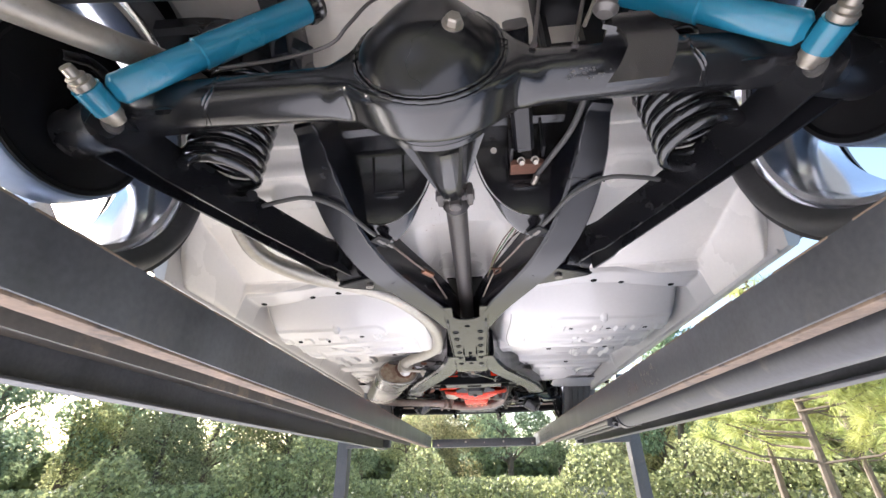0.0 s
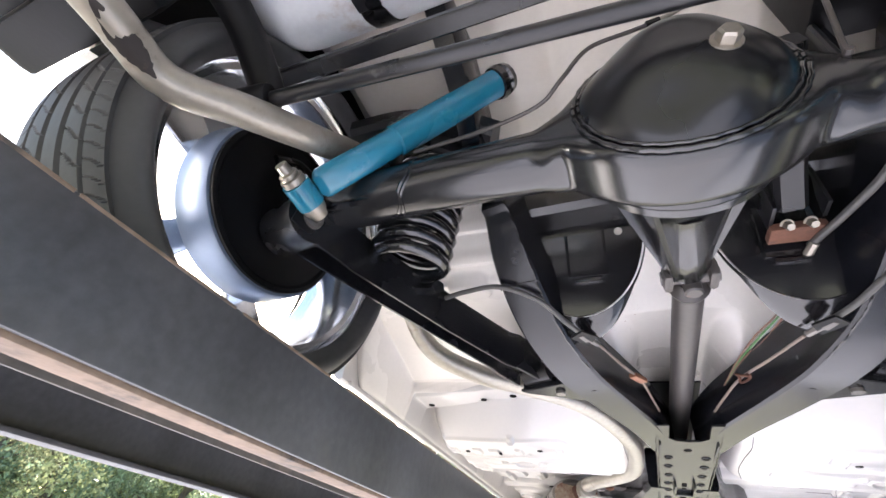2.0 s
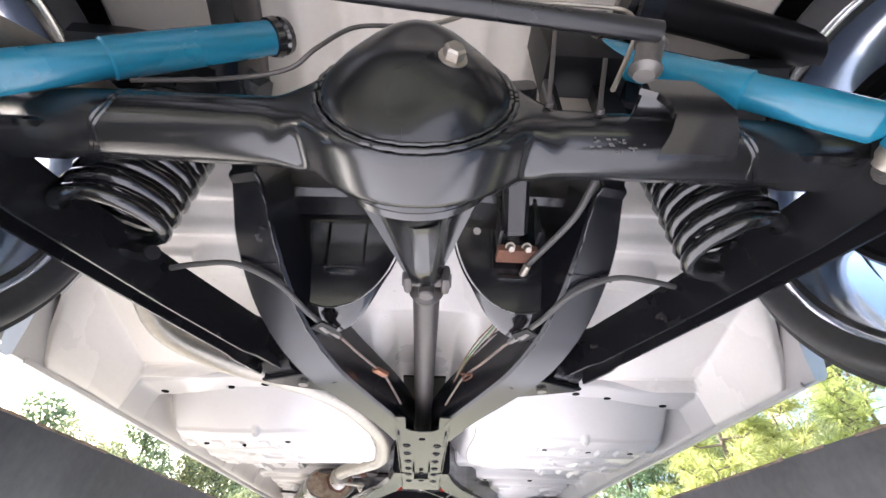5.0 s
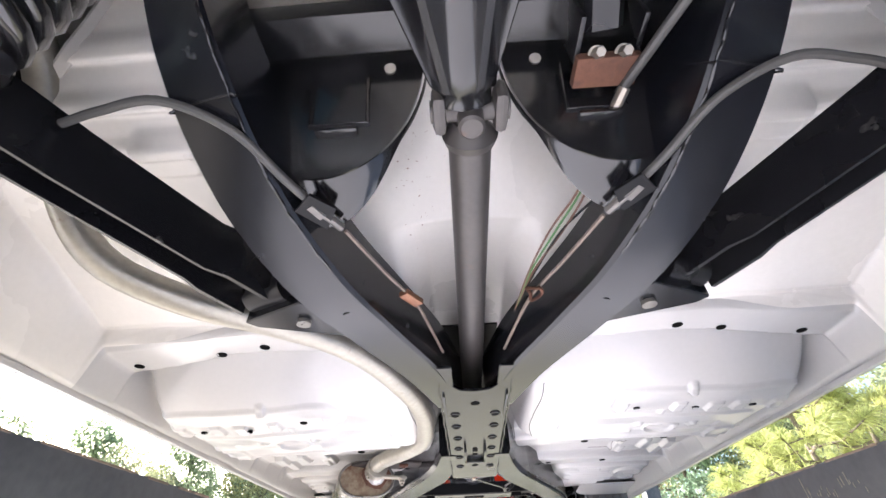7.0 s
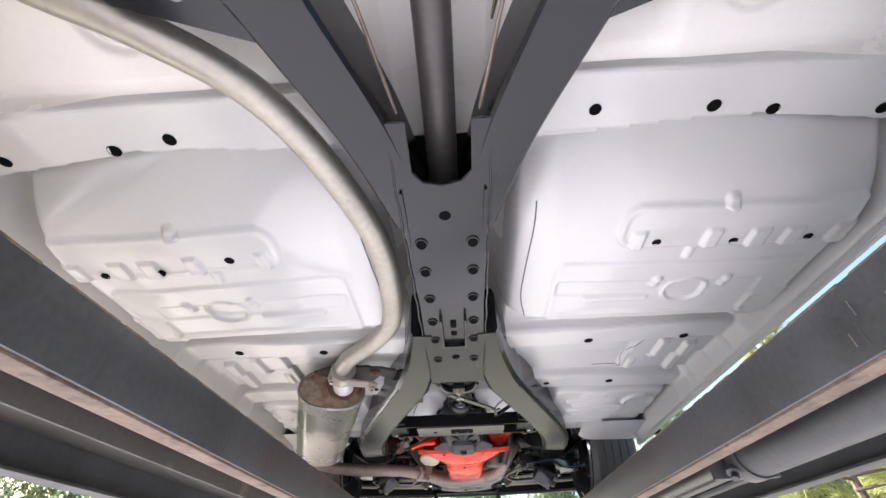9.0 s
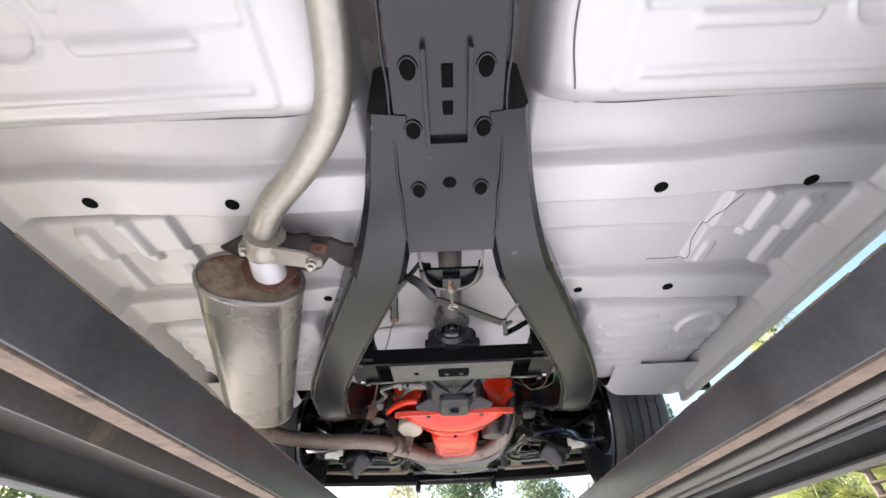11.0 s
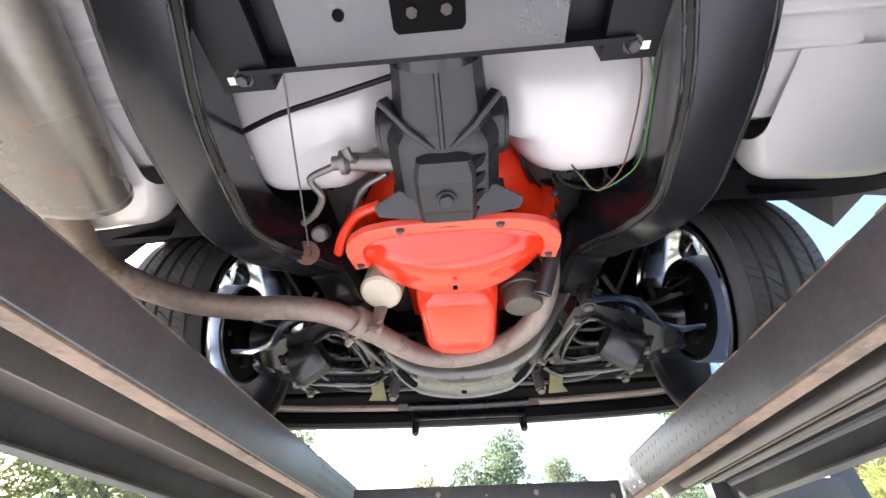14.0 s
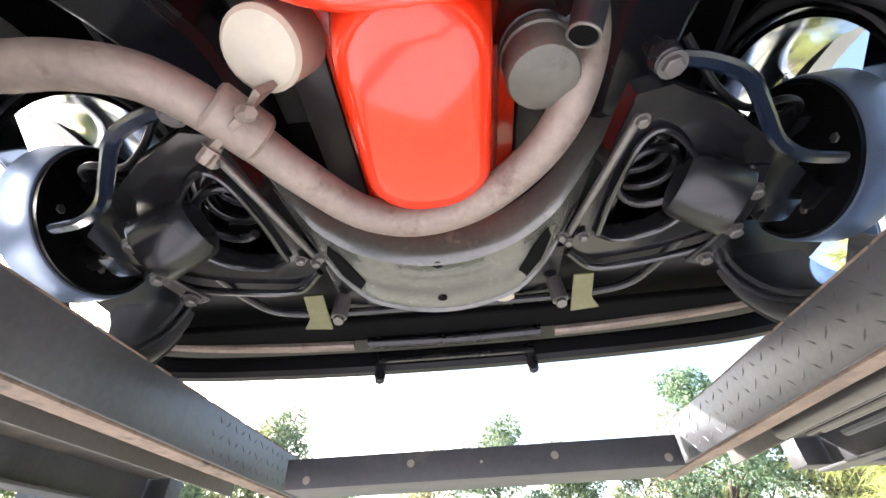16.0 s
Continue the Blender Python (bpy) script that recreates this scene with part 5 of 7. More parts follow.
# ---- drive shaft ----
bm = bmesh.new()
tube(bm, [(0, 0.86, 1.905), (0, 2.50, 1.88)], 0.0265, 22)
shaft = part("drive_shaft", bm, M["shaft"], car, "brown-grey steel drive shaft")
bm = bmesh.new()
lathe(bm, (0, 0.868, 1.905), (0, -1, 0.0), [(0, 0.03), (0.012, 0.034), (0.016, 0.028), (0.03, 0.02)], 22)
for s in (-1, 1):
    box(bm, s * 0.026, s * 0.043, 0.798, 0.848, 1.886, 1.924, 0.010)
lathe(bm, (-0.045, 0.825, 1.905), (1, 0, 0), [(0, 0.013), (0.09, 0.013)], 16)
lathe(bm, (0, 0.825, 1.868), (0, 0, 1), [(0, 0.012), (0.003, 0.015), (0.07, 0.015)], 16)
part("rear_universal_joint", bm, M["shaft"], shaft, smooth=40)
bm = bmesh.new()
plate(bm, [(-0.0265, 2.485, 1.862), (0.0265, 2.485, 1.862), (0.044, 2.524, 1.860), (0.044, 2.563, 1.860), (0.027, 2.563, 1.860), (0.022, 2.547, 1.860), (0, 2.540, 1.860), (-0.022, 2.547, 1.860), (-0.027, 2.563, 1.860), (-0.044, 2.563, 1.860), (-0.044, 2.524, 1.860)], 0.036, 0.004)
yoke = part("shaft_yoke", bm, M["satin"], shaft)
bm = bmesh.new()
lathe(bm, (-0.047, 2.550, 1.878), (1, 0, 0), [(0, 0.012), (0.002, 0.0135), (0.092, 0.0135), (0.094, 0.012)], 16)
lathe(bm, (0, 2.550, 1.846), (0, 0, 1), [(0, 0.013), (0.004, 0.016), (0.06, 0.016)], 16)
lathe(bm, (0, 2.553, 1.877), (0, 1, 0), [(0, 0.019), (0.012, 0.023), (0.016, 0.033), (0.022, 0.035), (0.030, 0.031), (0.036, 0.035), (0.046, 0.034), (0.05, 0.026), (0.09, 0.03)], 24)
part("front_universal_joint", bm, M["gloss"], shaft, smooth=40)
bm = bmesh.new()
plate(bm, [(-0.040, 2.598, 1.842), (0.040, 2.598, 1.842), (0.050, 2.615, 1.838), (0.068, 2.628, 1.838), (0.070, 2.655, 1.838), (-0.070, 2.655, 1.838), (-0.068, 2.628, 1.838), (-0.050, 2.615, 1.838)], 0.06, 0.006)
part("slip_collar", bm, M["satin"], shaft)

# ---- handbrake linkage under the shaft ----
AHEAD = 0.0
bm = bmesh.new()
arc = [(-0.058 * math.cos(a), 2.222 + 0.058 * math.sin(a), 1.803) for a in [math.pi * k / 20 for k in range(21)]]
plate(bm, [(x * 0.93, 2.222 + (y - 2.222) * 0.93, z) for x, y, z in arc], 0.006, 0.001)
eq = part("brake_equalizer", bm, M["frame"], car, "half-round dark steel brake cable equalizer")
bm = bmesh.new()
sweep(bm, [Vector((x, y, 1.803)) for x, y, z in [(-0.058, 2.212, 0)] + arc + [(0.058, 2.212, 0)]], rect(0.008, 0.024, 0.0015))
part("equalizer_rim", bm, M["satin"], eq)
bm = bmesh.new()
box(bm, -0.018, 0.018, 2.238, 2.275, 1.790, 1.803, 0.002)
part("equalizer_block", bm, M["satin"], eq)
for s in (-1, 1):
    bm = bmesh.new()
    tube(bm, mirrored([(0.075, 1.98, 1.90), (0.066, 2.10, 1.845), (0.061, 2.18, 1.808), (0.052, 2.235, 1.794), (0.035, 2.262, 1.79), (0.012, 2.272, 1.79)], s), 0.0028, 8)
    part("equalizer_cable", bm, M["steel"], eq, "thin grey brake cable")
bm = bmesh.new()
tube(bm, [(-0.003, 2.235, 1.789), (0.001, 2.345, 1.797)], 0.0035, 8)
part("adjuster_rod", bm, M["steel"], eq)
bm = bmesh.new()
lathe(bm, (-0.002, 2.252, 1.790), (0.03, 1, 0.05), [(0, 0.006), (0.012, 0.006)], 6)
part("adjuster_nut", bm, M["copper"], eq)
bm = bmesh.new()
lathe(bm, (-0.001, 2.268, 1.791), (0.03, 1, 0.05), [(0, 0.006), (0.002, 0.0075), (0.012, 0.0075), (0.014, 0.005)], 12)
part("adjuster_bush", bm, M["zinc"], eq)
bm = bmesh.new()
plate(bm, [(-0.034, 2.328, 1.808), (0.0, 2.336, 1.800), (0.107, 2.374, 1.772), (0.110, 2.402, 1.772), (0.0, 2.366, 1.800), (-0.042, 2.350, 1.808)], 0.004, 0.001)
lever = part("brake_equalizer_lever", bm, M["frame"], car, "charcoal brake equalizer lever with a pale screw")
bm = bmesh.new()
plate(bm, [(-0.034, 2.327, 1.810), (-0.043, 2.350, 1.808), (-0.078, 2.336, 1.842), (-0.113, 2.324, 1.862), (-0.117, 2.305, 1.866), (-0.078, 2.306, 1.850), (-0.058, 2.316, 1.838)], 0.004, 0.001)
plate(bm, [(-0.056, 2.314, 1.838), (-0.070, 2.300, 1.886), (-0.044, 2.304, 1.886), (-0.033, 2.326, 1.812)], 0.004, 0.001)
part("lever_arm", bm, M["satin"], lever)
bm = bmesh.new()
lathe(bm, (0.003, 2.353, 1.800), (0.1, 0, -1), [(0, 0.0125), (0.002, 0.0125), (0.005, 0.010), (0.006, 0.003)], 18)
screw = part("lever_screw", bm, M["zinc"], lever, "pale domed screw", smooth=40)
bm = bmesh.new()
box(bm, -0.008, 0.008, -0.0013, 0.0013, 1.7930, 1.7945, 0.0003, pose(0.003, 2.353, 0, 0, 0, 30))
part("screw_slot", bm, M["hole"], screw)
bm = bmesh.new()
sweep(bm, [Vector(p) for p in ((0.112, 2.372, 1.772), (0.117, 2.40, 1.768), (0.120, 2.428, 1.765))], rect(0.010, 0.005, 0.001))
sweep(bm, [Vector(p) for p in ((0.118, 2.426, 1.765), (0.15, 2.436, 1.785), (0.190, 2.448, 1.812))], rect(0.005, 0.012, 0.001))
plate(bm, [(0.112, 2.402, 1.770), (0.128, 2.378, 1.770), (0.133, 2.385, 1.770), (0.118, 2.412, 1.770)], 0.004)
part("lever_hook", bm, M["satin"], lever)
bm = bmesh.new()
tube(bm, [(0.109, 2.392, 1.770), (0.125, 2.358, 1.778), (0.143, 2.324, 1.785), (0.15, 2.30, 1.81)], 0.003, 8)
part("return_spring_wire", bm, M["steel"], lever)
bm = bmesh.new()
tube(bm, [(-0.141, 2.46, 1.84), (-0.150, 2.50, 1.846), (-0.163, 2.545, 1.850), (-0.235, 2.835, 1.852), (-0.308, 3.145, 1.855)], 0.0018, 6)
tube(bm, [(-0.141, 2.455, 1.84), (-0.148, 2.498, 1.846)], 0.004, 8)
cab = part("brake_cable", bm, M["steel"], car, "thin steel brake cable")
bm = bmesh.new()
sweep(bm, [Vector(p) for p in ((-0.064, 2.300, 1.888), (-0.10, 2.335, 1.866), (-0.128, 2.362, 1.846))], rect(0.010, 0.006, 0.001))
part("cable_strap", bm, M["satin"], cab)
bm = bmesh.new()
sweep(bm, [Vector(p) for p in ((-0.126, 2.325, 1.850), (-0.133, 2.38, 1.843), (-0.141, 2.452, 1.840))], rect(0.018, 0.016, 0.003))
sleeve = part("cable_sleeve", bm, M["satin"], cab)
bm = bmesh.new()
sweep(bm, [Vector(p) for p in ((-0.1405, 2.448, 1.840), (-0.142, 2.464, 1.840))], rect(0.020, 0.018, 0.002))
part("sleeve_end", bm, M["rust"], sleeve)
bm = bmesh.new()
plate(bm, [(-0.215, 2.335, 1.850), (-0.190, 2.350, 1.850), (-0.140, 2.382, 1.842), (-0.138, 2.432, 1.842), (-0.165, 2.425, 1.846), (-0.215, 2.395, 1.850)], 0.016, 0.003)
lathe(bm, (-0.165, 2.402, 1.844), (0, 0, -1), [(0, 0.007), (0.003, 0.006)], 10)
part("cable_bracket", bm, M["satin"], cab)

# ---- exhaust ----
AHEAD = 0.0
bm = bmesh.new()
tube(bm, [(-0.352, 2.23, 1.80), (-0.345, 2.14, 1.81), (-0.30, 2.05, 1.815), (-0.215, 1.96, 1.818), (-0.155, 1.87, 1.82), (-0.133, 1.76, 1.822), (-0.130, 1.62, 1.83), (-0.150, 1.50, 1.835),
          (-0.20, 1.36, 1.845), (-0.26, 1.26, 1.85), (-0.36, 1.18, 1.855), (-0.48, 1.11, 1.865), (-0.58, 1.03, 1.90), (-0.62, 0.94, 1.99), (-0.60, 0.80, 2.10), (-0.555, 0.62, 2.115)], 0.0245, 18, 5)
pipe_r = part("exhaust_pipe", bm, M["pipe"], car, "dull metal exhaust pipe with rusty spots", smooth=60)
bm = bmesh.new()
tube(bm, [(-0.555, 0.63, 2.115), (-0.547, 0.56, 2.078), (-0.535, 0.49, 2.02), (-0.527, 0.43, 1.965), (-0.530, 0.378, 1.928), (-0.551, 0.312, 1.892), (-0.585, 0.262, 1.873), (-0.600, 0.228, 1.868), (-0.596, 0.186, 1.868), (-0.590, 0.14, 1.867), (-0.58, -0.1, 1.865), (-0.57, -1.0, 1.86)], 0.0232, 20, 6)
tailp = part("tail_pipe", bm, M["tail"], car, "dull tan tail pipe with a rusty patch", smooth=60)
bm = bmesh.new()
prng = random.Random(9)
run = [Vector(p) for p in curve_points([(-0.600, 0.228, 1.868), (-0.596, 0.186, 1.868), (-0.590, 0.14, 1.867)], 10)]
rows = []
for i, c in enumerate(run):
    half = 0.62 * math.sin(math.pi * (i + 0.5) / len(run)) + prng.uniform(-0.05, 0.05)
    rows.append([bm.verts.new((c.x + 0.0238 * math.cos(a), c.y + 0.001 * math.sin(5 * a + i), c.z + 0.0238 * math.sin(a))) for a in [-0.9 + half * (k / 4 - 1) for k in range(9)]])
for a, b in zip(rows, rows[1:]):
    for k in range(8):
        bm.faces.new((a[k], a[k + 1], b[k + 1], b[k]))
part("rust_patch", bm, M["hanger"], tailp, "dark flaking rust patch", smooth=60)
MUF_A, MUF_B = Vector((-0.385, 2.205, 1.79)), Vector((-0.622, 2.90, 1.79))
d = (MUF_B - MUF_A).normalized()
bm = bmesh.new()
oval = [(0.099 * math.copysign(abs(math.cos(a)) ** 0.75, math.cos(a)), 0.058 * math.sin(a)) for a in [2 * math.pi * k / 36 for k in range(36)]]
path = [MUF_A, MUF_A + d * 0.002, MUF_A + d * 0.012, MUF_A + d * 0.014, MUF_B - d * 0.014, MUF_B - d * 0.012, MUF_B - d * 0.002, MUF_B]
sc = [0.99, 1.02, 1.02, 1.0, 1.0, 1.02, 1.02, 0.99]
sweep(bm, path, oval, scale=lambda t: sc[round(t * 7)])
muf = part("muffler", bm, M["muffler"], car, "dull silver oval muffler with a rusty end", smooth=35)
bm = bmesh.new()
sweep(bm, [MUF_A - d * 0.001, MUF_A + d * 0.002], [(x * 0.94, z * 0.90) for x, z in oval])
part("muffler_end_cap", bm, M["muffler_end"], muf, "tan heat-stained muffler end plate with rust")
bm = bmesh.new()
loop = [MUF_A - d * 0.003 + Vector((x * 0.97 * abs(d.y), x * 0.97 * -d.x, z * 0.97)) for x, z in oval[::2]]
tube(bm, [tuple(p) for p in loop + loop[:1]], 0.0042, 8, 3)
part("muffler_rim", bm, M["muffler"], muf, "rolled rim of the muffler")
bm = bmesh.new()
pts = []
for k in range(16):
    a = 2 * math.pi * k / 16
    pts.append((-0.352 + (0.046 + 0.006 * math.sin(3 * a)) * math.cos(a), 2.2055 - 0.0 * k, 1.798 + (0.040 + 0.004 * math.cos(5 * a)) * math.sin(a)))
rings = [[bm.verts.new((x, y + o + (x + 0.352) * 0.34, z)) for x, y, z in pts] for o in (-0.0085, -0.001)]
bm.faces.new(rings[0])
for k in range(16):
    bm.faces.new((rings[0][k], rings[0][(k + 1) % 16], rings[1][(k + 1) % 16], rings[1][k]))
part("rust_collar", bm, M["rust"], muf, "flaking rust collar round the inlet")
bm = bmesh.new()
lathe(bm, MUF_A + Vector((0.035, 0.0, 0.008)), (0.12, -1, 0.1), [(-0.02, 0.032), (0.05, 0.029), (0.055, 0.027)], 20)
part("muffler_neck", bm, M["white"], muf)
AHEAD = 0.0
bm = bmesh.new()
ax = Vector((-0.38, 0.92, -0.05)).normalized()
CL = Vector((-0.333, 2.120, 1.808))
lathe(bm, CL - ax * 0.022, ax, [(0, 0.027), (0.002, 0.035), (0.020, 0.034), (0.024, 0.037), (0.044, 0.036), (0.046, 0.027)], 24)
clamp = part("pipe_clamp", bm, M["zinc"], muf, "grey pipe saddle clamp with two nuts", smooth=40)
bm = bmesh.new()
plate(bm, [(-0.372, 2.108, 1.790), (-0.335, 2.098, 1.778), (-0.255, 2.122, 1.776), (-0.232, 2.142, 1.776), (-0.236, 2.165, 1.776), (-0.262, 2.166, 1.776), (-0.345, 2.146, 1.778), (-0.375, 2.130, 1.790)], 0.006, 0.002)
part("clamp_ear", bm, M["zinc"], clamp)
for x, y, z in ((-0.362, 2.118, 1.79), (-0.250, 2.146, 1.772)):
    bm = bmesh.new()
    lathe(bm, (x, y, z), (0.1, -0.25, -1), [(-0.012, 0.012), (0.0, 0.012), (0.002, 0.0095), (0.010, 0.0095), (0.011, 0.005), (0.018, 0.005)], 8)
    part("nut", bm, M["zinc"], clamp)
bm = bmesh.new()
plate(bm, [(-0.435, 2.155, 1.825), (-0.345, 2.105, 1.825), (-0.285, 2.130, 1.825), (-0.262, 2.128, 1.825), (-0.255, 2.138, 1.825), (-0.222, 2.143, 1.825), (-0.20, 2.16, 1.825), (-0.185, 2.162, 1.825),
           (-0.185, 2.225, 1.825), (-0.205, 2.235, 1.825), (-0.222, 2.222, 1.825), (-0.238, 2.198, 1.825), (-0.262, 2.232, 1.825), (-0.285, 2.242, 1.825), (-0.335, 2.222, 1.825), (-0.40, 2.195, 1.825)], 0.008, 0.002)
hang = part("muffler_hanger", bm, M["hanger"], muf, "brown-black torn rubber hanger strap")
bm = bmesh.new()
box(bm, -0.030, 0.0, -0.012, 0.012, 1.814, 1.8225, 0.003, pose(-0.232, 2.158, 0, 0, 0, 14))
lathe(bm, (-0.246, 2.155, 1.814), (0, 0, -1), [(0, 0.006), (0.004, 0.005)], 6)
part("hanger_clip", bm, M["rust"], hang, "rusty clip on the hanger strap")
AHEAD = 0.0
# front pipe and crossover
bm = bmesh.new()
tube(bm, [(-0.632, 2.88, 1.79), (-0.67, 2.98, 1.79), (-0.69, 3.06, 1.788), (-0.655, 3.15, 1.785), (-0.58, 3.22, 1.783), (-0.48, 3.255, 1.782), (-0.38, 3.262, 1.78), (-0.30, 3.285, 1.778), (-0.235, 3.35, 1.777), (-0.175, 3.44, 1.776), (-0.11, 3.52, 1.776), (-0.03, 3.55, 1.776),
          (0.06, 3.53, 1.778), (0.14, 3.465, 1.782), (0.19, 3.40, 1.80), (0.22, 3.34, 1.85), (0.228, 3.30, 1.92), (0.22, 3.27, 2.02)], 0.027, 18, 6)
pipe_f = part("crossover_pipe", bm, M["pipe_brown"], car, "heat-browned exhaust crossover pipe", smooth=60)
AHEAD = 0.075
bm = bmesh.new()
lathe(bm, (-0.225, 3.275, 1.777), (0.6, 0.85, 0), [(-0.035, 0.030), (-0.03, 0.034), (0.03, 0.034), (0.035, 0.030)], 20)
box(bm, -0.262, -0.190, 3.265, 3.275, 1.745, 1.757, 0.002, pose(0, 0, 0, 0, 0, -35))
hexbolt(bm, (-0.255, 3.29, 1.75), (-0.6, 0.4, -0.5), 0.009, 0.02)
hexbolt(bm, (-0.195, 3.25, 1.75), (0.6, -0.4, -0.5), 0.009, 0.02)
for sx in (-1, 1):
    plate(bm, [(-0.225 + sx * 0.03, 3.275 - sx * 0.02, 1.76), (-0.225 + sx * 0.055, 3.275 - sx * 0.045, 1.755), (-0.225 + sx * 0.06, 3.275 - sx * 0.03, 1.80), (-0.225 + sx * 0.03, 3.275 - sx * 0.02, 1.81)], 0.008)
part("flange_clamp", bm, M["pipe_brown"], pipe_f, "rusty flange clamp with bolts")

# ---- gearbox and its cross member ----
AHEAD = 0.05
bm = bmesh.new()
box(bm, -0.172, 0.162, 2.573, 2.682, 1.788, 1.794, 0.001)
cm = part("gearbox_cross_member", bm, M["cross_plate"], car, "grey steel gearbox cross member plate")
bm = bmesh.new()
ring = [(2.565, 1.792), (2.572, 1.792), (2.572, 1.826), (2.683, 1.826), (2.683, 1.792), (2.69, 1.792), (2.69, 1.834), (2.565, 1.834)]
ends = [[bm.verts.new((x, y, z)) for y, z in ring] for x in (-0.25, 0.25)]
for k in range(8):
    bm.faces.new((ends[0][k], ends[0][(k + 1) % 8], ends[1][(k + 1) % 8], ends[1][k]))
for e in ends:
    bm.faces.new(e)
part("cross_member_channel", bm, M["black"], cm)
bm = bmesh.new()
out = [(0.043 * math.copysign(min(1, abs(math.cos(a)) * 1.5), math.cos(a)), 0.026 * math.copysign(min(1, abs(math.sin(a)) * 1.3), math.sin(a))) for a in [2 * math.pi * k / 20 for k in range(20)]]
plate(bm, [(x, 2.628 + y, 1.7868) for x, y in out], 0.0018)
part("cross_member_slot", bm, M["hole"], cm)
for x in (-0.019, 0.021):
    bm = bmesh.new()
    hexbolt(bm, (x, 2.630, 1.7868), (0, 0, -1), 0.007, 0.002, False)
    part("mount_bolt", bm, M["mount_bolt"], cm)
bm = bmesh.new()
lathe(bm, (-0.104, 2.627, 1.7875), (0, 0, -1), [(0, 0.007), (0.0015, 0.007)], 12)
part("cross_member_hole", bm, M["hole"], cm)
for s in (-1, 1):
    bm = bmesh.new()
    box(bm, s * 0.215, s * 0.285, 2.545, 2.715, 1.80, 1.806, 0.001)
    part("cross_member_bracket", bm, M["black"], cm)
    bm = bmesh.new()
    box(bm, s * 0.215, s * 0.225, 2.555, 2.715, 1.807, 1.86, 0.002)
    part("bracket_web", bm, M["black"], cm)
    bm = bmesh.new()
    box(bm, s * 0.215, s * 0.285, 2.545, 2.552, 1.807, 1.87, 0.002)
    part("bracket_web", bm, M["black"], cm)
    for y in (2.565, 2.695):
        bm = bmesh.new()
        hexbolt(bm, (s * 0.25, y, 1.80), (0, 0, -1), 0.009, 0.01)
        part("bracket_bolt", bm, M["satin"], cm)
    bm = bmesh.new()
    plate(bm, [(s * 0.252, 2.693, 1.7985), (s * 0.272, 2.693, 1.7985), (s * 0.272, 2.703, 1.7985), (s * 0.252, 2.703, 1.7985)], 0.002)
    part("bracket_slot", bm, M["cream"], cm)

bm = bmesh.new()
ring = [(0.085, 0.11), (0.10, 0.03), (0.096, -0.04), (0.075, -0.072), (0.052, -0.082), (0.0, -0.085), (-0.052, -0.082), (-0.075, -0.072), (-0.096, -0.04), (-0.10, 0.03), (-0.085, 0.11)]
path = [Vector((0, y, z)) for y, z in ((2.69, 1.885), (2.74, 1.885), (2.82, 1.888), (2.83, 1.889), (2.845, 1.89), (2.95, 1.89), (2.985, 1.888), (2.99, 1.888), (3.0, 1.888))]
ks = [0.66, 0.70, 0.80, 0.92, 0.96, 0.98, 1.0, 1.10, 1.12]
sweep(bm, path, ring, scale=lambda t: ks[round(t * 8)])
gear = part("gearbox", bm, M["cast"], car, "dark grey cast gearbox case with ribs", smooth=22)
# angular ribs running out from the neck, and short webs along one side
for x0, x1 in ((-0.012, -0.088), (0.012, 0.088), (0.0, 0.0)):
    bm = bmesh.new()
    sweep(bm, [Vector((x0, 2.842, 1.822)), Vector(((x0 + x1) / 2, 2.81, 1.832)), Vector((x1, 2.775 if x1 else 2.70, 1.858 if x1 else 1.842))], rect(0.009, 0.030, 0.002))
    part("case_rib", bm, M["cast"], gear)
for k in range(4):
    bm = bmesh.new()
    plate(bm, [(0.048, 2.855 + 0.036 * k, 1.797), (0.090, 2.862 + 0.036 * k, 1.842), (0.090, 2.872 + 0.036 * k, 1.842), (0.048, 2.880 + 0.036 * k, 1.80)], 0.012)
    part("case_web", bm, M["cast"], gear)
bm = bmesh.new()
rows = []
for y, hx, zl in ((2.845, 0.030, 1.81), (2.852, 0.044, 1.792), (2.875, 0.050, 1.786), (2.885, 0.050, 1.781), (2.945, 0.050, 1.779), (2.955, 0.050, 1.783), (2.975, 0.048, 1.783), (2.978, 0.045, 1.80)):
    rows.append([bm.verts.new(p) for p in ((-hx, y, 1.82), (-hx, y, zl + 0.006), (-hx + 0.007, y, zl), (hx - 0.007, y, zl), (hx, y, zl + 0.006), (hx, y, 1.82))])
for a, b in zip(rows, rows[1:]):
    for k in range(5):
        bm.faces.new((a[k], a[k + 1], b[k + 1], b[k]))
bm.faces.new(rows[0])
bm.faces.new(rows[-1])
part("case_foot", bm, M["cast"], gear, smooth=20)
for s in (-1, 1):
    bm = bmesh.new()
    lathe(bm, (s * 0.098, 2.86, 1.90), (s, 0, 0), [(-0.02, 0.05), (0.004, 0.05), (0.006, 0.045), (0.012, 0.044)], 22)
    part("side_cover", bm, M["cast"], gear, smooth=30)
bm = bmesh.new()
hexbolt(bm, (0, 2.916, 1.777), (0, -0.1, -1), 0.013, 0.008)
part("drain_plug", bm, M["cast"], gear)
bm = bmesh.new()
lathe(bm, (0, 2.53, 1.873), (0, 1, 0), [(0, 0.035), (0.01, 0.045), (0.04, 0.05), (0.09, 0.06), (0.18, 0.075)], 24)
box(bm, -0.075, 0.075, 2.545, 2.56, 1.83, 1.85, 0.004)
part("tail_housing", bm, M["satin"], gear)
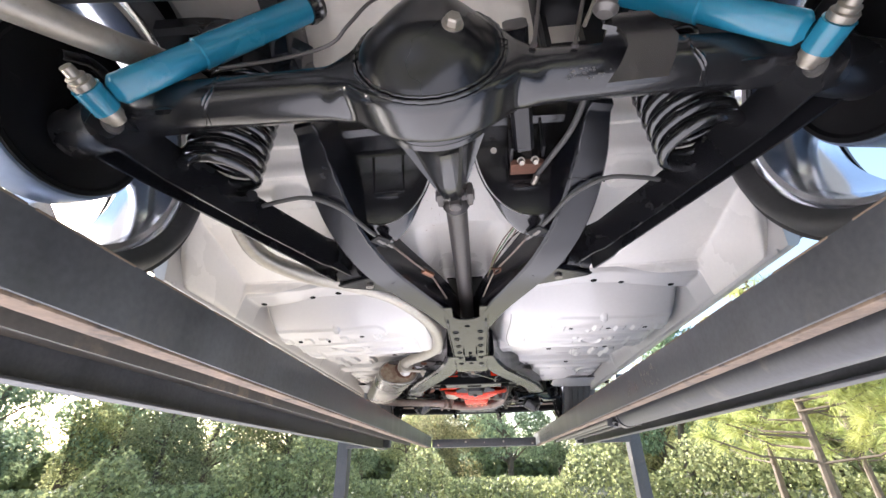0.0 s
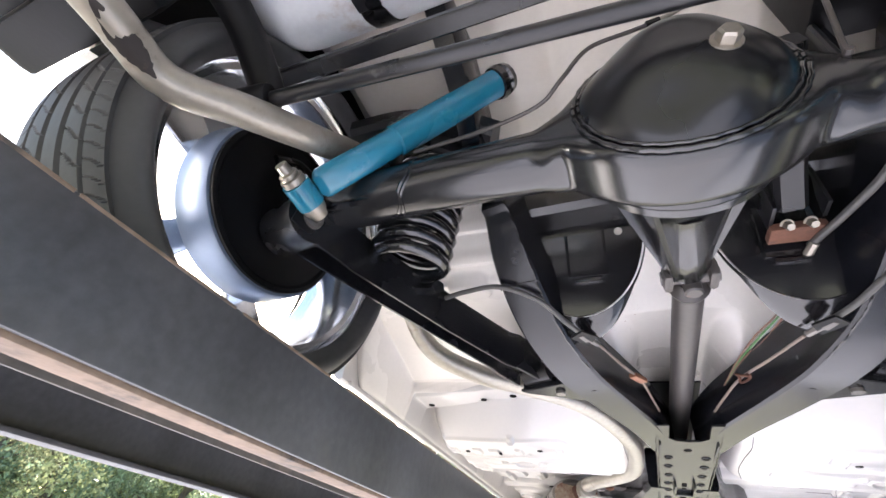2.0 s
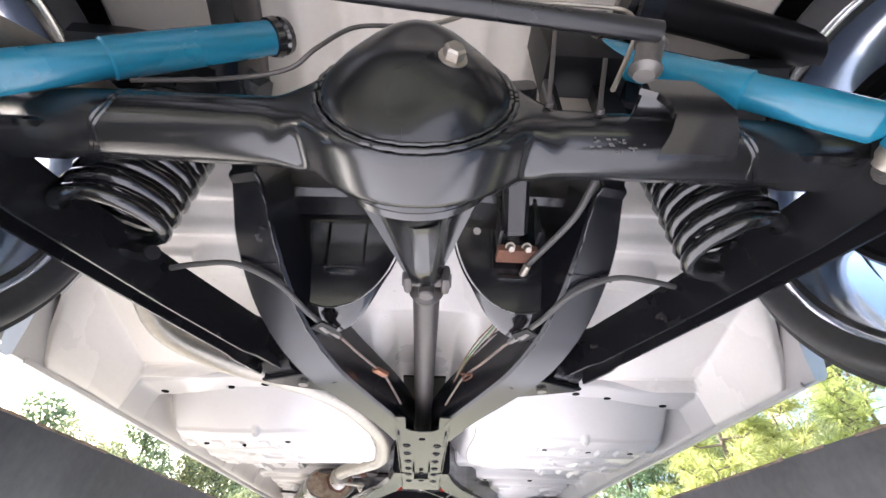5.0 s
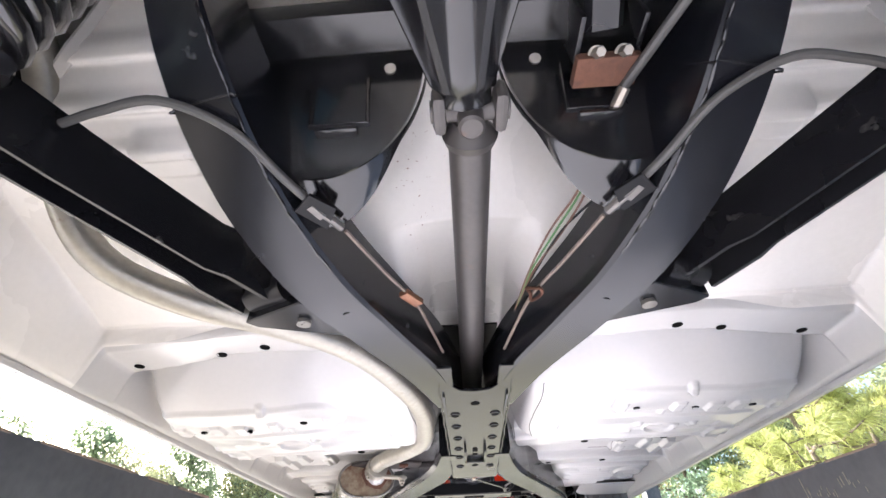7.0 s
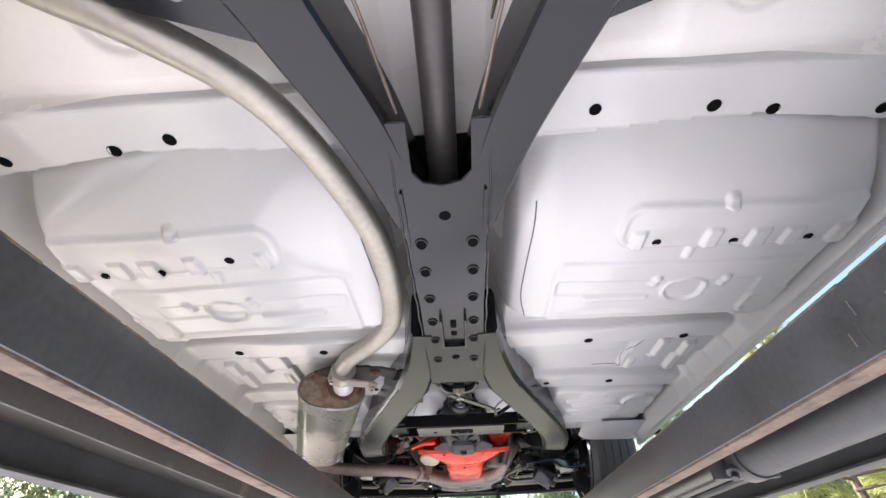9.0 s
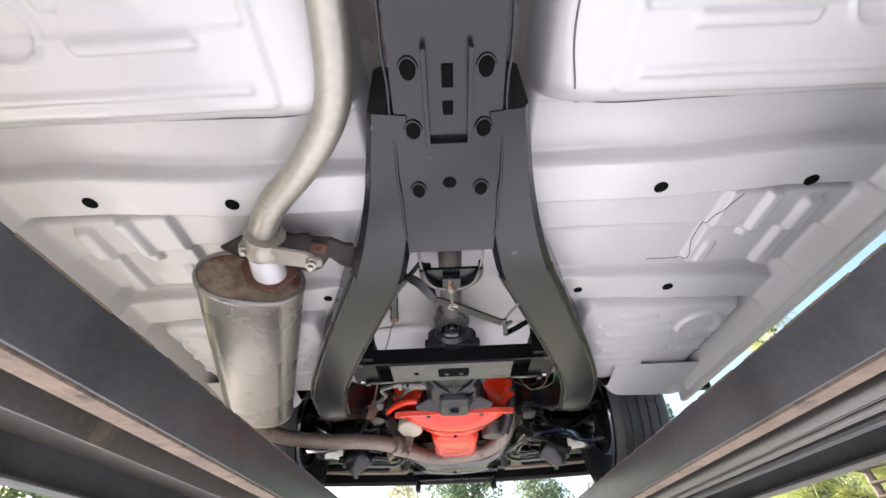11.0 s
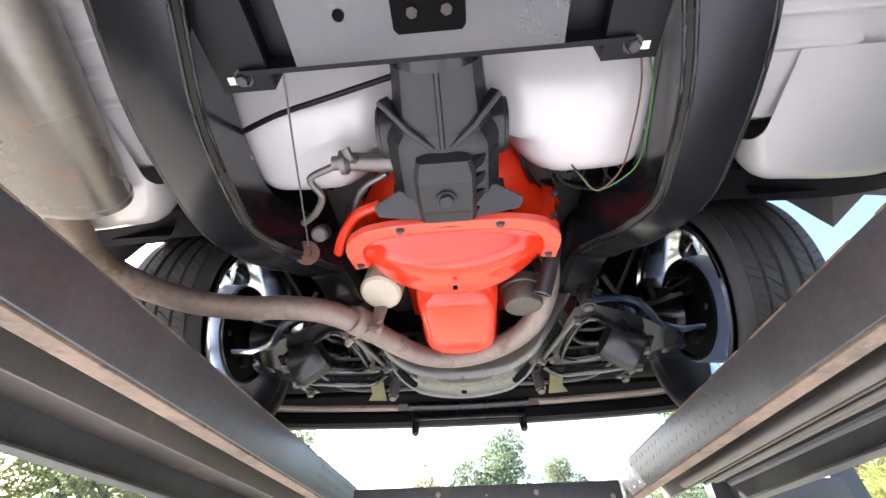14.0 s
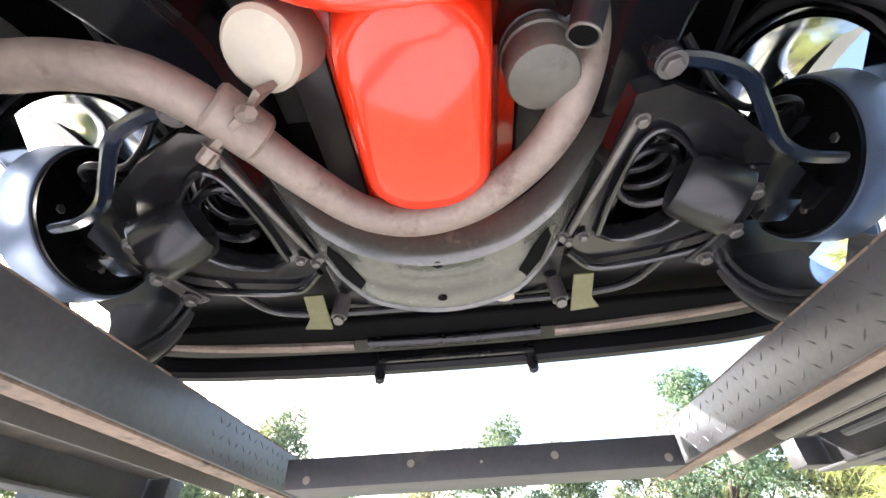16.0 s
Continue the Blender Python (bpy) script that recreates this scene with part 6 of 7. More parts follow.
# shift levers on the left of the gearbox
bm = bmesh.new()
tube(bm, [(-0.09, 2.90, 1.865), (-0.165, 2.895, 1.87)], 0.017, 14)
lathe(bm, (-0.165, 2.895, 1.87), (-1, 0, 0), [(0, 0.013), (0.01, 0.022), (0.02, 0.022), (0.022, 0.013), (0.035, 0.013)], 14)
tube(bm, [(-0.155, 2.89, 1.868), (-0.16, 2.87, 1.85), (-0.165, 2.855, 1.855)], 0.008, 8)
lv = part("shift_lever", bm, M["steel"], gear, "greasy steel shift levers")
bm = bmesh.new()
tube(bm, [(-0.20, 2.90, 1.868), (-0.248, 2.92, 1.862), (-0.238, 2.96, 1.858), (-0.262, 3.0, 1.858), (-0.298, 3.03, 1.86)], 0.007, 8)
part("shift_rod", bm, M["steel"], lv)
bm = bmesh.new()
tube(bm, [(-0.11, 2.93, 1.875), (-0.165, 2.965, 1.872), (-0.20, 3.04, 1.87), (-0.235, 3.10, 1.868), (-0.262, 3.13, 1.866)], 0.006, 8)
part("shift_rod", bm, M["steel"], lv)
bm = bmesh.new()
lathe(bm, (-0.275, 3.06, 1.855), (-0.1, 0.5, 0.6), [(0, 0.012), (0.004, 0.017), (0.05, 0.017), (0.054, 0.010), (0.09, 0.010)], 14)
part("rod_swivel", bm, M["shaft"], lv)
bm = bmesh.new()
lathe(bm, (-0.322, 3.125, 1.862), (0.25, -0.75, -0.5), [(0, 0.010), (0, 0.026), (0.003, 0.027), (0.006, 0.021), (0.009, 0.027), (0.012, 0.026), (0.012, 0.010), (0.018, 0.009)], 24)
part("cable_pulley", bm, M["rust"], lv, "rusty cable pulley")

# ---- engine ----
def bell_arc(hx, y0, depth, n=56, power=3.5):
    """Half a rounded outline, open towards the engine."""
    out = []
    for k in range(n + 1):
        c, s = math.cos(math.pi * k / n), math.sin(math.pi * k / n)
        out.append((hx * math.copysign(abs(c) ** (2 / power), c), y0 - depth * abs(s) ** (2 / power)))
    return out


def bell_z(y):
    """The slanted face on which the cover is bolted."""
    return 1.798 + 0.30 * (y - 2.99)


# pressed cover: recessed behind the flange, swelling towards the oil pan, with a turned-up front
inner_arc = bell_arc(0.190, 3.168, 0.152)
bm = bmesh.new()
rows = []
for x, y in inner_arc:
    q = min(1.0, abs(x) / 0.190)
    yf = 3.168 + 0.022 * (1 - q * q)
    zf = 1.775 + 0.078 * q ** 2.2
    z0 = bell_z(y)
    row = [bm.verts.new((x, y, z0 - 0.003))]
    for k in range(1, 19):
        v = k / 18
        wall = 0.020 * math.exp(-((v - 0.16) / 0.13) ** 2) * (1 - q ** 4)
        bead = 0.004 * math.exp(-((v - 0.30) / 0.10) ** 2) * sum(math.exp(-((x - bx) / 0.008) ** 2) for bx in (-0.06, 0.0, 0.06))
        z = z0 + (zf - z0) * v + wall - bead - 0.016 * math.sin(math.pi * min(1.0, v * 1.05)) ** 2 * (1 - q ** 3)
        row.append(bm.verts.new((x * (1 + 0.05 * math.sin(math.pi * v) * q), y + (yf - y) * v, z)))
    for dy, z in ((0.006, zf + 0.004), (0.010, zf + 0.016), (0.012, 2.02)):
        row.append(bm.verts.new((x, yf + dy, z)))
    rows.append(row)
for a, b in zip(rows, rows[1:]):
    for k in range(len(a) - 1):
        bm.faces.new((a[k], b[k], b[k + 1], a[k + 1]))
eng = part("bell_housing", bm, M["orange"], car, "glossy orange bell housing cover", smooth=60)
# flat worn flange round the cover
outer_arc = bell_arc(0.222, 3.176, 0.190)
bm = bmesh.new()
bands = []
for (xo, yo), (xi, yi) in zip(outer_arc, inner_arc):
    e = 0.0012 * math.sin(xo * 90) + 0.0008 * math.sin(yo * 240)
    bands.append([bm.verts.new((x, y, bell_z(y) - dz)) for x, y, dz in ((xi, yi, 0.000), (xi * 1.008, yi - 0.001, 0.0065), (xo + e, yo, 0.0065), (xo * 1.006 + e, yo - 0.002, 0.004), (xo * 1.006 + e, yo - 0.002, -0.012), (xo * 0.97, yo + 0.01, -0.016))])
for a, b in zip(bands, bands[1:]):
    for k in range(5):
        bm.faces.new((a[k], a[k + 1], b[k + 1], b[k]))
part("housing_flange", bm, M["orange_edge"], eng, "pale worn orange bolted flange", smooth=30)
for bx, by in ((-0.092, 2.998), (0.092, 2.998), (0.204, 3.15), (-0.206, 3.15)):
    bm = bmesh.new()
    hexbolt(bm, (bx, by, bell_z(by) - 0.0065), (0, 0.2, -1), 0.0065, 0.006)
    part("flange_bolt", bm, M["shaft"], eng)
# grey wings of the gearbox front where it bolts to the housing
for s in (-1, 1):
    bm = bmesh.new()
    plate(bm, mirrored([(0.045, 2.985, 1.799), (0.128, 2.975, 1.806), (0.135, 2.955, 1.812), (0.085, 2.935, 1.830), (0.045, 2.94, 1.815)], s), 0.010, 0.002)
    part("gearbox_wing", bm, M["cast"], gear)
# cast body of the housing, widening to the engine, with bolt ears along its front edge
for s in (-1, 1):
    bm = bmesh.new()
    rows = []
    for y, r in ((2.965, 0.115), (2.98, 0.135), (3.03, 0.165), (3.085, 0.195), (3.115, 0.215), (3.12, 0.240), (3.142, 0.244), (3.146, 0.20)):
        row = []
        for k in range(15):
            a = radians(-44 + 3.4 * k)
            lug = 1.0 + (0.055 * math.exp(-((k % 5 - 2) / 0.9) ** 2) if r > 0.24 else 0.0)
            row.append(bm.verts.new((s * r * lug * math.cos(a), y, 2.0 + r * lug * math.sin(a))))
        rows.append(row)
    for r0, r1 in zip(rows, rows[1:]):
        for k in range(14):
            bm.faces.new((r0[k], r0[k + 1], r1[k + 1], r1[k]))
    side = part("housing_side", bm, M["orange"], eng, smooth=30)
    for a in (-37, -20, -3):
        bm = bmesh.new()
        hexbolt(bm, (s * 0.243 * math.cos(radians(a)), 3.119, 2.0 + 0.243 * math.sin(radians(a))), (0, -1, 0), 0.007, 0.007)
        part("flange_bolt", bm, M["shaft"], side)
# clutch fork arm beside the housing
bm = bmesh.new()
tube(bm, [(-0.125, 2.975, 1.84), (-0.175, 3.00, 1.845), (-0.222, 3.06, 1.85), (-0.25, 3.12, 1.855)], 0.011, 12)
part("clutch_arm", bm, M["orange"], eng, "red painted clutch fork arm", smooth=60)
bm = bmesh.new()
box(bm, -0.005, 0.005, 3.150, 3.157, 1.762, 1.769, 0.001)
part("cover_slot", bm, M["hole"], eng)
# oil pan: deep rear sump
bm = bmesh.new()
ring = []
rows = []
def pan_row(z, hx, y0, y1, rc):
    pts = []
    for cx, cy, a0 in ((hx - rc, y1 - rc, 0), (-hx + rc, y1 - rc, 90), (-hx + rc, y0 + rc, 180), (hx - rc, y0 + rc, 270)):
        for k in range(7):
            a = radians(a0 + 15 * k)
            pts.append(bm.verts.new((cx + rc * math.cos(a), cy + rc * math.sin(a), z)))
    return pts
rows = [pan_row(1.98, 0.125, 3.19, 3.98, 0.03), pan_row(1.93, 0.115, 3.17, 3.80, 0.04), pan_row(1.87, 0.10, 3.175, 3.54, 0.06), pan_row(1.80, 0.093, 3.18, 3.495, 0.07), pan_row(1.780, 0.088, 3.186, 3.485, 0.07), pan_row(1.768, 0.078, 3.198, 3.468, 0.066), pan_row(1.762, 0.060, 3.22, 3.44, 0.052)]
for a, b in zip(rows, rows[1:]):
    for j in range(28):
        bm.faces.new((a[j], a[(j + 1) % 28], b[(j + 1) % 28], b[j]))
bm.faces.new(rows[-1])
part("oil_pan", bm, M["orange"], car, "glossy orange oil pan with a deep sump", smooth=60)
bm = bmesh.new()
box(bm, -0.17, 0.17, 3.17, 3.85, 2.04, 2.30, 0.02)
part("engine_block", bm, M["orange"], car, "orange engine block")
for s in (-1, 1):
    bm = bmesh.new()
    box(bm, s * 0.172, s * 0.25, 3.25, 3.8, 2.06, 2.16, 0.02)
    part("exhaust_manifold", bm, M["shaft"], car, "dark brown exhaust manifold")
bm = bmesh.new()
lathe(bm, (-0.178, 3.235, 1.815), (0.1, 0.30, 1), [(0, 0.030), (0.002, 0.043), (0.008, 0.049), (0.10, 0.049), (0.105, 0.04)], 28)
part("oil_filter", bm, M["ivory"], car, "ivory painted oil filter")
bm = bmesh.new()
lathe(bm, (0.155, 3.295, 1.793), (0.02, -0.05, 1), [(0, 0.025), (0.004, 0.043), (0.01, 0.046), (0.05, 0.046), (0.052, 0.049), (0.06, 0.049), (0.062, 0.046), (0.16, 0.046)], 26)
starter = part("starter_motor", bm, M["starter"], car, "grey steel starter motor")
bm = bmesh.new()
lathe(bm, (0.157, 3.29, 1.865), (0.02, -0.05, 1), [(0, 0.047), (0.001, 0.049), (0.02, 0.049), (0.021, 0.047)], 26)
part("motor_band", bm, M["satin"], starter)
bm = bmesh.new()
lathe(bm, (0.205, 3.27, 1.86), (0.02, -0.05, 1), [(0, 0.018), (0.004, 0.022), (0.09, 0.022), (0.094, 0.016)], 18)
part("solenoid", bm, M["cast"], starter)
bm = bmesh.new()
rows = tube(bm, [(0.195, 3.248, 1.80), (0.215, 3.222, 1.85), (0.232, 3.195, 1.91), (0.235, 3.17, 2.02)], 0.02, 16)
drain = part("drain_tube", bm, M["cast"], car, "open-ended dark steel tube")
bm = bmesh.new()
lathe(bm, (0.195, 3.248, 1.80), (-0.33, 0.43, -0.83), [(0, 0.0175), (0.0008, 0.0175)], 20)
part("tube_mouth", bm, M["hole"], drain)
bm = bmesh.new()
tube(bm, [(0.195 + 0.0185 * (math.cos(a) * 0.93), 3.248 + 0.0185 * (math.sin(a) * 0.88 + math.cos(a) * 0.15), 1.7995 + 0.0185 * (math.sin(a) * 0.45 - math.cos(a) * 0.33)) for a in [2 * math.pi * k / 20 for k in range(21)]], 0.0022, 6, 2)
part("tube_rim", bm, M["steel"], drain)
# firewall, inner fenders and splash panels
for s in (-1, 1):
    bm = bmesh.new()
    box(bm, s * 0.50, s * 0.515, 2.95, 4.05, 2.02, 2.5, 0.002)
    part("inner_fender", bm, M["black"], car)
    # dark arch edge between the floor and the wheel
    bm = bmesh.new()
    sweep(bm, curve_points(mirrored([(0.42, 3.10, 1.935), (0.52, 3.06, 1.925), (0.60, 3.05, 1.915), (0.68, 3.05, 1.90), (0.76, 3.045, 1.885), (0.83, 3.015, 1.865), (0.90, 2.965, 1.845)], s)), rect(0.10, 0.025, 0.008), scale=lambda t: (1.2 - 0.85 * t, 1.0))
    part("splash_panel", bm, M["black"], car)
    # rounded sill end
    bm = bmesh.new()
    rows = []
    for i in range(25):
        x = 0.50 + 0.34 * i / 24
        yf = 2.995 + 0.010 * float(smoothstep(0.55, 0.70, np.float64(x))) - 0.10 * max(0.0, (x - 0.74) / 0.10) ** 2 - 0.09 * max(0.0, (0.58 - x) / 0.08) ** 2
        rise = 0.05 * max(0.0, (x - 0.76) / 0.08) ** 2
        row = []
        for j in range(13):
            th = math.pi / 2 * j / 12
            row.append(bm.verts.new((s * x, yf - 0.055 + 0.055 * math.sin(th), 1.818 + rise + 0.075 * (1 - math.cos(th)))))
        row.insert(0, bm.verts.new((s * x, 2.74, 1.836 + rise)))
        row.append(bm.verts.new((s * x, yf, 1.96)))
        rows.append(row)
    for r0, r1 in zip(rows, rows[1:]):
        for j in range(len(r0) - 1):
            bm.faces.new((r0[j], r0[j + 1], r1[j + 1], r1[j]))
    part("torque_box", bm, M["white"], car, "white rounded front end of the sill", smooth=50)
# firewall foot and toe pans
for s in (-1, 1):
    bm = bmesh.new()
    rows = []
    for iy in range(33):
        y = 2.70 + 0.345 * iy / 32
        row = []
        for ix in range(33):
            x = 0.065 + 0.37 * ix / 32
            d = min(0.435 - x, 3.045 - y)
            for cx, r in ((0.435 - 0.10, 0.10), (0.10 + 0.13, 0.13)):
                if (x - cx) * (cx - 0.25) > 0 and y > 3.045 - r:
                    d = min(d, r - math.hypot(x - cx, y - 3.045 + r))
            drop = min(1.0, max(0.0, (y - 2.72) / 0.12))
            drop = drop * drop * (3 - 2 * drop)
            k = math.sqrt(max(0.0, 1 - (1 - min(1.0, max(0.0, d) / 0.085)) ** 2))
            start = 1.992 - 0.35 * x * x
            inner = float(smoothstep(0.15, 0.065, x))
            inside = start + (1.902 + 0.05 * inner + 0.02 * ((x - 0.26) / 0.15) ** 2 * (1 - inner) - start) * drop
            row.append(bm.verts.new((s * x, y, inside + (2.12 - inside) * (1 - k) * drop)))
        rows.append(row)
    for r0, r1 in zip(rows, rows[1:]):
        for ix in range(32):
            bm.faces.new((r0[ix], r0[ix + 1], r1[ix + 1], r1[ix]))
    toe = part("toe_pan", bm, M["white"], car, "white rounded toe pan", smooth=60)
    bm = bmesh.new()
    box(bm, s * 0.25, s * 0.266, 3.020, 3.030, 1.955, 1.962, 0.002)
    part("toe_pan_slot", bm, M["hole"], toe)
bm = bmesh.new()
box(bm, -0.80, 0.80, 2.91, 2.92, 1.99, 2.5, 0.002)
part("bulkhead", bm, M["black"], car, "black engine bay bulkhead")
rng = random.Random(31)
for k in range(9):
    bm = bmesh.new()
    x0 = 0.16 + 0.018 * k + rng.uniform(-0.01, 0.01)
    sag = rng.uniform(0.0, 0.06)
    tube(bm, [(x0, 2.935, 2.03), (x0 + rng.uniform(-0.02, 0.05), 2.98 + rng.uniform(0, 0.03), 1.97 - sag), (x0 + rng.uniform(0.02, 0.09), 3.05, 1.96 - sag * rng.random()), (x0 + rng.uniform(0.0, 0.12), 3.12, 2.04)], rng.uniform(0.0018, 0.004), 6)
    part("engine_wire", bm, M["black"], car)
for mat, dx in (("green_wire", 0), ("brown_wire", 0.012)):
    bm = bmesh.new()
    tube(bm, [(0.288 - dx, 2.66, 1.90), (0.312 - dx, 2.74, 1.885), (0.332 - dx * 1.5, 2.80, 1.875), (0.345 - dx * 2, 2.88, 1.872), (0.345 - dx * 2, 2.96, 1.872), (0.29, 3.01, 1.875), (0.255, 2.98, 1.885), (0.22, 2.95, 1.93)], 0.0017, 6)
    part("wire", bm, M[mat], car)
bm = bmesh.new()
tube(bm, [(-0.36, 2.835, 1.885), (-0.27, 2.80, 1.882), (-0.19, 2.78, 1.882), (-0.07, 2.755, 1.89)], 0.005, 8)
part("speedometer_cable", bm, M["black"], car)

# ---- front suspension ----
bm = bmesh.new()
rows = []
for i in range(41):
    x = -0.36 + 0.72 * i / 40
    a = abs(x)
    yc = 3.683 - 2.7 * min(a, 0.21) ** 2 - 0.62 * max(0, a - 0.21)
    lift_z = 1.759 + 1.5 * max(0, a - 0.135) ** 1.5 + 0.5 * max(0, a - 0.2)
    wy = 0.100 - 0.06 * max(0, a - 0.15) / 0.2
    prof = [(-1, 0.07), (-1.0, 0.016), (-0.96, 0.004), (-0.86, -0.004), (-0.80, 0.002), (-0.3, 0.0), (0.4, 0.004), (0.80, 0.010), (0.86, 0.004), (0.96, 0.012), (1.0, 0.026), (1.0, 0.08)]
    rows.append([bm.verts.new((x, yc + wy * u, lift_z + v)) for u, v in prof])
for a, b in zip(rows, rows[1:]):
    for j in range(11):
        bm.faces.new((a[j], a[j + 1], b[j + 1], b[j]))
fcm = part("front_cross_member", bm, M["grass_sheen_frame"], car, "curved front cross member, olive grass sheen put into its worn grey", smooth=50)
for y, z in ((3.60, 1.7595), (3.71, 1.7605)):
    bm = bmesh.new()
    lathe(bm, (-0.005, y, z + 0.003), (0, 0, -1), [(0, 0.009), (0.005, 0.009)], 14)
    part("frame_hole", bm, M["hole"], fcm)
for s in (-1, 1):
    bm = bmesh.new()
    plate(bm, mirrored([(0.140, 3.635, 1.757), (0.160, 3.575, 1.7605), (0.182, 3.535, 1.766), (0.19, 3.56, 1.769), (0.178, 3.62, 1.766), (0.155, 3.66, 1.761)], s), 0.003)
    part("frame_opening", bm, M["hole"], fcm)
    # lower arm: stamped A-shape with raised rims
    bm = bmesh.new()
    outer = [(0.245, 3.66), (0.30, 3.70), (0.42, 3.68), (0.53, 3.63), (0.60, 3.57), (0.60, 3.51), (0.50, 3.43), (0.42, 3.375), (0.33, 3.33), (0.285, 3.34), (0.275, 3.40)]
    inner = [(0.29, 3.62), (0.33, 3.64), (0.39, 3.63), (0.425, 3.60), (0.44, 3.56), (0.43, 3.50), (0.40, 3.45), (0.36, 3.41), (0.33, 3.40), (0.31, 3.43), (0.295, 3.52)]
    vo = [bm.verts.new((s * x, y, 1.815)) for x, y in outer]
    vi = [bm.verts.new((s * x, y, 1.822)) for x, y in inner]
    vo2 = [bm.verts.new((s * x, y, 1.85)) for x, y in outer]
    vi2 = [bm.verts.new((s * x, y, 1.85)) for x, y in inner]
    for k in range(11):
        j = (k + 1) % 11
        bm.faces.new((vo[k], vo[j], vi[j], vi[k]))
        bm.faces.new((vo[k], vo[j], vo2[j], vo2[k]))
        bm.faces.new((vi[k], vi[j], vi2[j], vi2[k]))
    la = part("lower_control_arm", bm, M["gloss"], car, "gloss black stamped lower control arm", smooth=40)
    bm = bmesh.new()
    tube(bm, mirrored([(x, y, 1.814) for x, y in inner + inner[:1]], s), 0.0055, 8, 4)
    part("arm_rim", bm, M["gloss"], la)
    bm = bmesh.new()
    tube(bm, mirrored([(0.24, 3.66, 1.81), (0.30, 3.705, 1.80), (0.42, 3.69, 1.80), (0.50, 3.66, 1.80), (0.54, 3.62, 1.81)], s), 0.008, 10)
    part("arm_edge", bm, M["gloss"], la)
    # cross shaft with bolts
    bm = bmesh.new()
    tube(bm, mirrored([(0.236, 3.626, 1.818), (0.29, 3.363, 1.80)], s), 0.0068, 12)
    shaft2 = part("arm_cross_shaft", bm, M["steel"], la, "bare steel cross shaft")
    for p in ((0.236, 3.626, 1.81), (0.29, 3.363, 1.792), (0.262, 3.615, 1.81), (0.222, 3.61, 1.81)):
        bm = bmesh.new()
        hexbolt(bm, (p[0] * s, p[1], p[2]), (0, 0.1, -1), 0.0085, 0.009)
        part("shaft_bolt", bm, M["steel"], la)
    # spring inside the arm
    bm = bmesh.new()
    coil(bm, (s * 0.365, 3.52, 1.83), (s * 0.37, 3.52, 2.10), 0.052, 0.0085, 6)
    part("front_coil_spring", bm, M["satin"], car, "black front coil spring", smooth=60)
    # shock lower bar and cone
    bm = bmesh.new()
    lathe(bm, (s * 0.395, 3.505, 1.815), (s * 0.85, 0.12, -0.5), [(-0.01, 0.02), (0.0, 0.050), (0.012, 0.056), (0.085, 0.058), (0.089, 0.055), (0.086, 0.050), (0.07, 0.048)], 30)
    cone = part("spring_cup", bm, M["satin"], car, "satin black spring cup with a bolted end plate", smooth=40)
    cdir = Vector((s * 0.85, 0.12, -0.5)).normalized()
    cside = cdir.cross(Vector((0, 0, 1))).normalized()
    cup_up = cside.cross(cdir)
    cend = Vector((s * 0.395, 3.505, 1.815)) + cdir * 0.071
    bm = bmesh.new()
    lathe(bm, cend, cdir, [(0, 0.049), (0.003, 0.048), (0.003, 0.02), (0.010, 0.019), (0.012, 0.012), (0.024, 0.011)], 24)
    part("cup_plate", bm, M["black"], cone, smooth=30)
    for k in range(5):
        a = 2 * math.pi * k / 5 + 0.4
        bm = bmesh.new()
        hexbolt(bm, cend + cdir * 0.003 + cside * (0.034 * math.cos(a)) + cup_up * (0.034 * math.sin(a)), cdir, 0.006, 0.012)
        part("cup_bolt", bm, M["steel"], cone)
    bm = bmesh.new()
    sweep(bm, curve_points(mirrored([(0.452, 3.655, 1.762), (0.474, 3.59, 1.758), (0.483, 3.53, 1.764), (0.486, 3.455, 1.785)], s), 4), rect(0.030, 0.010, 0.003))
    part("cup_strap", bm, M["satin"], cone)
    for p in ((0.460, 3.63, 1.752), (0.478, 3.56, 1.752), (0.484, 3.49, 1.768)):
        bm = bmesh.new()
        hexbolt(bm, (p[0] * s, p[1], p[2]), (0, 0, -1), 0.011, 0.012)
        part("strap_bolt", bm, M["steel"], cone)
    # steering arm
    bm = bmesh.new()
    sweep(bm, curve_points(mirrored([(0.30, 3.285, 1.80), (0.36, 3.30, 1.812), (0.43, 3.335, 1.825), (0.48, 3.39, 1.825), (0.52, 3.44, 1.815), (0.58, 3.475, 1.815), (0.66, 3.50, 1.83)], s)), rect(0.021, 0.015, 0.005))
    st = part("steering_arm", bm, M["blue"], car, "gloss black steering arm, sky blue put into its colour")
    bm = bmesh.new()
    lathe(bm, (s * 0.30, 3.285, 1.785), (0, 0.1, 1), [(0, 0.011), (0.004, 0.018), (0.022, 0.020), (0.026, 0.014), (0.06, 0.012)], 18)
    part("joint_cap", bm, M["satin"], st)
    bm = bmesh.new()
    hexbolt(bm, (s * 0.30, 3.285, 1.784), (0, 0, -1), 0.013, 0.008)
    part("joint_nut", bm, M["shaft"], st, "brown-grey castle nut")
    # flexible hose to the drum, looping under the arm
    bm = bmesh.new()
    tube(bm, mirrored([(0.36, 3.30, 1.88), (0.41, 3.36, 1.85), (0.47, 3.40, 1.848), (0.53, 3.40, 1.86), (0.585, 3.43, 1.89), (0.625, 3.47, 1.92)], s), 0.006, 10)
    part("front_brake_hose", bm, M["black"], car)
    # knuckle and small fittings at the drum
    bm = bmesh.new()
    lathe(bm, (s * 0.635, AX_F - AHEAD, AX_Z), (s, 0, 0), [(-0.05, 0.03), (-0.02, 0.05), (0.02, 0.07)], 20)
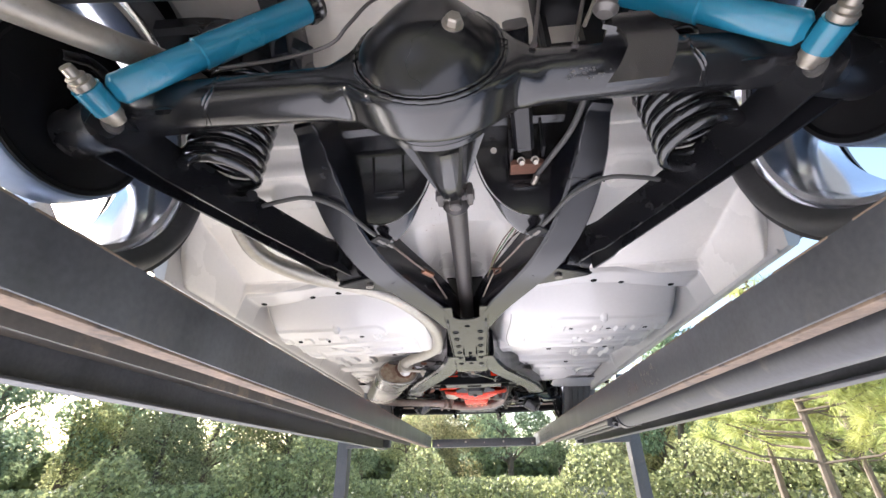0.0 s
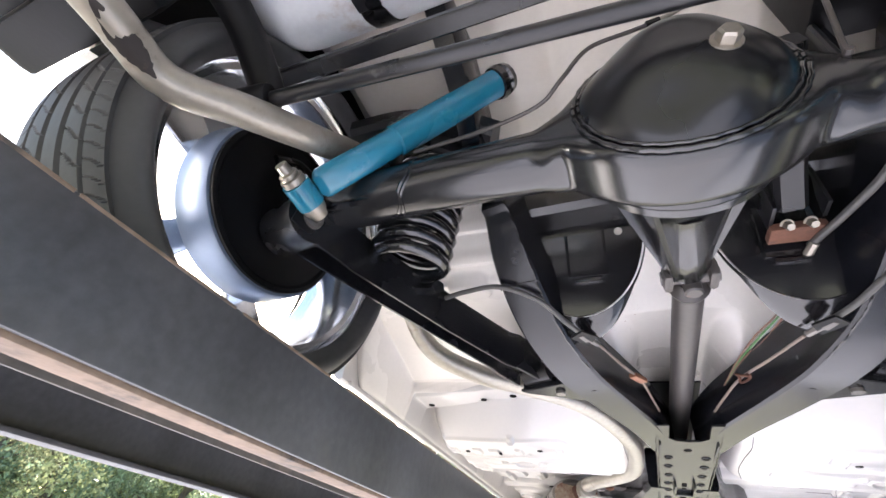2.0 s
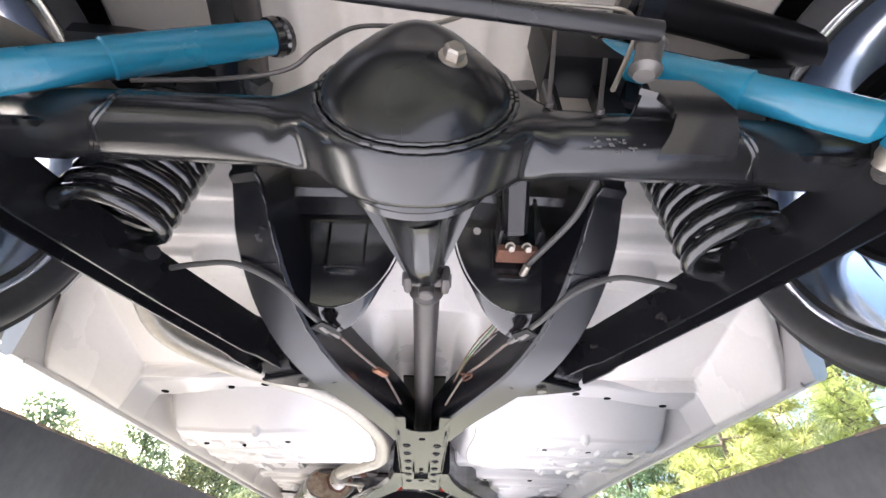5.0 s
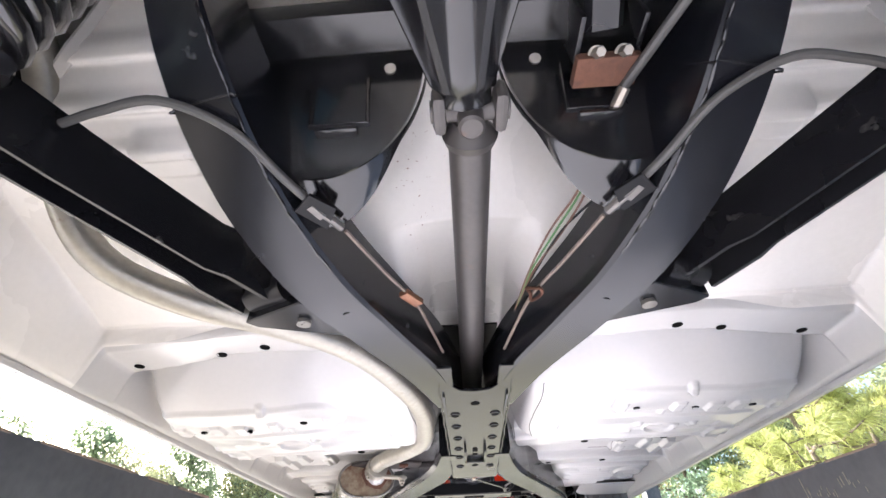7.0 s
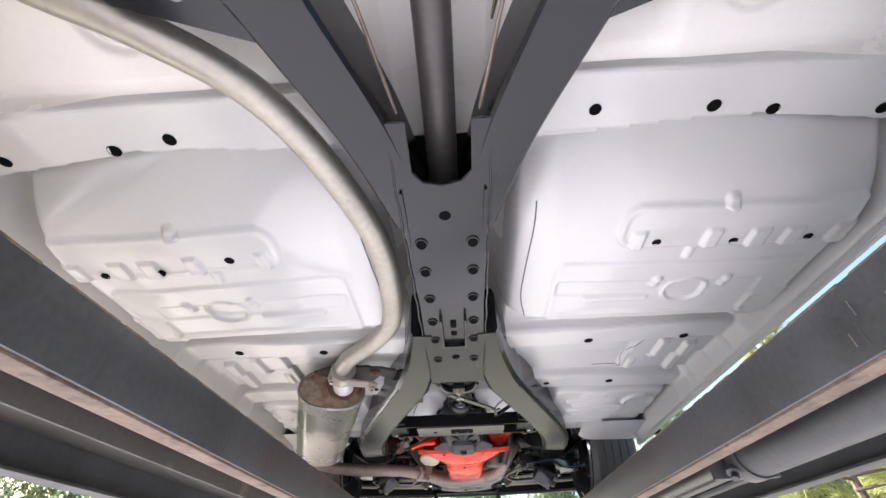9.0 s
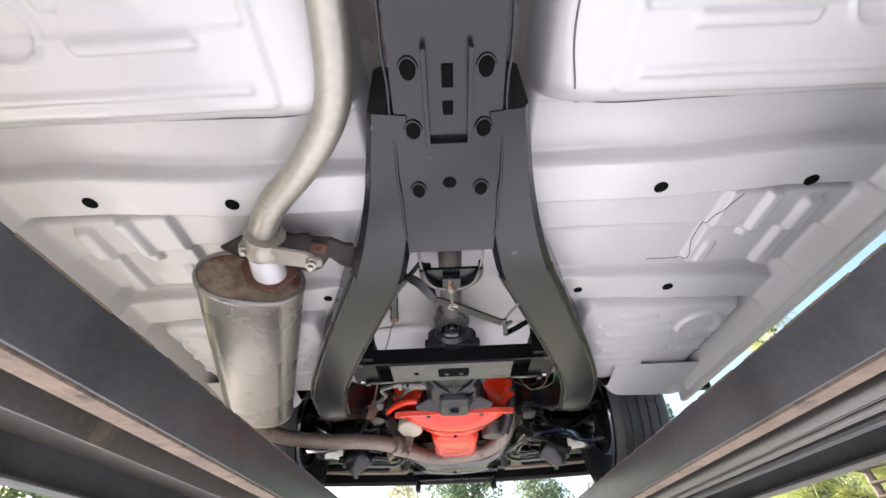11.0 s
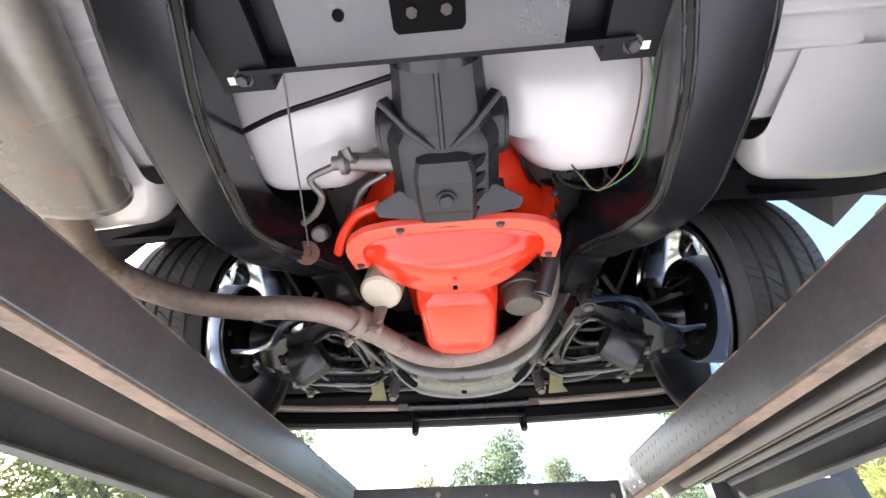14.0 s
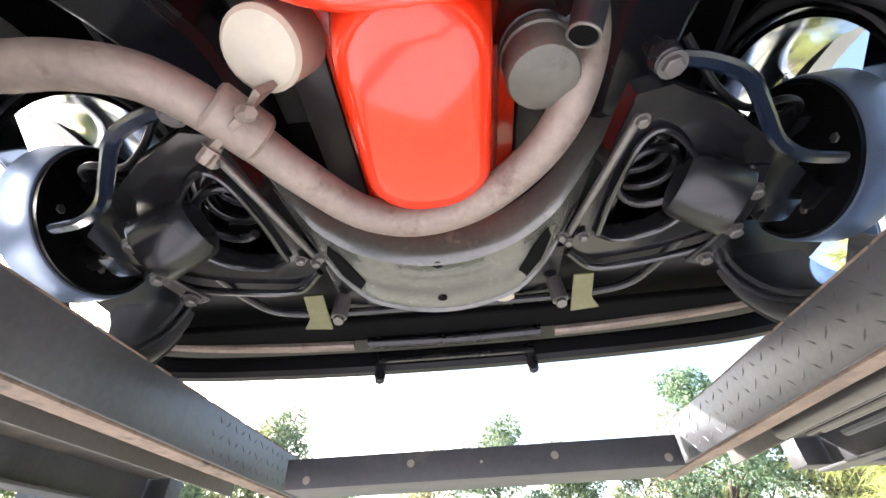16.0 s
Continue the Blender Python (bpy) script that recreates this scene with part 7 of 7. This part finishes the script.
    box(bm, s * 0.585, s * 0.645, AX_F - AHEAD - 0.03, AX_F - AHEAD + 0.03, 1.82, 2.06, 0.012)
    part("steering_knuckle", bm, M["satin"], car)
    # sway bar with link
    bm = bmesh.new()
    tube(bm, mirrored([(0.0, 3.90, 1.86), (0.25, 3.89, 1.855), (0.40, 3.86, 1.85), (0.45, 3.78, 1.845), (0.47, 3.68, 1.84)], s), 0.010, 10)
    part("sway_bar", bm, M["satin"], car)
    bm = bmesh.new()
    tube(bm, mirrored([(0.245, 3.83, 1.86), (0.25, 3.83, 1.805)], s), 0.018, 14)
    lathe(bm, (s * 0.25, 3.83, 1.803), (0, -0.3, -1), [(0, 0.013), (0.01, 0.012)], 8)
    part("sway_bar_bushing", bm, M["steel"], car)
    # zinc bracket to the bumper
    bm = bmesh.new()
    plate(bm, mirrored([(0.285, 3.80, 1.85), (0.33, 3.80, 1.85), (0.33, 3.86, 1.825), (0.35, 3.89, 1.815), (0.285, 3.90, 1.815)], s), 0.006, 0.001)
    part("bumper_bracket", bm, M["olive"], car, "yellowish zinc bumper bracket")
    # front frame horns
    bm = bmesh.new()
    box(bm, s * 0.16, s * 0.26, 3.72, 4.0, 1.87, 1.97, 0.008)
    part("frame_horn", bm, M["satin"], car)

# ---- front end ----
bm = bmesh.new()
plate(bm, [(-0.86, 3.72, 1.90), (0.86, 3.72, 1.90), (0.90, 4.24, 1.90), (0.7, 4.31, 1.90), (0.35, 4.35, 1.90), (0, 4.37, 1.90), (-0.35, 4.35, 1.90), (-0.7, 4.31, 1.90), (-0.90, 4.24, 1.90)], 0.01)
part("radiator_apron", bm, M["black"], car, "black apron under the radiator")
bm = bmesh.new()
sweep(bm, curve_points([(-0.86, 4.07, 1.835), (-0.7, 4.10, 1.828), (-0.35, 4.12, 1.822), (0, 4.125, 1.82), (0.35, 4.12, 1.822), (0.7, 4.10, 1.828), (0.86, 4.07, 1.835)]), rect(0.05, 0.06, 0.012))
bump = part("front_valance", bm, M["black"], car, "black lower front valance")
bm = bmesh.new()
sweep(bm, curve_points([(-0.84, 3.97, 1.86), (-0.35, 3.985, 1.86), (0, 3.99, 1.86), (0.35, 3.985, 1.86), (0.84, 3.97, 1.86)]), rect(0.10, 0.02, 0.004))
part("valance_panel", bm, M["hole"], bump)
for s in (-1, 1):
    bm = bmesh.new()
    sweep(bm, curve_points(mirrored([(0.27, 4.045, 1.842), (0.45, 4.035, 1.845), (0.65, 4.01, 1.85), (0.84, 3.975, 1.858)], s)), rect(0.030, 0.022, 0.006))
    part("lower_apron", bm, M["pipe_brown"], car, "brownish lower apron rail")
bm = bmesh.new()
tube(bm, [(-0.23, 4.03, 1.838), (0.0, 4.035, 1.836), (0.23, 4.03, 1.838)], 0.015, 14)
part("lip_tube", bm, M["satin"], bump)
for x in (-0.208, 0.205):
    bm = bmesh.new()
    lathe(bm, (x, 4.10, 1.835), (0, -0.1, -1), [(0, 0.015), (0.072, 0.015), (0.082, 0.012), (0.087, 0.004)], 16)
    part("tow_peg", bm, M["gloss"], bump, "short black peg")
bm = bmesh.new()
box(bm, -0.21, 0.21, 4.07, 4.085, 1.80, 1.812, 0.003)
part("valance_lip", bm, M["satin"], bump)
for x, y in ((0.13, 3.83), (-0.16, 3.80)):
    bm = bmesh.new()
    tube(bm, [(x, y, 1.90), (x, y + 0.01, 1.83)], 0.022, 14)
    part("horn_can", bm, M["ivory"] if x > 0 else M["satin"], car)
bm = bmesh.new()
box(bm, -0.5, 0.5, 3.7, 3.75, 2.0, 2.4, 0.004)
part("radiator", bm, M["black"], car)
AHEAD = 0.0

# ---- trees ----
def leaves(rng, centres, radii, count, size, squash=0.8):
    """Many small bent leaf sprays scattered through lobes."""
    co, fc = [], []
    for _ in range(count):
        k = rng.integers(len(centres))
        d = rng.normal(size=3)
        d /= np.linalg.norm(d)
        r = radii[k] * rng.uniform(0.45, 1.0) ** 0.6
        p = centres[k] + d * r * np.array([1, 1, squash])
        a = rng.normal(size=3)
        a /= np.linalg.norm(a)
        b = np.cross(a, d + rng.normal(size=3) * 0.6)
        b /= np.linalg.norm(b) + 1e-6
        s = size * rng.uniform(0.5, 1.4)
        n = np.cross(a, b) * s * 0.25
        i = len(co)
        co += [p - a * s * 0.5, p + b * s * 0.33 + n, p + a * s * 0.5, p - b * s * 0.33 + n]
        fc += [(i, i + 1, i + 2), (i, i + 2, i + 3)]
    return co, fc


def mesh_of(name, co, fc, mat):
    me = bpy.data.meshes.new(name)
    me.from_pydata([tuple(map(float, c)) for c in co], [], fc)
    me.materials.append(mat)
    return me


def broadleaf(seed, height, mat, label):
    """A tree at the origin: tapered trunk, limbs, and a crown of leaf sprays with gaps."""
    rng = np.random.default_rng(seed)
    tree = thing("tree", (0, 0, 0), label, "tree", "trees round the lift")
    bm = bmesh.new()
    top = Vector((rng.uniform(-0.4, 0.4), rng.uniform(-0.4, 0.4), height * 0.8))
    trunk_path = curve_points([(0, 0, -0.3), (rng.uniform(-.2, .2), rng.uniform(-.2, .2), height * 0.25), (rng.uniform(-.3, .3), rng.uniform(-.3, .3), height * 0.5), top], 4)
    sweep(bm, trunk_path, circle(0.15, 8), up=(0, 1, 0), scale=lambda t: 1.1 - 0.95 * t)
    centres, radii = [], []
    for k in range(18):
        t = rng.uniform(0.12, 1.0)
        base = trunk_path[int(t * (len(trunk_path) - 1))]
        th = rng.uniform(0, 2 * math.pi)
        reach = height * rng.uniform(0.10, 0.27) * (1.25 - 0.6 * t)
        tip = base + Vector((math.cos(th) * reach, math.sin(th) * reach, height * rng.uniform(0.03, 0.16)))
        sweep(bm, [base, (base + tip) / 2 + Vector((0, 0, 0.15)), tip], circle(0.05, 6), up=(0.1, 1, 0.1), scale=lambda t: 1.0 - 0.8 * t)
        centres.append(np.array(tip))
        radii.append(height * rng.uniform(0.09, 0.15))
    centres.append(np.array(top))
    radii.append(height * 0.12)
    part("trunk", bm, M["bark"], tree)
    co, fc = leaves(rng, centres, radii, 11000, 0.12)
    crown = new("crown", mesh_of("crown", co, fc, mat))
    crown.parent = tree
    return tree


def pine(seed, height):
    """A young long-needled pine: trunk, whorls of limbs, tufts of long needles at the tips."""
    rng = np.random.default_rng(seed)
    tree = thing("pine_tree", (0, 0, 0), "young long-needled pine with bright yellow-green tufts", "tree", "pines beside the lift")
    bm = bmesh.new()
    sweep(bm, curve_points([(0, 0, -0.3), (0.05, 0.03, height * 0.5), (0, 0.08, height)], 5), circle(0.085, 8), up=(0, 1, 0), scale=lambda t: 1 - 0.85 * t)
    tufts = []
    for k in range(26):
        z = height * (0.30 + 0.68 * k / 26) + rng.uniform(-.1, .1)
        th = rng.uniform(0, 2 * math.pi)
        reach = (1 - z / height) * height * 0.36 + 0.30
        base = Vector((0, 0.04, z))
        tip = base + Vector((math.cos(th) * reach, math.sin(th) * reach, reach * 0.28))
        mid = (base + tip) / 2 + Vector((0, 0, -0.10))
        sweep(bm, [base, mid, tip], circle(0.022, 5), up=(0.1, 1, 0.1), scale=lambda t: 1 - 0.6 * t)
        out = (tip - base).normalized()
        tufts.append((tip, out))
        for f in (0.55, 0.8):
            side = Vector((-math.sin(th), math.cos(th), 0.15)) * rng.uniform(0.15, 0.35) * rng.choice((-1, 1))
            q = base.lerp(tip, f) + side
            sweep(bm, [base.lerp(tip, f), base.lerp(tip, f) + side * 0.6, q], circle(0.011, 5), up=(0.1, 0.2, 1), scale=lambda t: 1 - 0.5 * t)
            tufts.append((q, (out + side.normalized()).normalized()))
    tufts.append((Vector((0, 0.08, height)), Vector((0, 0, 1))))
    part("trunk", bm, M["bark"], tree)
    co, fc = [], []
    for q, d in tufts:
        q, d = np.array(q), np.array(d)
        for _ in range(95):
            base = q - d * rng.uniform(0, 0.20)
            v = d * 0.75 + np.array([0, 0, 0.15]) + rng.normal(size=3) * 0.55
            v /= np.linalg.norm(v)
            L = rng.uniform(0.22, 0.36)
            w = np.cross(v, rng.normal(size=3))
            w = w / (np.linalg.norm(w) + 1e-6) * 0.0045
            m1 = base + v * L * 0.55
            end = base + v * L + np.array([0, 0, -0.30 * L])
            i = len(co)
            co += [base - w, base + w, m1 + w, m1 - w, end]
            fc += [(i, i + 1, i + 2), (i, i + 2, i + 3), (i + 3, i + 2, i + 4)]
    crown = new("crown", mesh_of("crown", co, fc, M["needle"]))
    crown.parent = tree
    return tree


rng = np.random.default_rng(11)
protos = [broadleaf(3, 7.5, M["leaf_a"], "olive-green broadleaf tree at the edge of the woods"), broadleaf(8, 8.5, M["leaf_b"], "yellow-green broadleaf tree at the edge of the woods"),
          broadleaf(21, 6.5, M["leaf_c"], "dark green broadleaf tree at the edge of the woods")]
spots = []
for k in range(44):
    az = radians(-78 + 156 * (k + rng.uniform(0.1, 0.9)) / 44)
    dist = rng.uniform(19, 31)
    spots.append((math.sin(az) * dist, 2 + math.cos(az) * dist))
for k in range(12):
    az = radians(85 + 190 * (k + 0.5) / 12)
    spots.append((math.sin(az) * 26, 2 + math.cos(az) * 26))
# the crowns that stand out ahead, with sky between them
spots = [(x, y, 0.0) for x, y in spots if abs(math.atan2(x, y - 2)) > 0.36 or y < 2]
spots = [(-7.0, 26.0, 6.5), (-2.3, 26.5, 8.0), (1.3, 26.0, 8.8), (8.0, 26.0, 7.2), (-4.6, 27.5, 6.2), (4.6, 28.0, 5.6), (-10.0, 25.0, 6.0), (10.8, 26.0, 6.0)] + spots
for i, (x, y, tall) in enumerate(spots):
    m = pose(x, y, -0.1, 0, 0, float(rng.uniform(0, 360)))
    if tall:
        k = 1.04 * tall / (7.5, 8.5, 6.5)[i % 3]
        m = m @ Matrix.Diagonal((k * 0.9, k * 0.9, k, 1))
    p = protos[i % 3]
    if i < 3:
        p.matrix_basis = m
    else:
        copy_thing(p, m)
p0 = pine(5, 4.3)
p0.matrix_basis = pose(4.75, 7.0, -0.05, 0, 0, 20)
for x, y, r in ((6.6, 8.0, 140), (6.3, 6.0, 250), (8.0, 10.5, 60), (5.6, 9.6, 310)):
    copy_thing(p0, pose(x, y, -0.05, 0, 0, r))

# undergrowth along the edge of the woods, and the woods behind
def thicket(name, seed, count, near, far, hmax, size, mat, label):
    rg = np.random.default_rng(seed)
    co, fc = [], []
    for _ in range(count):
        az = rg.uniform(-1.6, 1.6)
        dist = rg.uniform(near, far)
        bump_h = 0.55 + 0.45 * math.sin(az * 13 + seed) * math.sin(az * 5.3 + 1) + 0.25 * math.sin(az * 31)
        z = rg.uniform(0, 1) ** 1.1 * hmax * max(0.35, bump_h)
        p = np.array([math.sin(az) * dist, 2 + math.cos(az) * dist, z])
        a = rg.normal(size=3)
        a /= np.linalg.norm(a)
        b = np.cross(a, rg.normal(size=3))
        b /= np.linalg.norm(b) + 1e-6
        s = size * rg.uniform(0.5, 1.5)
        i = len(co)
        co += [p - a * s * 0.5, p + b * s * 0.35, p + a * s * 0.5, p - b * s * 0.35]
        fc += [(i, i + 1, i + 2), (i, i + 2, i + 3)]
    return tagged(new(name, mesh_of(name, co, fc, mat)), label, "woods", kind="stuff")


thicket("undergrowth", 4, 60000, 16, 20, 2.8, 0.13, M["leaf_b"], "tangled yellow-green undergrowth at the woods' edge")
thicket("woods", 9, 100000, 30, 40, 7.0, 0.42, M["leaf_a"], "dense green woods behind the first trees")
